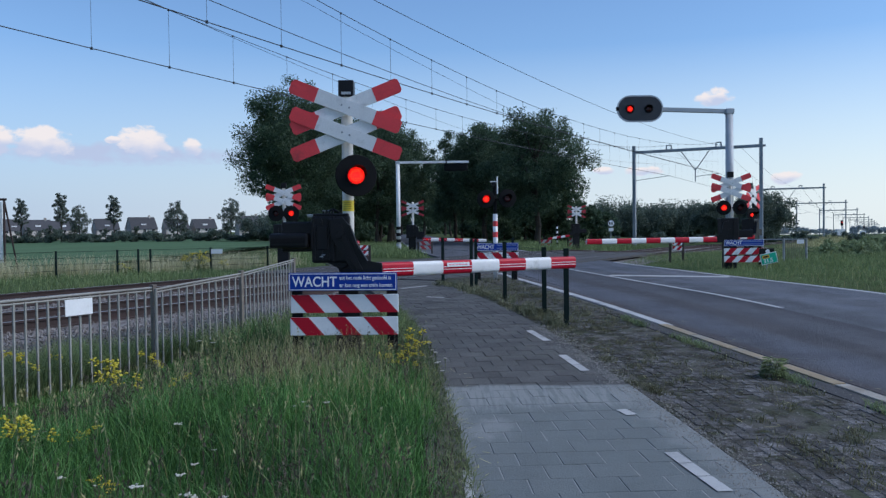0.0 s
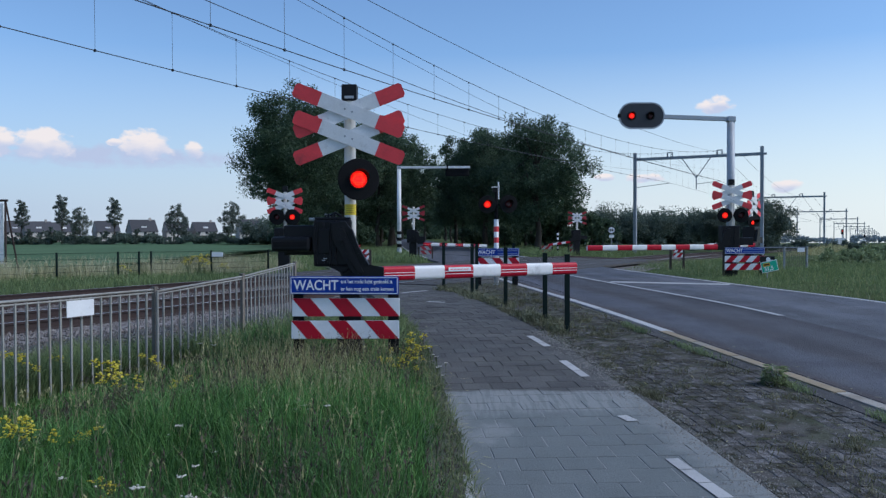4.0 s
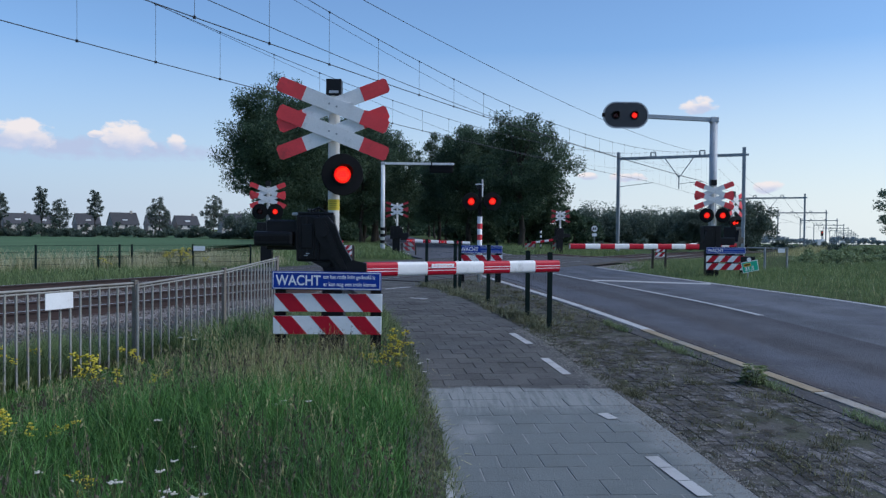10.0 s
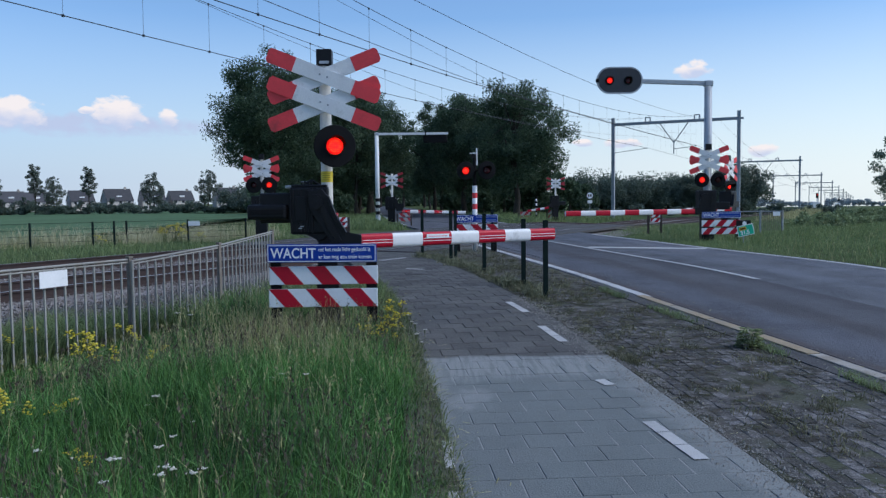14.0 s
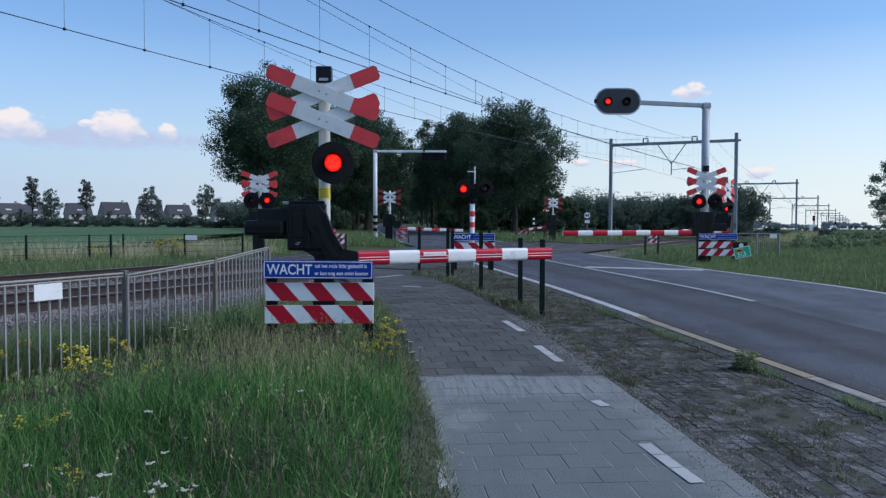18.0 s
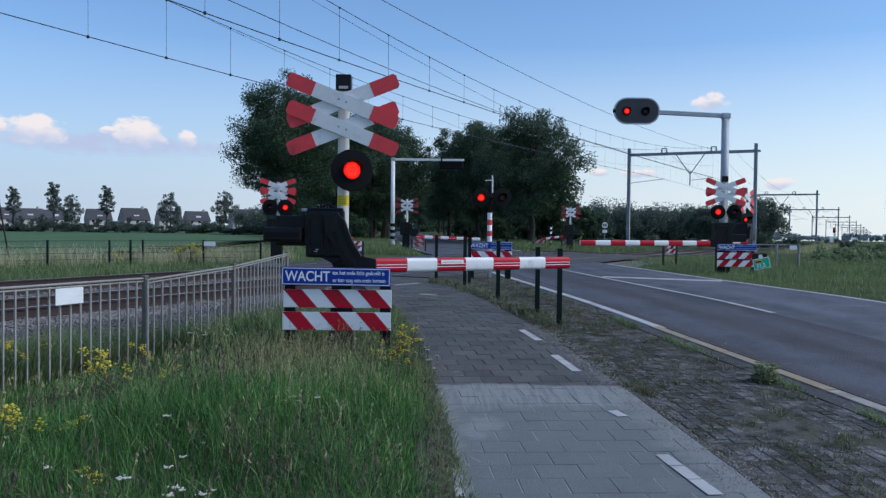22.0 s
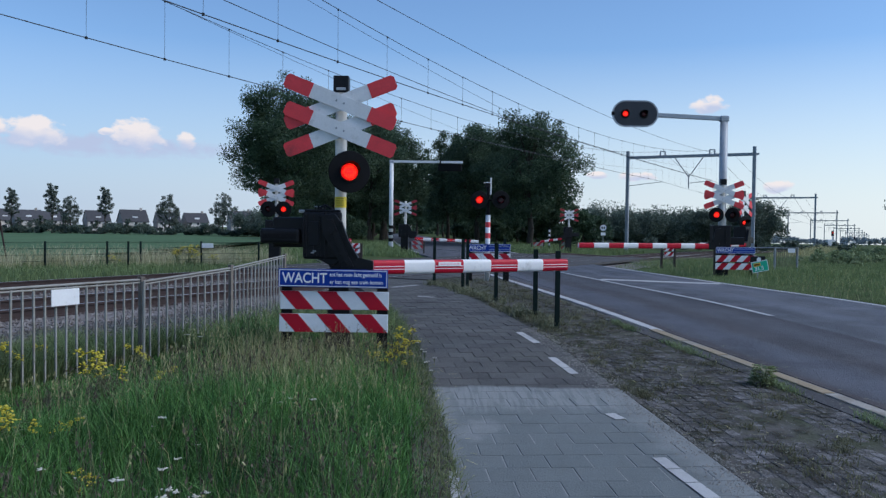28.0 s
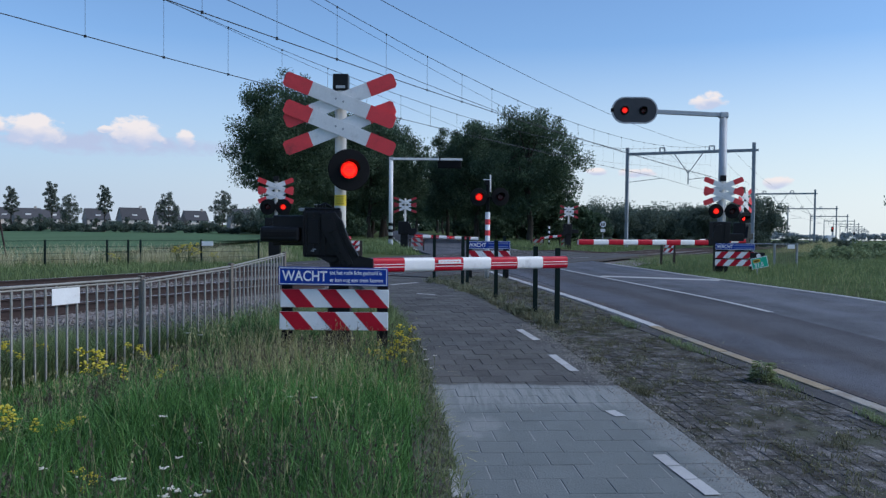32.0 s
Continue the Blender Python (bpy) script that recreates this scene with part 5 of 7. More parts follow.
def portal(k):
    x, y = rail_xy(69.1 + 68.0 * k, -14.2)
    t = thing("catenary_portal", "grey steel catenary portal over the two tracks", "catenary portal", pose(x, y, -fall(x, y), 0, 0, YAW), "catenary portals")
    for sx in (-5.1, 5.1):
        part("post", box(sx - 0.13, sx + 0.13, -0.13, 0.13, -0.62, 8.55 if sx > 0 else 8.5, 0.01), PORTAL, t, "steel post")
        part("post_foot", box(sx - 0.3, sx + 0.3, -0.3, 0.3, -0.75, -0.14, 0.03), SLEEPER, t)
    part("beam", box(-5.1, 5.1, -0.1, 0.1, 7.82, 8.06, 0.01), PORTAL, t, "steel cross beam")
    part("end_cap", box(5.1, 5.45, -0.08, 0.08, 7.86, 8.02), PORTAL, t)
    for nc in TRACKS:
        ox = nc + 14.2
        ins = part("insulator", box(ox - 0.22, ox + 0.22, -0.05, 0.05, 8.36, 8.44, 0.01), PORTAL, t, "insulator frame")
        for s in (-0.2, 0.2):
            part("insulator_leg", lathe([(0.05, 8.06), (0.08, 8.12), (0.05, 8.18), (0.08, 8.24), (0.05, 8.30), (0.05, 8.38)], 8, m=pose(ox + s, 0, 0)), PORTAL, ins)
    # the hanging V between the tracks with its registration arms
    part("drop_bracket", tube((-1.15, 0, 7.84), (0, 0, 6.2), 0.04, None, 8), PORTAL, t)
    part("drop_bracket", tube((1.15, 0, 7.84), (0, 0, 6.2), 0.04, None, 8), PORTAL, t)
    part("drop_post", tube((0, 0, 6.4), (0, 0, 5.3), 0.05, None, 8), PORTAL, t)
    part("registration_arm", tube((0, 0, 5.7), (1.8, 0, 5.88), 0.025, None, 6), PORTAL, t)
    part("registration_arm", tube((-5.0, 0, 5.55), (-2.1, 0, 5.86), 0.025, None, 6), PORTAL, t)
    return t


for k in range(-1, 11):
    portal(k)


def wire_span(t, name, n, zf, r, k, steps):
    pts = []
    for i in range(steps + 1):
        u = 69.1 + 68.0 * (k - 1) + 68.0 * i / steps
        s = u - (69.1 + 68.0 * (k - 1)) - 34.0
        x, y = rail_xy(u, n)
        pts.append(Vector((x, y, zf(s) - fall(x, y))))
    bm = bmesh.new()
    rings = [[bm.verts.new(p + Vector((RC * r * math.cos(q), -RS * r * math.cos(q), r * math.sin(q)))) for q in (0, 1.2566, 2.5133, 3.7699, 5.0265)] for p in pts]
    for a, b in zip(rings, rings[1:]):
        for i in range(5):
            bm.faces.new((a[i], a[(i + 1) % 5], b[(i + 1) % 5], b[i]))
    return part(name, bm, WIRE, t)


def sag_contact(s):
    return 5.70 + (0.0005 if s < 0 else 0.00014) * s * s


def sag_main(s, far, k):
    low_point, steep = (6.46, 0.0023) if far else (6.35, 0.0026)
    return low_point + (steep if s < 0 and k == 0 else (8.39 - low_point) / 1156) * s * s


def sag_aux(s, far):
    a = (5.75 if far else 5.56) + 0.05 * abs(s) + 0.0016 * s * s
    return max(a, sag_contact(s) + 0.03) if s < 0 else sag_contact(s) + 0.03 + 0.0008 * s * s


def sag_second(s):
    return max(5.70 + 0.0014 * s * s, sag_contact(s) + 0.02) if s < 0 else sag_contact(s) + 0.02


def catenary(nc, label):
    """Messenger, auxiliary and contact wires, with a dropper every 2.35 m."""
    far = nc < -14
    t = thing("overhead_line", label, "overhead wires", pose(0, 0, 0), "overhead lines")
    for k in range(0, 7):
        r = 0.0095 if k < 2 else 0.016
        steps = 24 if k < 2 else 8
        wire_span(t, "messenger_wire", nc, lambda s: sag_main(s, far, k), r, k, steps)
        wire_span(t, "contact_wire", nc, sag_contact if k == 0 else lambda s: 5.87, r * 1.3, k, steps)
        if k == 0:
            wire_span(t, "auxiliary_wire", nc, lambda s: sag_aux(s, far), r * 0.62, k, steps)
        if k == 0 and not far:
            wire_span(t, "contact_wire", nc + 0.03, sag_second, r, k, steps)
        if k < 2:
            for i in range(29):
                s = -34 + 68 * (i + (0.0 if far else 0.85)) / 29
                x, y = rail_xy(69.1 + 68.0 * (k - 1) + 34 + s, nc)
                foot = sag_contact(s) if k == 0 else 5.87
                dr = part("dropper", tube((x, y, foot - fall(x, y)), (x, y, sag_main(s, far, k) - fall(x, y)), (0.0048 if s < 4 else 0.0028) if k == 0 else 0.0025, None, 4, caps=False), WIRE, t)
                if k == 0:
                    part("clip", box(x - 0.025, x + 0.025, y - 0.025, y + 0.025, foot - 0.03, foot + 0.03), WIRE, dr)
                    top = sag_main(s, far, k)
                    part("clip", box(x - 0.02, x + 0.02, y - 0.02, y + 0.02, top - 0.03, top + 0.02), WIRE, dr)
    return t


for nc in TRACKS:
    catenary(nc, "thin dark overhead wires with droppers above the track")
feeder = thing("feeder_wire", "single dark feeder wire along the railway", "overhead wires", pose(0, 0, 0))
for k in range(0, 5):
    wire_span(feeder, "feeder_span", -10.6, lambda s: 6.60 + 0.0011 * s * s, 0.0085 if k < 2 else 0.012, k, 16)


# ---- fences ----
def bar_fence():
    """Steel bar fence with posts, on the near side of the track."""
    t = thing("bar_fence", "weathered steel bar fence in tall grass beside the railway", "fence", pose(0, 0, 0))
    pts = [(-7.15, 1.5), (-6.23, 3.49), (-5.30, 5.48), (-4.38, 7.48), (-3.45, 9.47), (-2.96, 11.6), (-3.0, 15.8)]
    for x, y in pts:
        z = float(gz(y))
        h = 1.02 if y < 10 else 1.07 if y < 13 else 1.10
        part("post", box(-0.025, 0.025, -0.025, 0.025, -0.1, h, 0.006), POSTWOOD, t, "square weathered post", pose(x, y, 0, 0, 0, -25))
        part("post_cap", box(-0.031, 0.031, -0.031, 0.031, h - 0.01, h + 0.015, 0.006), POSTWOOD, t, "", pose(x, y, 0, 0, 0, -25))
    part("steel_pole", tube((-3.405, 9.43, -0.1), (-3.405, 9.43, 0.99), 0.017, None, 10), FENCE, t, "pale steel pole beside the post")
    bm = bmesh.new()
    box(-0.009, 0.009, -0.009, 0.009, -0.53, 0.47, 0, bm)
    me = bpy.data.meshes.new("bar")
    bm.to_mesh(me)
    bm.free()
    me.materials.append(FENCE)
    for (x0, y0), (x1, y1) in zip(pts, pts[1:]):
        h0, h1 = (1.0 if y0 < 10 else 1.04), (1.0 if y1 < 10 else 1.04 if y1 < 13 else 1.08)
        if 9 < y0 < 10:
            h0 = 0.975
        d = math.hypot(x1 - x0, y1 - y0)
        for hh, rr in ((0.0, 0.013), (-0.034, 0.010)):
            part("rail", tube((x0, y0, h0 + hh), (x1, y1, h1 + hh), rr, None, 8), FENCE, t, "steel rail")
        k = int(d / (0.129 if y0 < 9 else 0.18 if y0 < 11 else 0.26))
        for i in range(1, k):
            f = i / k
            x, y = x0 + (x1 - x0) * f, y0 + (y1 - y0) * f
            shared("bar", me, t, pose(x, y, h0 + (h1 - h0) * f - 0.49, 0, random.uniform(-0.6, 0.6), -25))
    part("white_plate", box(-0.165, 0.165, -0.004, 0.004, -0.085, 0.085, 0.003), REFL_WHITE, t, "blank white plate", pose(-3.865, 8.465, 0.875, 0, -0.5, 62))
    return t


bar_fence()


def verge_fence():
    """Dark green posts with wire mesh between path and road."""
    t = thing("mesh_fence", "dark green fence with thin wire mesh beside the path", "fence", pose(0, 0, 0))
    posts = [(1.75, 12.11, 1.14), (1.55, 13.2, 1.10), (1.08, 15.6, 1.10), (0.52, 18.3, 1.12), (0.66, 19.3, 1.1), (-0.13, 19.9, 1.14), (1.70, 21.4, 1.1)]
    for x, y, h in posts:
        z = float(gz(y))
        part("post", box(x - 0.037, x + 0.037, y - 0.028, y + 0.028, z - 0.1, z + h, 0.006), GREEN_POST, t, "dark green steel post")
    for a, b in ((0, 1), (1, 2), (2, 3), (3, 5)):
        (x0, y0, h0), (x1, y1, h1) = posts[a], posts[b]
        d = math.hypot(x1 - x0, y1 - y0)
        bm = bmesh.new()
        for zz in (0.25, 0.55, 0.85, 1.05):
            tube((x0, y0, float(gz(y0)) + zz), (x1, y1, float(gz(y1)) + zz), 0.0025, None, 4, bm, caps=False)
        for i in range(1, int(d / 0.1)):
            f = i * 0.1 / d
            x, y = x0 + (x1 - x0) * f, y0 + (y1 - y0) * f
            tube((x, y, float(gz(y)) + 0.1), (x, y, float(gz(y)) + 1.08), 0.0009, None, 3, bm, caps=False)
        part("mesh_panel", bm, GREEN_POST, t, "thin green wire mesh")
    return t


verge_fence()


def field_fence():
    t = thing("field_fence", "dark green wire fence along the field beyond the railway", "fence", pose(0, 0, 0))
    prev = None
    for x, y in ((-20.8, 13.5), (-18.2, 18.0), (-15.4, 22.2), (-12.45, 25.8), (-10.9, 26.8), (-10.4, 27.3), (-10.1, 27.6), (-8.4, 28.8), (-6.65, 30.0)):
        z = RISE
        part("post", tube((x, y, z - 0.1), (x, y, 1.08), 0.035, None, 10), GREEN_POST, t, "dark green post")
        if prev:
            for zz in (0.45, 0.65, 0.85, 1.05):
                part("wire", tube((prev[0], prev[1], zz), (x, y, zz), 0.006, None, 4, caps=False), GREEN_POST, t, "thin fence wire")
        prev = (x, y)
    part("white_plate", box(-0.2, 0.2, -0.01, 0.01, -0.08, 0.08), REFL_WHITE, t, "small white plate", pose(-8.17, 28.75, 0.94))
    return t


field_fence()
for i, (x, y) in enumerate(((12.45, 30.3), (13.2, 30.1))):
    p = thing("fence_post", "grey galvanised fence post beside the railway", "fence post", pose(x, y, RISE), "right fence posts")
    part("post", tube((0, 0, -0.1), (0, 0, 0.84), 0.04, None, 10), GALV, p)
rf = thing("gate_frame", "low grey tubular gate between two posts", "gate", pose(12.45, 30.3, RISE))
part("top_tube", tube((-0.9, 0.3, 0.80), (0.75, -0.2, 0.80), 0.022, None, 8), GALV, rf)
for i in range(11):
    part("bar", tube((0.06 + 0.065 * i, -0.016 - 0.0173 * i, 0.08), (0.06 + 0.065 * i, -0.016 - 0.0173 * i, 0.80), 0.010, None, 6), POSTWOOD, rf, "thin brown bar")
part("plate", box(0.40, 0.66, -0.19, -0.17, 0.64, 0.79), REFL_WHITE, rf, "small white plate", pose(0, -0.03, 0))


def far_signal(x, y, red):
    t = thing("railway_signal", "distant railway signal on a grey post beside the track", "railway signal", pose(x, y, -fall(x, y)), "railway signals")
    part("post", tube((0, 0, 0), (0, 0, 2.2), 0.09, None, 8), GREY, t)
    part("head", box(-0.20, 0.20, -0.1, 0.1, 2.2, 3.05, 0.06), MATTBLACK, t)
    if red:
        part("light", lathe([(0.0, 0.13), (0.11, 0.12), (0.11, 0.1)], 14, m=pose(0, 0, 2.75, 90)), MARKER, t, "glowing red light")
    part("cabinet", box(-1.0, 0.3, -0.4, 0.4, 0, 1.6, 0.03), WHITE, t, "pale relay cabinet")
    return t


far_signal(66.0, 137.0, True)
far_signal(118.0, 232.0, False)


def track_sign_frame():
    """Red tubular frame with a pale panel, seen at the edge beyond the railway."""
    t = thing("panel_frame", "red tubular frame with a pale leaning panel beside the field fence", "sign frame", pose(-15.25, 28.0, RISE))
    for sx in (-0.9, 0.0):
        part("leg", tube((sx * 1.0, -0.05, -0.1), (sx * 0.9 - 0.06, 0.1, 2.55), 0.035, None, 8), RUST, t, "red steel leg")
    part("brace", tube((0.08, 0.7, -0.1), (-0.06, 0.1, 2.55), 0.03, None, 8), RUST, t)
    part("top_bar", tube((-0.95, 0.1, 2.55), (0.02, 0.1, 2.55), 0.04, None, 8), RUST, t)
    part("panel", box(-0.84, -0.08, 0.0, 0.03, 0.35, 2.45, 0.01), WHITE, t, "pale leaning panel")
    return t


track_sign_frame()

# ---- trees, houses ----
rng = np.random.default_rng(7)


def leaf_cloud(centres, radii, counts, size, flat=0.8, spread=0.40):
    """Quads of leaves in loose clumps: dense at heart, thinning out into sprays."""
    out = []
    for c, r, k in zip(centres, radii, counts):
        p = np.asarray(c) + np.clip(rng.normal(size=(k, 3)), -1.9, 1.9) * r * spread * np.array([1, 1, flat])
        a = rng.normal(size=(k, 3))
        a /= np.linalg.norm(a, axis=1)[:, None]
        b = np.cross(a, rng.normal(size=(k, 3)))
        b /= np.linalg.norm(b, axis=1)[:, None]
        s = size * (0.6 + 0.8 * rng.random(k))[:, None]
        out.append(np.stack([p - a * s, p + b * s * 0.45, p + a * s, p - b * s * 0.45], axis=1))
    return np.concatenate(out)


def tree(name, label, h, rx, rz, clear, leaves, size, trunk_r, group, m, clumps=60, mt=None, lean=0.0):
    """Tapered trunk, limbs, and a crown of many leaves in clumps with gaps."""
    t = thing(name, label, "tree", m, group)
    bm = bmesh.new()
    p, r = Vector((0, 0, -0.2)), trunk_r
    top = h - 0.35 * rz
    k = 6
    spine = []
    for i in range(k):
        q = Vector((lean * (i + 1) / k + rng.normal() * 0.12, rng.normal() * 0.12, -0.2 + (top + 0.2) * (i + 1) / k))
        tube(p, q, r, r * 0.8, 9, bm, caps=False)
        p, r = q, r * 0.8
        spine.append((q.copy(), r))
    part("trunk", bm, BARK, t, smooth=True)
    zc = clear + (h - clear) / 2
    cs, rs, ns = [], [], []
    limb = bmesh.new()
    for i in range(clumps):
        d = rng.normal(size=3)
        d /= np.linalg.norm(d)
        f = 0.25 + 0.72 * rng.random() ** 0.6
        wide = 1.0 - 0.25 * max(0, d[2])
        c = np.array([d[0] * rx * f * wide + lean * 0.7, d[1] * rx * f * wide, zc + d[2] * rz * f])
        rr = (0.13 + 0.19 * rng.random() ** 1.3) * rx
        cs.append(c)
        rs.append(rr)
        ns.append(max(12, int(leaves / clumps * (rr / (0.24 * rx)) ** 2)))
        if i < 16:
            s0, r0 = spine[min(k - 1, 1 + int(rng.integers(0, k - 1)))]
            mid = s0.lerp(Vector(c), 0.5) + Vector((0, 0, 0.3))
            tube(s0, mid, r0 * 0.5, r0 * 0.32, 6, limb, caps=False)
            tube(mid, Vector(c), r0 * 0.32, r0 * 0.1, 6, limb, caps=False)
    part("limbs", limb, BARK, t)
    quads("crown", leaf_cloud(cs, rs, ns, size), mt or LEAF, t)
    return t


ROAD_TREES = "trees of the avenue"
# the large trees beyond the crossing
tA = tree("oak_tree", "tall dark green roadside tree with a full crown", 13.7, 5.0, 5.9, 2.2, 78000, 0.088, 0.34, ROAD_TREES, pose(-12.4, 66, RISE), 135)
tB = tree("oak_tree", "tall dark green roadside tree with an uneven crown", 11.6, 4.4, 5.1, 1.9, 60000, 0.088, 0.30, ROAD_TREES, pose(7.3, 67, RISE), 120)
tC = tree("oak_tree", "slimmer dark green roadside tree", 11.5, 3.7, 5.0, 2.6, 36000, 0.10, 0.24, ROAD_TREES, pose(-6.3, 74, RISE), 90)
for src, x, y, rz, s in ((tC, -9.2, 71, 40, 1.0), (tB, -11.6, 82, 130, 1.05), (tB, -6.0, 84, 30, 1.13), (tB, -7.3, 110, 210, 1.25), (tC, -7.4, 88, 200, 0.98), (tA, -13.5, 98, 70, 0.9), (tC, -9.0, 104, 10, 1.0), (tB, -11, 120, 300, 1.0), (tC, -11.2, 140, 80, 1.05), (tB, -13, 165, 20, 1.0),
                         (tB, 3.5, 75, 200, 0.98), (tC, 3.6, 78, 75, 0.95), (tB, 5.0, 92, 20, 1.0), (tA, 8.0, 84, 250, 0.66), (tC, 0.9, 100, 140, 1.1), (tB, 2.2, 118, 200, 1.0), (tC, 0.6, 138, 20, 1.0), (tB, -0.5, 165, 90, 1.0), (tA, -5.4, 190, 30, 0.95), (tA, -11, 195, 230, 0.95),
                         (tC, -15.5, 78, 25, 1.0), (tB, -15.0, 90, 250, 1.1), (tC, 8.5, 76, 310, 0.9), (tC, 9.5, 95, 160, 1.0), (tB, 7.5, 106, 60, 1.0), (tC, -14.5, 112, 330, 1.1), (tC, 5.5, 128, 250, 1.1), (tB, -15.0, 132, 140, 1.1), (tC, 4.0, 150, 300, 1.1), (tC, -15.5, 152, 190, 1.1)):
    c = copy_thing(src, pose(x, y, RISE, 0, 0, rz))
    c.scale = (s, s, s)
tD = tree("bush", "low dense green bush", 3.4, 2.0, 1.6, 0.1, 6000, 0.12, 0.10, "bushes", pose(12.3, 70, RISE), 36)
for x, y, rz, s in ((8.6, 74, 90, 1.3), (10.3, 72.5, 200, 1.25), (11.6, 76, 300, 1.2), (5.0, 72, 10, 0.7), (-10.4, 68, 250, 0.8), (-7.8, 70, 30, 0.8), (14.2, 75, 40, 0.9)):
    c = copy_thing(tD, pose(x, y, RISE, 0, 0, rz))
    c.scale = (s, s, s)
# beside the railway on the near side
tE = tree("tree", "rounded dark green tree beside the railway", 5.5, 3.4, 2.8, 0.0, 26000, 0.11, 0.18, "railway trees", pose(33.3, 86, -0.05), 110, LEAF4)
tF = tree("tree", "slender leafy tree at the edge of the verge", 6.6, 1.9, 3.2, 0.1, 15000, 0.075, 0.10, "railway trees", pose(29.15, 49.5, 0.2), 90, LEAF5)
for x, y, rz, s in ((35.0, 95, 40, 0.9), (30.0, 92, 140, 0.75)):
    c = copy_thing(tE, pose(x, y, 0.2, 0, 0, rz))
    c.scale = (s, s, s)


def wood_row(name, label, x0, y0, x1, y1, h, depth, clumps, leaves, size, seed, mt=LEAF2, z0=0.0):
    """Distant belt of trees, too far to count."""
    cs, rs = [], []
    for i in range(clumps):
        f = (i + rng.random()) / clumps
        hh = h * (0.65 + 0.35 * math.sin(f * 23 + seed) * math.sin(f * 57 + seed)) * (0.75 + 0.4 * rng.random())
        r = hh * 0.26
        cs.append((x0 + (x1 - x0) * f, y0 + (y1 - y0) * f + (rng.random() - 0.5) * depth, z0 + max(r * 0.5, hh - r) * (0.35 + 0.65 * rng.random() ** 0.5)))
        rs.append(r)
    q = leaf_cloud(cs, rs, [leaves // clumps] * clumps, size, 0.9, 0.44)
    return tagged(quads(name, q, mt), label, "woods", kind="stuff")


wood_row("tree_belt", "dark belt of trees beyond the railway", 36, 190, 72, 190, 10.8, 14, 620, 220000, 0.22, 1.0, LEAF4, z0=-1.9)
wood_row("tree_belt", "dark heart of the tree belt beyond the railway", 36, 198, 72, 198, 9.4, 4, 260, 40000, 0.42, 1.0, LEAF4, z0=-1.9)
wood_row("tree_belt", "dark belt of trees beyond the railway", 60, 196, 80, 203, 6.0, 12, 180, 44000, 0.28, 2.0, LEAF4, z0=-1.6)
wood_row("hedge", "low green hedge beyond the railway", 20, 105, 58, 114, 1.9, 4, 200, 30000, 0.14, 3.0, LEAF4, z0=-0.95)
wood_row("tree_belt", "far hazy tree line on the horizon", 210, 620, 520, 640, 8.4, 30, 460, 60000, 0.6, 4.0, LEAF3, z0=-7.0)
wood_row("bushes", "rough green bushes on the railway bank", 17.5, 37, 33, 58, 1.35, 6, 200, 30000, 0.08, 5.0, SHRUB, z0=-0.25)
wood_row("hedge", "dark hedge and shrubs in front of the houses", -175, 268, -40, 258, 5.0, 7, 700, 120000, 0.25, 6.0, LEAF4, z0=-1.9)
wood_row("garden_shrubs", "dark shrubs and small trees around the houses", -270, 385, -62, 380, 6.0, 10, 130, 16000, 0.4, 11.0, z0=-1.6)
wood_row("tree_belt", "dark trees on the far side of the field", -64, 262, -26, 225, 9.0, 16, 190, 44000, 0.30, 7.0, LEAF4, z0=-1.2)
wood_row("understorey", "shady shrubs under the avenue trees", 4.0, 84, 14, 96, 3.2, 10, 60, 7000, 0.25, 8.0, LEAF)
wood_row("understorey", "shady shrubs under the avenue trees", -17, 88, -9, 92, 3.6, 10, 60, 7000, 0.25, 9.0, LEAF)
wood_row("understorey", "shady shrubs under the avenue trees", 1.0, 128, 16, 122, 3.8, 8, 70, 9000, 0.25, 12.0, LEAF)
wood_row("understorey", "shady shrubs under the avenue trees", -24, 122, -9.5, 128, 3.8, 8, 70, 9000, 0.25, 13.0, LEAF)
wood_row("tree_belt", "dark trees closing the avenue", -44, 215, 30, 230, 11, 20, 200, 36000, 0.5, 10.0, LEAF)
wood_row("hedge", "dark low growth at the end of the avenue", -44, 206, 32, 212, 4.5, 8, 200, 34000, 0.4, 14.0, LEAF, z0=-0.5)
wood_row("understorey", "shady shrubs under the avenue trees", 2.0, 100, 15, 104, 3.0, 10, 80, 12000, 0.22, 15.0, LEAF)
wood_row("understorey", "shady shrubs under the avenue trees", -21, 100, -10.5, 106, 3.4, 10, 80, 12000, 0.22, 16.0, LEAF)

# thin field trees in front of the houses
FIELD_TREES = "trees along the field edge"
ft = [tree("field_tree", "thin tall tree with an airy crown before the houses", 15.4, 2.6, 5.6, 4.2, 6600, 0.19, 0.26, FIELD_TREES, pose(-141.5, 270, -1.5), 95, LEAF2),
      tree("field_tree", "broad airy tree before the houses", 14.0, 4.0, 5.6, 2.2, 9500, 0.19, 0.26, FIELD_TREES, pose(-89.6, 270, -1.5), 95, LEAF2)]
for i, px, s in ((0, -0.480, 1.12), (0, -0.413, 1.05), (1, -0.450, 0.92), (1, -0.269, 1.06), (0, -0.575, 1.0), (1, -0.60, 1.0)):
    c = copy_thing(ft[i], pose(px * 270, 270 + 4 * math.sin(px * 90), -1.5, 0, 0, px * 900))
    c.scale = (s, s, s)
shrub = tree("garden_shrub", "dark upright shrub in front of the houses", 6.4, 1.7, 3.2, 0.0, 3000, 0.2, 0.15, "shrubs before the houses", pose(-0.488 * 262, 262, -1.6), 26, LEAF4)
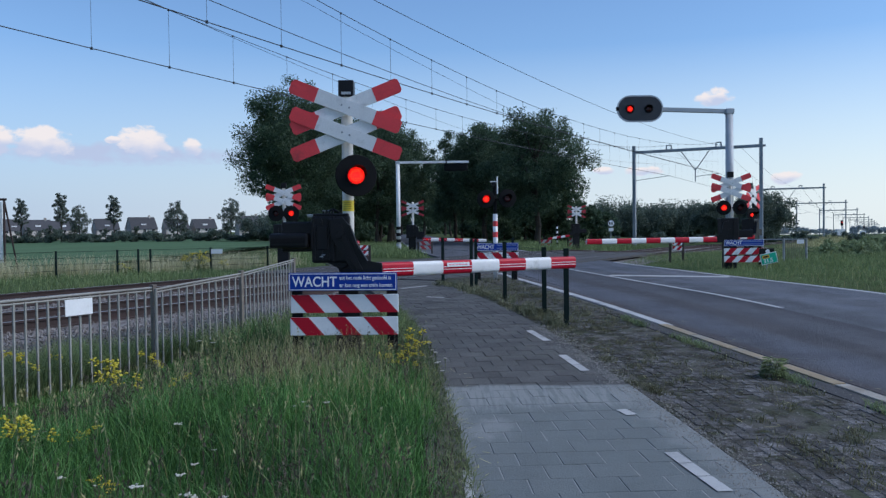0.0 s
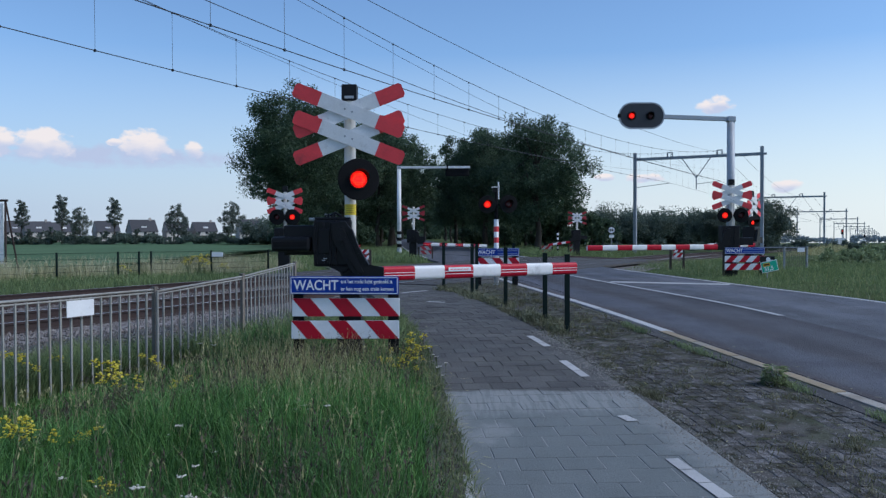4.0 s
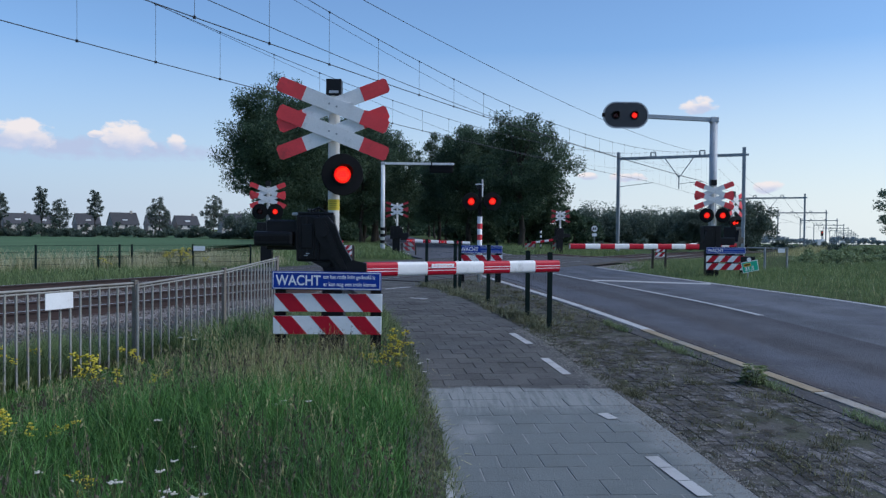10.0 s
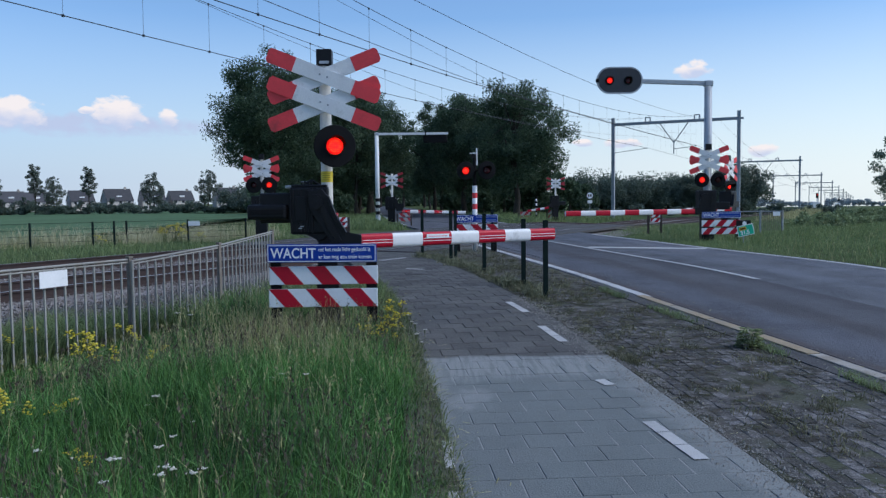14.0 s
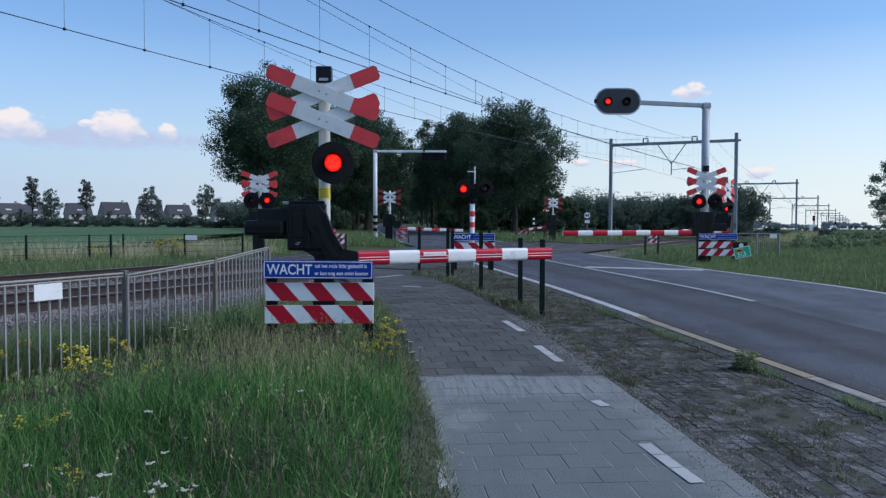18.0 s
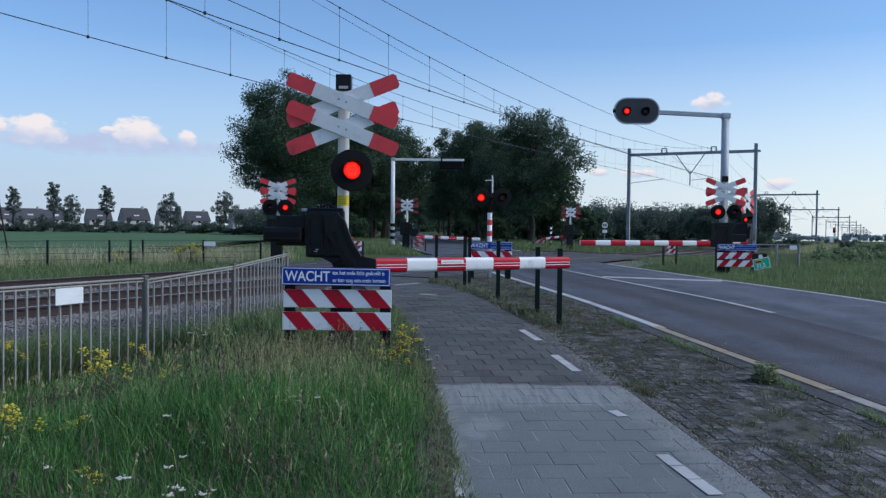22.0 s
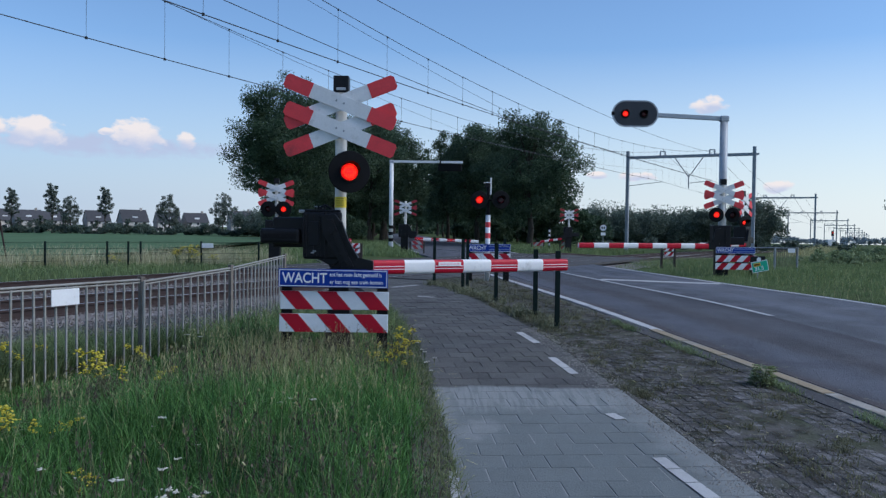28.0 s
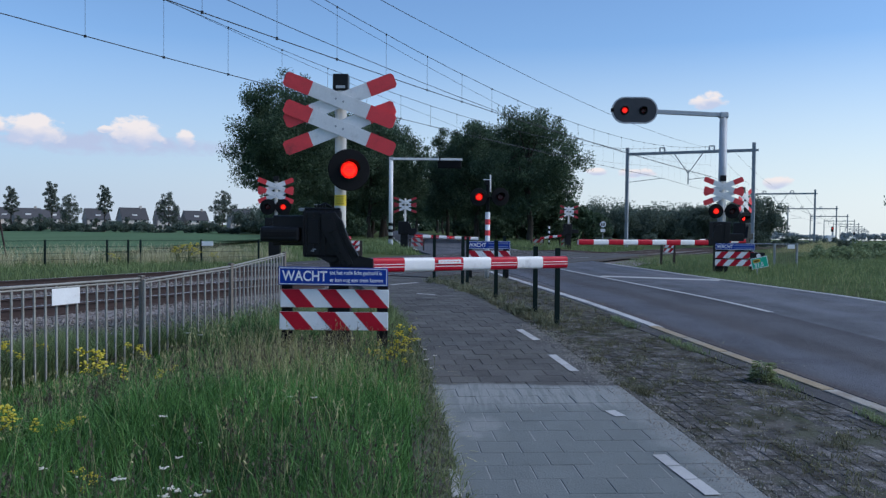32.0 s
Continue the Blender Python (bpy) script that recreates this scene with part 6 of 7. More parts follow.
for px, s in ((-0.458, 1.05), (-0.42, 0.8), (-0.382, 0.9), (-0.337, 0.85), (-0.271, 1.0), (-0.515, 0.9), (-0.55, 1.0)):
    c = copy_thing(shrub, pose(px * 262, 262, -1.6, 0, 0, px * 700))
    c.scale = (s, s, s)


def house(m, w, dpt, eave, ridge, label):
    t = thing("house", label, "house", m, "houses behind the field")
    part("wall", box(-w / 2, w / 2, -dpt / 2, dpt / 2, 0, eave), BRICKW, t)
    part("front", box(-w / 2 + 0.3, w / 2 - 0.3, -dpt / 2 - 0.04, -dpt / 2 + 0.02, 0.0, eave - 0.3), FRONT_LIT, t, "pale front wall with its sunlit tone in the colour")
    bm = bmesh.new()
    e = 0.4
    prof = [(-dpt / 2 - e, eave - 0.2), (0, ridge), (dpt / 2 + e, eave - 0.2), (dpt / 2 + e, eave - 0.45), (0, ridge - 0.3), (-dpt / 2 - e, eave - 0.45)]
    a = [bm.verts.new((-w / 2 - 0.2, y, z)) for y, z in prof]
    b = [bm.verts.new((w / 2 + 0.2, y, z)) for y, z in prof]
    for i in range(6):
        bm.faces.new((a[i], a[(i + 1) % 6], b[(i + 1) % 6], b[i]))
    bm.faces.new(a)
    bm.faces.new(b[::-1])
    rf_ = part("roof", bm, ROOF, t)
    for s in (-1, 1):
        g = bmesh.new()
        v = [g.verts.new((s * (w / 2 - 0.05), y, z)) for y, z in ((-dpt / 2, eave), (dpt / 2, eave), (0, ridge - 0.3))]
        g.faces.new(v)
        part("gable", g, BRICKW, t)
    part("chimney", box(w * 0.28, w * 0.28 + 0.9, -0.45, 0.45, ridge - 1.2, ridge + 0.9), BRICKW, rf_)
    for k in range(3):
        x = -w / 2 + w * (k + 0.5) / 3
        for z0_ in (0.9, 3.4):
            if z0_ + 1.3 < eave + 0.1:
                win = part("window", box(x - 0.75, x + 0.75, -dpt / 2 - 0.08, -dpt / 2 + 0.05, z0_, z0_ + 1.4), WHITE, t)
                part("pane", box(x - 0.65, x + 0.65, -dpt / 2 - 0.12, -dpt / 2 - 0.083, z0_ + 0.1, z0_ + 1.3), GLASSD, win)
    part("dormer", box(-1.2, 1.2, -dpt * 0.36, -dpt * 0.1, eave + 0.9, eave + 2.2), WHITE, rf_)
    return t


HOUSES = [(-0.565, 12, -10), (-0.535, 12, -16), (-0.505, 12, 5), (-0.475, 12, 8), (-0.42, 11, 10), (-0.376, 12, -16), (-0.334, 11, -14), (-0.300, 11, -16), (-0.244, 11, -20), (-0.21, 11, -14), (-0.175, 11, -16), (-0.62, 14, -14), (-0.68, 14, -20)]
for i, (px, w, yaw) in enumerate(HOUSES):
    D = 400 + 12 * math.sin(i * 2.1)
    house(pose(px * D, D, -1.6, 0, 0, math.degrees(math.atan(-px)) + 16 + 4 * math.sin(yaw)), w, 10.0, 5.0, 10.0 + 0.6 * math.sin(i * 1.7), "brick house with dark tiled pitched roof and chimney")


# ---- grass ----
def blades(name, label, x, y, z, hgt, wid, lean, material, parent=None, kind="stuff"):
    """Curved grass blades: each of two quads, narrowing to the tip."""
    k = len(x)
    a = rng.random(k) * 2 * math.pi
    ca, sa = np.cos(a), np.sin(a)
    b = rng.random(k) * 2 * math.pi
    lx, ly = np.cos(b) * lean * hgt, np.sin(b) * lean * hgt
    base = np.stack([x, y, z], 1)
    side = np.stack([ca * wid / 2, sa * wid / 2, np.zeros(k)], 1)
    mid = base + np.stack([lx * 0.3, ly * 0.3, hgt * 0.6], 1)
    tip = base + np.stack([lx, ly, hgt * (1 - 0.25 * lean)], 1)
    q1 = np.stack([base - side, base + side, mid + side * 0.75, mid - side * 0.75], 1)
    q2 = np.stack([mid - side * 0.75, mid + side * 0.75, tip + side * 0.12, tip - side * 0.12], 1)
    ob = quads(name, np.stack([q1, q2], 1).reshape(-1, 4, 3), material, parent)
    if parent is None:
        tagged(ob, label, "grass", kind=kind)
    return ob


def path_left(y):
    return np.interp(y, [p[0] for p in PATH_R], [p[1] for p in PATH_R]) - 1.98


def grow(count, x0, x1, y0, y1, ok, power=1.0):
    x = x0 + (x1 - x0) * rng.random(count)
    y = y0 + (y1 - y0) * rng.random(count) ** power
    keep = ok(x, y)
    return x[keep], y[keep]


def patchy(x, y, s=0.7, seed=0.0):
    """Slow variation over the ground, 0 to 1."""
    return 0.5 + 0.25 * (np.sin(x * s * 2.1 + seed) * np.cos(y * s * 1.7 + 1.3 * seed) + np.sin(x * s * 0.9 - y * s * 1.3 + 2 * seed))


def by_fence(x, y):
    """The grass stays shorter along the bar fence."""
    s = (x + 7.15) * 0.907 - (y - 1.5) * 0.421
    return np.where((y < 10.5) & (x < -2.6), np.clip(0.22 + np.maximum(s - 0.15, 0) / 2.9, 0.22, 1), 1)


# tall grass on the near side, between fence and path
def near_ok(x, y):
    return (x < path_left(y) + 0.02 - 0.12 * rng.random(len(x))) & (x > -0.62 * y - 1.2)


x, y = grow(170000, -7.5, 0.2, 2.6, 10.5, near_ok, 0.9)
edge = np.clip((path_left(y) - x) / 0.5 + 0.5 * rng.random(len(x)), 0.45, 1)
h = (0.14 + 0.34 * rng.random(len(x)) ** 1.3) * (0.62 + 0.62 * patchy(x, y, 1.1)) * edge * by_fence(x, y)
blades("tall_grass", "tall lush green meadow grass beside the cycle path", x, y, gz(y) - 0.08, h, 0.0045 + 0.0065 * rng.random(len(x)) ** 1.5, 0.12 + 0.85 * rng.random(len(x)) ** 1.4, BLADE)
x, y = grow(1300, -6, 0.1, 2.8, 10.2, near_ok, 0.45)
edge = np.clip((path_left(y) - x) / 0.6, 0.4, 1)
blades("dry_grass", "pale dry seed stalks among the green grass", x, y, gz(y) - 0.05, (0.36 + 0.30 * rng.random(len(x))) * edge * by_fence(x, y), np.full(len(x), 0.0045), 0.15 + 0.35 * rng.random(len(x)), STRAW)
x, y = grow(22000, -7, 0.3, 10.0, 17.0, lambda x, y: (x < path_left(y) - 0.05) & (x * RC - y * RS > -8.3), 1.0)
keep = x > -3.9
x, y = x[keep], y[keep]
blades("tall_grass", "tall green grass along the bar fence", x, y, gz(y) - 0.08, 0.20 + 0.26 * rng.random(len(x)), 0.008 + 0.006 * rng.random(len(x)), 0.3 + 0.5 * rng.random(len(x)), BLADE2)
y = 3.0 + 11.5 * rng.random(9000)
x = path_left(y) + np.clip(rng.normal(size=9000) * 0.075, -0.3, 0.10) + 0.005
blades("edge_grass", "short grass spilling over the edge of the path", x, y, gz(y) - 0.05, 0.03 + 0.17 * rng.random(9000) ** 1.5, 0.005 + 0.004 * rng.random(9000), 0.5 + 0.6 * rng.random(9000), EDGEGRASS)
x, y = grow(2300, -2.2, 0.0, 7.2, 9.6, near_ok)
blades("dry_grass", "straw-coloured seed stalks in front of the boards", x, y, gz(y) - 0.03, (0.30 + 0.22 * rng.random(len(x))) * np.clip((path_left(y) - x) / 0.5, 0.4, 1), np.full(len(x), 0.0045), 0.15 + 0.4 * rng.random(len(x)), STRAW)


def seed_stalks(name, label, x, y, z, hgt, material):
    """Thin stalks that end in loose nodding seed heads."""
    k = len(x)
    b = rng.random(k) * 2 * math.pi
    ln = (0.08 + 0.25 * rng.random(k)) * hgt
    base = np.stack([x, y, z], 1)
    tip = base + np.stack([np.cos(b) * ln, np.sin(b) * ln, hgt], 1)
    side = np.stack([np.full(k, 0.0014), np.full(k, 0.0006), np.zeros(k)], 1)
    q = [np.stack([base - side, base + side, tip + side * 0.6, tip - side * 0.6], 1)]
    for i in range(7):
        c = base + (tip - base) * (0.74 + 0.04 * i) + rng.normal(size=(k, 3)) * 0.010
        a = rng.normal(size=(k, 3)) * 0.006 + np.array([0, 0, 0.013])
        s = rng.normal(size=(k, 3)) * np.array([0.0035, 0.0035, 0.001])
        q.append(np.stack([c - a, c + s, c + a, c - s], 1))
    return tagged(quads(name, np.concatenate(q), material), label, "grass", kind="stuff")


x, y = grow(4200, -6.5, 0.0, 2.8, 10.0, lambda x, y: near_ok(x, y) & (patchy(x, y, 1.3, 5) + 0.25 * rng.random(len(x)) > 0.66), 0.9)
seed_stalks("seed_grass", "brownish purple seed heads above the green grass", x, y, gz(y) - 0.03, (0.32 + 0.22 * rng.random(len(x))) * by_fence(x, y), SEED)
x, y = grow(650, -6.0, 0.0, 2.8, 10.0, near_ok, 0.45)
seed_stalks("seed_grass", "straw-yellow seed heads above the green grass", x, y, gz(y) - 0.03, (0.34 + 0.22 * rng.random(len(x))) * np.clip((path_left(y) - x) / 0.5, 0.4, 1) * by_fence(x, y), STRAW)
x, y = grow(60000, -7.5, 0.2, -5.5, 2.7, lambda x, y: x < path_left(y) - 0.1 * rng.random(len(x)), 1.0)
keep = (x * x + y * y) > 0.8
x, y = x[keep], y[keep]
blades("tall_grass", "tall green grass beside the cycle path", x, y, gz(y) - 0.08, 0.16 + 0.26 * rng.random(len(x)), 0.006 + 0.006 * rng.random(len(x)), 0.2 + 0.5 * rng.random(len(x)), BLADE)
# rank grass on the shoulder between the bar fence and the ballast
k = 40000
y = 2.0 + 8.5 * rng.random(k)
x = np.interp(y, [1.5, 9.47, 11.6], [-7.15, -3.45, -2.96]) - 0.05 - 1.5 * rng.random(k) ** 1.2
keep = patchy(x, y, 1.9, 3) + 0.35 * rng.random(k) > 0.42
x, y = x[keep], y[keep]
blades("shoulder_grass", "grey-green rank grass behind the bar fence", x, y, np.full(len(x), -0.05), 0.20 + 0.30 * rng.random(len(x)), 0.006 + 0.006 * rng.random(len(x)), 0.2 + 0.6 * rng.random(len(x)), BLADE2)
# beyond the tracks on the field side
x, y = grow(90000, -32, 1, 17, 52, lambda x, y: (x * RC - y * RS < -18.0) & (x * RC - y * RS > -27) & (x < np.interp(y, [20, 30, 45, 52], [-4, -4.6, -3.2, -4])), 1.0)
h = (0.14 + 0.22 * rng.random(len(x))) * (0.7 + 0.6 * patchy(x, y, 0.4, 2))
blades("meadow_grass", "rough green grass beyond the railway", x, y, np.full(len(x), 0.17), h, 0.012 + 0.010 * rng.random(len(x)), 0.3 + 0.4 * rng.random(len(x)), BLADE2)
def reed_ok(x, y):
    f = np.interp(y, [8, 13.5, 18, 22.2, 25.8, 28.8, 30, 33], [-24, -20.8, -18.2, -15.4, -12.45, -8.4, -6.65, -3.5])
    return (x < f + 0.35) & (x > f - 4.0) & (patchy(x, y, 0.9, 1) + 0.3 * rng.random(len(x)) > 0.56)


x, y = grow(170000, -28, -4.5, 9, 32, reed_ok, 1.0)
blades("reed_grass", "tall pale straw-coloured grass along the field fence", x, y, np.full(len(x), 0.2), 0.30 + 0.55 * rng.random(len(x)) ** 1.4, 0.009 + 0.009 * rng.random(len(x)), 0.15 + 0.3 * rng.random(len(x)), REED)
x, y = grow(26000, 26, 62, 58, 122, lambda x, y: (x * RC - y * RS > -8.2) & (x * RC - y * RS < -5.2), 1.0)
blades("reed_grass", "tall pale straw-coloured grass along the railway", x, y, 0.0 - dip(x, y), 0.3 + 0.4 * rng.random(len(x)), 0.02 + 0.02 * rng.random(len(x)), 0.15 + 0.3 * rng.random(len(x)), STRAW)
# right of the road
def right_ok(x, y):
    return (x > np.interp(y, [p[0] for p in ROAD_R], [p[1] for p in ROAD_R]) + 0.45) & (x * RC - y * RS > -9.3) & (x < 0.62 * y + 3)


x, y = grow(170000, 6, 42, 12, 62, right_ok, 1.2)
blades("verge_grass", "tall green verge grass right up to the road edge", x, y, gz(y) - 0.06 - dip(x, y), (0.08 + 0.16 * rng.random(len(x))) * (0.6 + 0.8 * patchy(x, y, 0.5, 4)) * np.clip((x - np.interp(y, [p[0] for p in ROAD_R], [p[1] for p in ROAD_R])) / 2.5, 0.45, 1.2), 0.009 + 0.008 * rng.random(len(x)), 0.3 + 0.7 * rng.random(len(x)), BLADE2)
x, y = grow(5500, 8, 40, 14, 60, right_ok, 1.0)
blades("dry_grass", "pale dry stalks in the verge grass", x, y, gz(y) - 0.05 - dip(x, y), 0.14 + 0.22 * rng.random(len(x)), 0.006 + 0.005 * rng.random(len(x)), 0.2 + 0.5 * rng.random(len(x)), STRAW)
# far verges around the crossing and along the avenue
x, y = grow(40000, -9, 18, 40, 75, lambda x, y: (x * RC - y * RS < -18.3) & ((x < np.interp(y, [p[0] for p in ROAD_L], [p[1] for p in ROAD_L]) - 0.4) | (x > np.interp(y, [p[0] for p in ROAD_R], [p[1] for p in ROAD_R]) + 0.4)), 1.0)
blades("verge_grass", "green verge grass beyond the crossing", x, y, 0.2 - dip(x, y), 0.22 + 0.3 * rng.random(len(x)), 0.03 + 0.02 * rng.random(len(x)), 0.3 + 0.4 * rng.random(len(x)), BLADE2)
# tufts in the verge and along the path's edges
x, y = grow(30000, -1, 5, 3.0, 22, lambda x, y: (x > path_left(y) + 2.0) & (x < np.interp(y, [p[0] for p in ROAD_L], [p[1] for p in ROAD_L]) - 0.15) & ((patchy(x, y, 3.1, 3) > 0.60 - 0.018 * np.clip(y - 8, 0, 12)) | (np.abs(x - path_left(y) - 2.04) < 0.10)), 1.0)
blades("moss_tufts", "short grass tufts between the verge pavers", x, y, gz(y) - 0.03, 0.025 + 0.06 * rng.random(len(x)) ** 2 + 0.10 * (y > 11.5) * rng.random(len(x)), 0.007 + 0.004 * rng.random(len(x)), 0.5 + 0.6 * rng.random(len(x)), TUFT)


cl = []
for i in range(24):
    cy = 7.0 + 8.0 * rng.random()
    cx = float(path_left(cy)) + 2.02 + abs(rng.normal()) * 0.16
    k = int(40 + 90 * rng.random())
    cl.append((cx + rng.normal(size=k) * 0.05, cy + rng.normal(size=k) * 0.09))
for i in range(70):
    cy = 5.0 + 14 * rng.random()
    cx = float(path_left(cy)) + 2.2 + (along(ROAD_L, cy) - along(PATH_R, cy) - 0.5) * rng.random()
    k = int(20 + 60 * rng.random())
    cl.append((cx + rng.normal(size=k) * 0.05, cy + rng.normal(size=k) * 0.07))
x, y = np.concatenate([c[0] for c in cl]), np.concatenate([c[1] for c in cl])
blades("grass_tufts", "small grass tufts along the edge of the path", x, y, gz(y) - 0.02, 0.03 + 0.07 * rng.random(len(x)), 0.006 + 0.004 * rng.random(len(x)), 0.5 + 0.6 * rng.random(len(x)), TUFT)


cl = []
for i in range(60):
    f = rng.random()
    cy = 12.0 + 8.2 * f
    cx = float(np.interp(cy, [12.11, 13.2, 15.6, 18.3, 19.9], [1.75, 1.55, 1.08, 0.52, -0.13])) - 0.12 + rng.normal() * 0.10
    k = int(12 + 80 * rng.random() ** 2)
    cl.append((cx + rng.normal(size=k) * (0.04 + 0.06 * rng.random()), cy + rng.normal(size=k) * 0.10))
x, y = np.concatenate([c[0] for c in cl]), np.concatenate([c[1] for c in cl])
blades("fence_tufts", "pale green tufts and weeds along the mesh fence", x, y, gz(y) - 0.02, 0.04 + 0.17 * rng.random(len(x)) ** 2, 0.012 + 0.014 * rng.random(len(x)), 0.5 + 0.8 * rng.random(len(x)), FENCEWEED)
k = 2600
y = 5.5 + 7.5 * rng.random(k)
x = np.interp(y, [p[0] for p in ROAD_L], [p[1] for p in ROAD_L]) - 0.30 + rng.normal(size=k) * 0.035
keep = patchy(x, y, 2.3, 7) + 0.2 * rng.random(k) > 0.62
x, y = x[keep], y[keep]
blades("gutter_tufts", "green grass tufts along the tarred strip", x, y, gz(y) - 0.01, 0.04 + 0.09 * rng.random(len(x)), 0.006 + 0.005 * rng.random(len(x)), 0.5 + 0.6 * rng.random(len(x)), SHRUB)


def litter():
    """Dry bits of stalk lying on the path's edges and the verge."""
    k = 420
    y = 4.0 + 12.0 * rng.random(k)
    x = np.where(rng.random(k) < 0.45, path_left(y) + 0.02 + np.abs(rng.normal(size=k)) * 0.14, path_left(y) + 2.0 + 2.3 * rng.random(k))
    a = rng.random(k) * 6.28
    l, w = 0.015 + 0.05 * rng.random(k) ** 2, 0.002 + 0.002 * rng.random(k)
    c = np.stack([x, y, gz(y) + 0.010], 1)
    d = np.stack([np.cos(a) * l, np.sin(a) * l, 0.004 * rng.random(k)], 1)
    s = np.stack([-np.sin(a) * w, np.cos(a) * w, np.zeros(k)], 1)
    return tagged(quads("litter", np.stack([c - d - s, c + d - s, c + d + s, c - d + s], 1), STRAW), "dry bits of stalk lying on path and verge", "litter", kind="stuff")


litter()


# ---- flowers and weeds ----
def yarrow(m, h=0.5):
    t = thing("yarrow", "white flowering yarrow on a thin stalk in the grass", "wildflower", m, "white flowers in the grass")
    part("stem", tube((0, 0, 0), (0.01, 0, h), 0.004, 0.003, 5), WEED, t)
    cs = [(rng.normal() * 0.020, rng.normal() * 0.020, h + rng.normal() * 0.003) for _ in range(18)]
    bm = bmesh.new()
    for c in cs:
        lathe([(0.0, 0.006), (0.007, 0.005), (0.009, 0.002), (0.004, -0.003)], 7, bm, pose(c[0], c[1], c[2], rng.normal() * 10, rng.normal() * 10))
    tagged(part("flower_head", bm, PETAL_W, t, "flat white flower head"), kind="stuff")
    bm = bmesh.new()
    for c in cs[::2]:
        tube((0.008, 0, h - 0.10), c, 0.002, 0.002, 4, bm)
    tagged(part("branching_stem", bm, WEED, t), kind="stuff")
    return t


def ragwort(m, h=0.6, heads=26, spread=0.13):
    t = thing("ragwort", "yellow flowering ragwort with leafy stalks", "wildflower", m, "yellow flowers in the grass")
    bm = bmesh.new()
    tops = []
    for i in range(7):
        a = rng.random() * 6.28
        b = (math.cos(a) * spread * rng.random(), math.sin(a) * spread * rng.random(), h * (0.62 + 0.38 * rng.random()))
        tube((0, 0, 0), (b[0] * 0.3, b[1] * 0.3, h * 0.5), 0.006, 0.004, 5, bm, caps=False)
        tube((b[0] * 0.3, b[1] * 0.3, h * 0.5), b, 0.004, 0.002, 5, bm, caps=False)
        tops.append(b)
    tagged(part("stem", bm, WEED, t), kind="stuff")
    bm = bmesh.new()
    for i in range(heads):
        b = tops[i % 7]
        lathe([(0.0, 0.008), (0.007, 0.007), (0.014, 0.002), (0.005, -0.004)], 7, bm, pose(b[0] + rng.normal() * 0.028, b[1] + rng.normal() * 0.028, b[2] + rng.normal() * 0.016, rng.normal() * 20, rng.normal() * 20))
    tagged(part("flower_head", bm, PETAL_Y, t, "clustered yellow flowers"), kind="stuff")
    v = []
    for i in range(40):
        z = h * (0.15 + 0.6 * rng.random())
        a = rng.random() * 6.28
        c, s = math.cos(a), math.sin(a)
        l = 0.05 + 0.05 * rng.random()
        v.append([(0, 0, z), (c * l - s * 0.01, s * l + c * 0.01, z + 0.015), (c * l * 1.6, s * l * 1.6, z), (c * l + s * 0.01, s * l - c * 0.01, z + 0.015)])
    quads("leaves", np.array(v), WEED, t)
    return t


ya = yarrow(pose(-1.68, 4.26, -0.04), 0.34)
for x, y, s in ((-2.31, 4.76, 0.8), (-1.96, 5.80, 1.0), (-1.63, 5.53, 0.6), (-1.60, 5.00, 0.8), (-1.57, 4.64, 0.95), (-1.71, 4.19, 0.8), (-1.40, 4.24, 1.0), (-1.38, 4.29, 0.9), (-1.40, 4.16, 0.95), (-1.24, 4.18, 0.95), (-1.24, 4.38, 0.8), (-2.16, 4.88, 0.5), (-2.09, 5.99, 0.6), (-2.99, 9.70, 0.9), (-2.79, 9.57, 0.9), (-1.29, 6.68, 0.7), (-1.22, 6.70, 0.8), (-1.17, 6.68, 0.7), (-1.00, 6.55, 0.9), (-1.59, 3.88, 0.8), (-2.11, 3.97, 0.8), (-1.26, 3.74, 0.9),
                (-0.16, 9.1, 0.7), (-0.12, 8.7, 0.6), (-0.26, 9.7, 0.7), (-0.08, 8.3, 0.55), (-0.20, 9.4, 0.6), (-0.05, 8.9, 0.6), (-0.14, 8.5, 0.7)):
    s *= 0.85
    c = copy_thing(ya, pose(x, y, float(gz(y)) - 0.03, 0, 0, x * 200))
    c.scale = (s, s, s)
ra = ragwort(pose(-0.50, 8.95, 0.02), 0.50, 72, 0.24)
for x, y, s in ((-4.23, 8.02, 0.9), (-2.90, 5.58, 0.85), (-2.84, 5.44, 0.8), (-2.99, 7.32, 1.0), (-2.88, 7.05, 0.9), (-2.63, 5.79, 0.55), (-3.09, 8.44, 0.7), (-2.55, 7.53, 0.6), (-2.04, 4.71, 0.45), (-4.16, 8.71, 0.6), (-0.35, 8.5, 0.85), (-0.58, 8.3, 0.7), (-0.42, 8.15, 0.75), (-8.6, 26.8, 1.4), (-8.35, 27.1, 1.5), (-10.2, 25.7, 0.9), (-8.1, 27.0, 1.2), (-7.6, 27.6, 0.9)):
    c = copy_thing(ra, pose(x, y, float(gz(y)) - 0.03 if y < 20 else 0.22, 0, 0, x * 300))
    c.scale = (s, s, s)


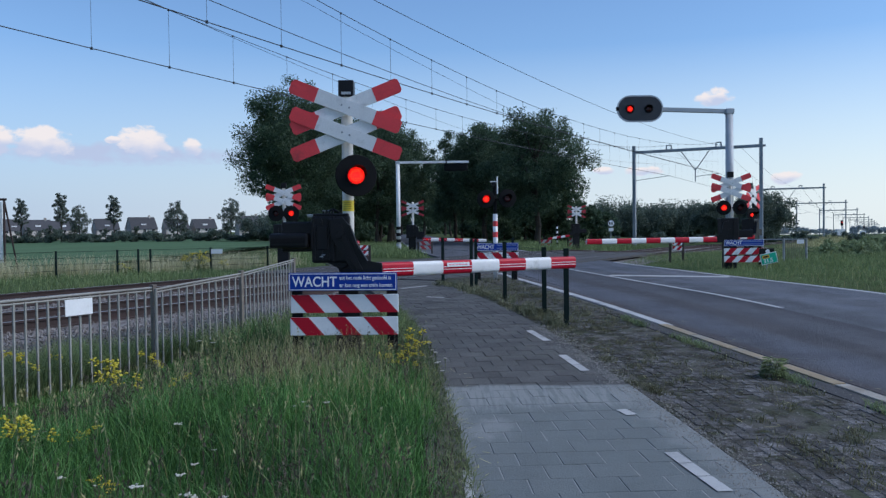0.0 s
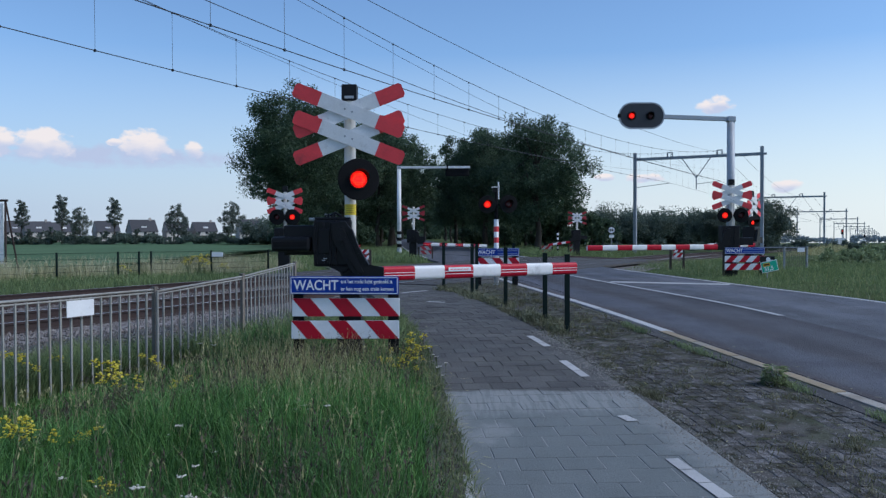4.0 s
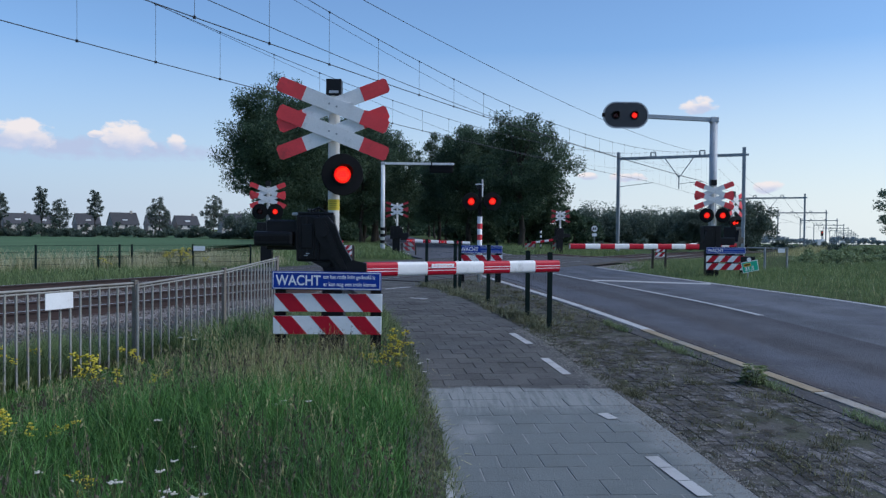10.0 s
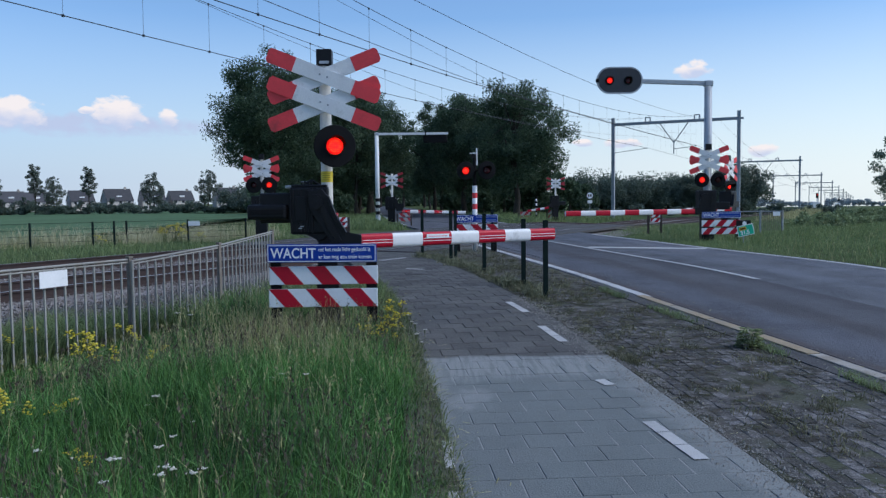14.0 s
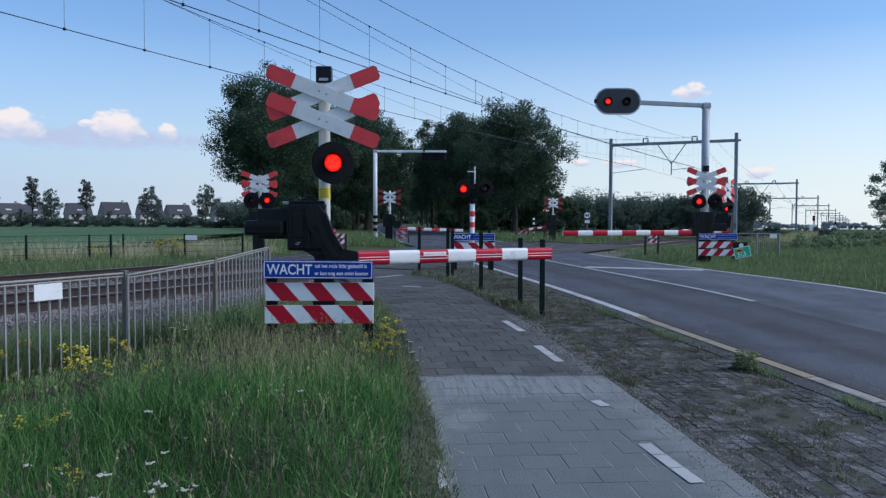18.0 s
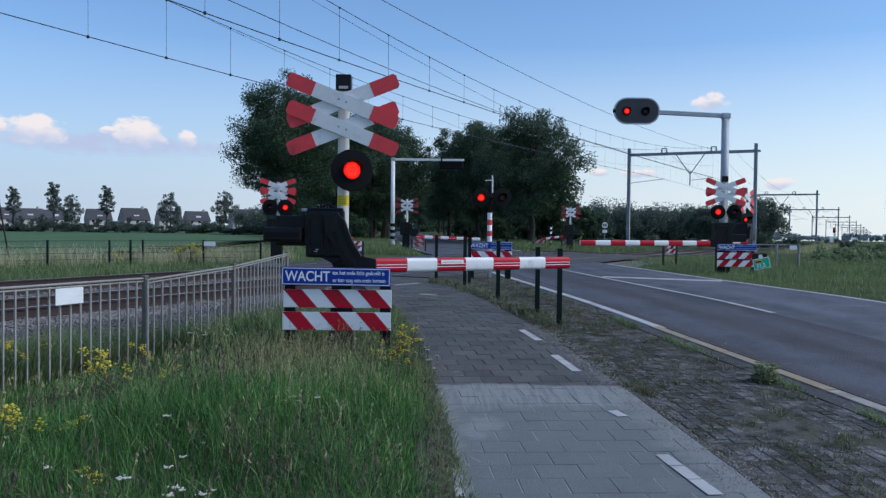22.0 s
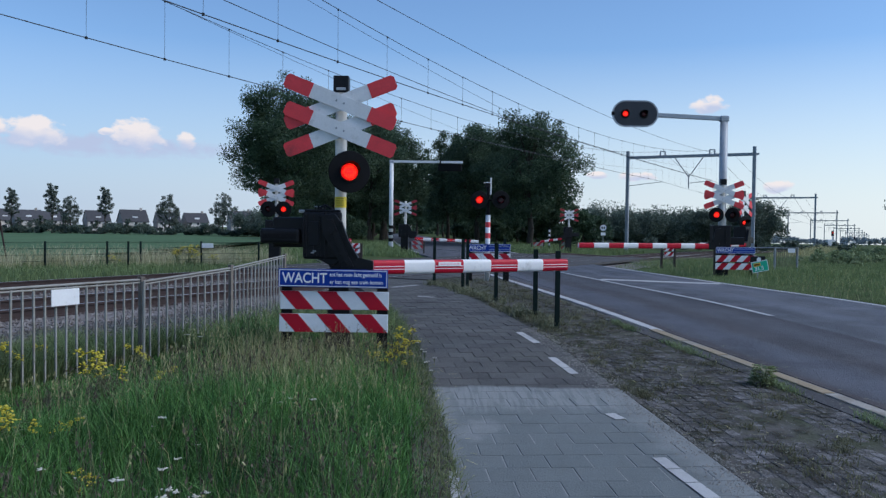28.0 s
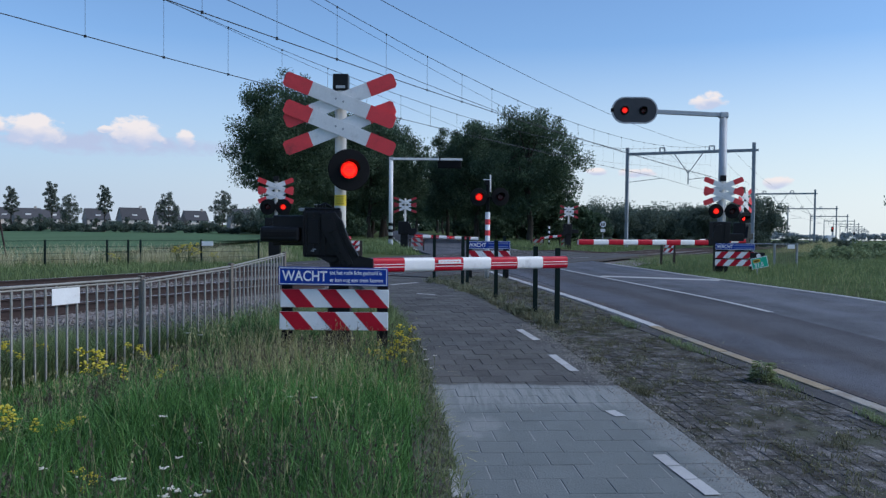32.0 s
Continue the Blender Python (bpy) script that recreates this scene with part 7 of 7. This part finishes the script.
def weed_plant(m, n=240, r=0.11, h=0.21):
    t = thing("weed", "leafy green weed growing at the kerb", "weed", m)
    v = []
    for i in range(n):
        a, z = rng.random() * 6.28, h * rng.random()
        d = r * (0.3 + 0.7 * rng.random()) * (1 - 0.4 * z / h)
        c, s = math.cos(a), math.sin(a)
        l = 0.05 + 0.04 * rng.random()
        p = np.array([c * d, s * d, z])
        v.append([p, p + [c * l * 0.5 - s * 0.014, s * l * 0.5 + c * 0.014, 0.012], p + [c * l, s * l, 0.004], p + [c * l * 0.5 + s * 0.014, s * l * 0.5 - c * 0.014, 0.012]])
    quads("leaves", np.array(v), SHRUB, t)
    bm = bmesh.new()
    for i in range(8):
        a = i * 0.8
        tube((0, 0, 0), (math.cos(a) * r * 0.5, math.sin(a) * r * 0.5, h * 0.8), 0.004, 0.002, 4, bm, caps=False)
    part("stems", bm, WEED, t)
    return t


weed_plant(pose(3.36, 8.42, 0.05))


# ---- pieces of path, verge and ballast ----
def piece_mesh(name, sx, sy, sz, bevel, mt):
    bm = bmesh.new()
    box(-sx / 2, sx / 2, -sy / 2, sy / 2, -sz, 0, 0, bm)
    top = [e for e in bm.edges if all(v.co.z > -1e-4 for v in e.verts)]
    bmesh.ops.bevel(bm, geom=top, offset=bevel, segments=1, affect="EDGES")
    me = bpy.data.meshes.new(name)
    bm.to_mesh(me)
    bm.free()
    me.materials.append(mt)
    return me


def heading(table, y):
    return math.degrees(math.atan2(-(smooth(table, y + 0.5) - smooth(table, y - 0.5)), 1.0))


tile_full = piece_mesh("tile", 0.2915, 0.2915, 0.05, 0.003, TILE)
tile_half = piece_mesh("tile", 0.1415, 0.2915, 0.05, 0.003, TILE)
rest_v, rest_f = [], []


def add_rest(me, m):
    k = len(rest_v)
    rest_v.extend([tuple(m @ v.co) for v in me.vertices])
    rest_f.extend([tuple(k + i for i in p.vertices) for p in me.polygons])


count = 0
for row in range(-30, 120):
    y = 3.1 + 0.3 * row
    if y > 36:
        break
    xr, yaw = smooth(PATH_R, y), heading(PATH_R, y)
    cx = [(i * 0.3 + 0.15, tile_full) for i in range(6)] + [(1.875, tile_half)] if row % 2 == 0 else [(0.075, tile_half)] + [(0.15 + i * 0.3 + 0.15, tile_full) for i in range(6)]
    tilt = math.degrees(math.atan2(float(gz(y + 0.15) - gz(y - 0.15)), 0.3))
    for lx, me in cx:
        off = lx - 1.95 - 0.015
        px_, py_ = xr + off * math.cos(radians(yaw)), y + off * math.sin(radians(yaw))
        m = pose(px_, py_, float(gz(py_)) + 0.002 + random.uniform(-0.0015, 0.0025), tilt + random.uniform(-0.35, 0.35), random.uniform(-0.35, 0.35), yaw + random.uniform(-0.5, 0.5))
        if count < 300 and y > 3:
            shared("tile", me, path_bed, m)
        else:
            add_rest(me, m)
        count += y > 3
tagged(rawmesh("tile_rest", rest_v, rest_f, TILE, path_bed), kind="stuff")

margin = strip("margin", lambda y: smooth(PATH_R, y) - 2.16, lambda y: smooth(PATH_R, y) - 1.875 + 0.035 * noise.noise((y * 2.1, 3.0, 0.0)), 2.5, 12.0, 0.0068, MARGIN, step=0.4, thick=0.03)
margin.parent = path_bed
margin["label"] = "sandy soil margin beside the tiles"
# white marks painted on the path
for x0, y0, x1, y1, w in ((1.585, 5.83, 1.69, 4.98, 0.10), (1.50, 7.12, 1.555, 6.93, 0.10), (1.35, 9.73, 1.47, 8.81, 0.10), (1.14, 11.59, 1.29, 10.73, 0.10), (0.105, 5.45, 0.115, 4.90, 0.06), (0.12, 4.5, 0.125, 3.9, 0.06), (-1.53, 23.4, -1.04, 21.7, 0.14), (-1.08, 18.5, -0.52, 19.3, 0.12), (-0.44, 16.2, -0.08, 16.0, 0.10)):
    a, b = Vector((x0, y0, 0)), Vector((x1, y1, 0))
    d = (b - a).normalized()
    s = Vector((-d.y, d.x, 0)) * w / 2
    bm = bmesh.new()
    for f0, f1 in ((0.0, 0.3), (0.315, 0.64), (0.655, 1.0)):
        vs = []
        for p in (a.lerp(b, f0) - s, a.lerp(b, f1) - s, a.lerp(b, f1) + s, a.lerp(b, f0) + s):
            vs.append(bm.verts.new((p.x, p.y, float(gz(p.y)) + 0.0085)))
        bm.faces.new(vs)
    part("white_mark", bm, LINE, path_bed, "worn white painted dash")


edging = strip("edging", lambda y: smooth(PATH_R, y) + 0.012, lambda y: smooth(PATH_R, y) + 0.062, 3.0, 16.0, -0.004, SOIL, step=0.4, thick=0.03)
edging.parent = path_bed
edging["label"] = "dark narrow edging beside the tiles"
cobs = [piece_mesh("paver", w, d, 0.05, 0.005, COBBLE) for w, d in ((0.098, 0.203), (0.094, 0.198), (0.100, 0.206))]
rest_v, rest_f = [], []
count = 0
for course in range(34):
    off = 0.125 + 0.106 * course
    y = -5.6 + 0.105 * (course % 2) + random.uniform(-0.02, 0.02)
    while y < 14.8:
        y += 0.212
        x = smooth(PATH_R, y) + off
        if x > smooth(ROAD_L, y) - 0.31:
            continue
        if y > 10.6 and random.random() < (y - 10.2) / 5:
            continue
        yaw = heading(PATH_R, y) * 0.8
        sink = 0.012 * noise.noise((x * 1.1, y * 0.8, 5.0))
        m = pose(x + random.uniform(-0.005, 0.005), y + random.uniform(-0.006, 0.006), float(gz(y)) - 0.006 + sink + random.uniform(-0.004, 0.004), random.uniform(-1.3, 1.3), random.uniform(-2, 2), yaw + random.uniform(-2.5, 2.5))
        cob = cobs[(course * 7 + int(y * 13)) % 3]
        if 5.6 < y < 9.4 and count < 300:
            shared("paver", cob, verge, m)
            count += 1
        else:
            add_rest(cob, m)
tagged(rawmesh("paver_rest", rest_v, rest_f, COBBLE, verge), kind="stuff")
moss = strip("moss_layer", lambda y: smooth(PATH_R, y) + 0.0, lambda y: smooth(ROAD_L, y) - 0.14, 3.0, 23, 0.0035, MOSS, step=0.5, thick=0.001)
moss.parent = verge
moss["label"] = "patchy moss and soil over the pavers"


def ballast_stones(label, n0, n1, k, material):
    u = 4 + 24 * rng.random(k)
    n = n0 + (n1 - n0) * rng.random(k)
    xs, ys = u * RS + n * RC, u * RC - n * RS
    base = np.array([(1, 0, 0), (-1, 0, 0), (0, 1, 0), (0, -1, 0), (0, 0, 1), (0, 0, -1)], dtype=float)
    tri = np.array([(0, 2, 4), (2, 1, 4), (1, 3, 4), (3, 0, 4), (2, 0, 5), (1, 2, 5), (3, 1, 5), (0, 3, 5)])
    s = 0.016 + 0.024 * rng.random(k)
    v = base[None] * (0.6 + 0.8 * rng.random((k, 6, 1))) * s[:, None, None]
    a = rng.random(k) * 6.28
    ca, sa = np.cos(a), np.sin(a)
    vx = v[:, :, 0] * ca[:, None] - v[:, :, 1] * sa[:, None]
    vy = v[:, :, 0] * sa[:, None] + v[:, :, 1] * ca[:, None]
    z = 0.155 - 0.15 * np.clip((n + 9.7) / 1.7, 0, 1)
    vv = np.stack([vx + xs[:, None], vy + ys[:, None], v[:, :, 2] + z[:, None]], 2).reshape(-1, 3)
    ff = (tri[None] + 6 * np.arange(k)[:, None, None]).reshape(-1, 3)
    return tagged(rawmesh("ballast_stones", vv.tolist(), ff.tolist(), material), label, "ballast", kind="stuff")


ballast_stones("rust-stained ballast stones between the rails", -19.0, -10.3, 24000, STONE_BROWN)
ballast_stones("loose grey ballast stones on the shoulder of the track", -10.3, -8.2, 15000, STONE)


def path_grit():
    """Loose sand grains and small stones swept to the path's edges."""
    k = 15000
    y = 3.2 + 9.0 * rng.random(k) ** 1.3
    side = rng.random(k) < 0.8
    scatter = rng.random(k) < 0.25
    x = np.where(scatter, path_left(y) + 2.0 + 2.6 * rng.random(k), 0)
    x = np.where(scatter, x, np.where(side, path_left(y) + 1.92 + rng.normal(size=k) * 0.13, path_left(y) + 0.04 + np.abs(rng.normal(size=k)) * 0.06))
    base = np.array([(1, 0, 0), (-0.5, 0.87, 0), (-0.5, -0.87, 0), (0, 0, 1)], dtype=float)
    tri = np.array([(0, 1, 3), (1, 2, 3), (2, 0, 3)])
    s = 0.003 + 0.008 * rng.random(k) ** 3
    v = base[None] * s[:, None, None] * (0.6 + 0.8 * rng.random((k, 4, 1)))
    v[:, :, 0] += x[:, None]
    v[:, :, 1] += y[:, None]
    v[:, :, 2] += (gz(y) + 0.002)[:, None]
    ff = (tri[None] + 4 * np.arange(k)[:, None, None]).reshape(-1, 3)
    return tagged(rawmesh("grit", v.reshape(-1, 3).tolist(), ff.tolist(), GRIT), "loose pale grit along the path edges", "grit", kind="stuff")


path_grit()


# ---- flashing lamps ----
def motions():
    """Each light slides forward past its lens when lit and back behind it when dark, in the flashing rhythm of the crossing."""
    # first lit at, lit for, period: the two controllers keep slightly different time
    shift = {"A": (0.342, 0.40, 0.6683), "FR": (0.342, 0.40, 0.6683), "FL": (0.042, 0.32, 0.6683),
             "R": (0.284, 0.362, 0.6659), "L": (0.650, 0.327, 0.6659), "GR": (0.284, 0.362, 0.6659), "GL": (0.650, 0.327, 0.6659)}
    uneven = {11: 0.07, 14: 0.06, 17: 0.06}  # three changes of the road controller come a little late
    for li, phase in LIGHTS:
        on, lasting, period = shift[phase]
        dark, lit = pose(0, 0.05, 0), pose(0, -0.008, 0)
        marks = []
        k = -2
        while on + k * period < 32.2:
            start = on + k * period - (0.05 if phase == "A" and k == 10 else 0.0)
            late = uneven.get(k, 0.0)
            marks.append((start + (late if phase == "GL" or (phase == "L" and k == 11) else 0.0), True))
            marks.append((start + lasting + (late if phase in ("R", "GR") else 0.0), False))
            k += 1
        state = [s for t, s in marks if t <= 0.03][-1]
        rows = [(0.0, lit if state else dark)]
        for t, s in marks:
            if 0.05 < t < 31.9:
                rows.append((t - 0.017, dark if s else lit))
                rows.append((t + 0.017, lit if s else dark))
        last = [s for t, s in marks if t <= 32.0][-1]
        rows.append((32.0, lit if last else dark))
        walk(li, rows)


motions()
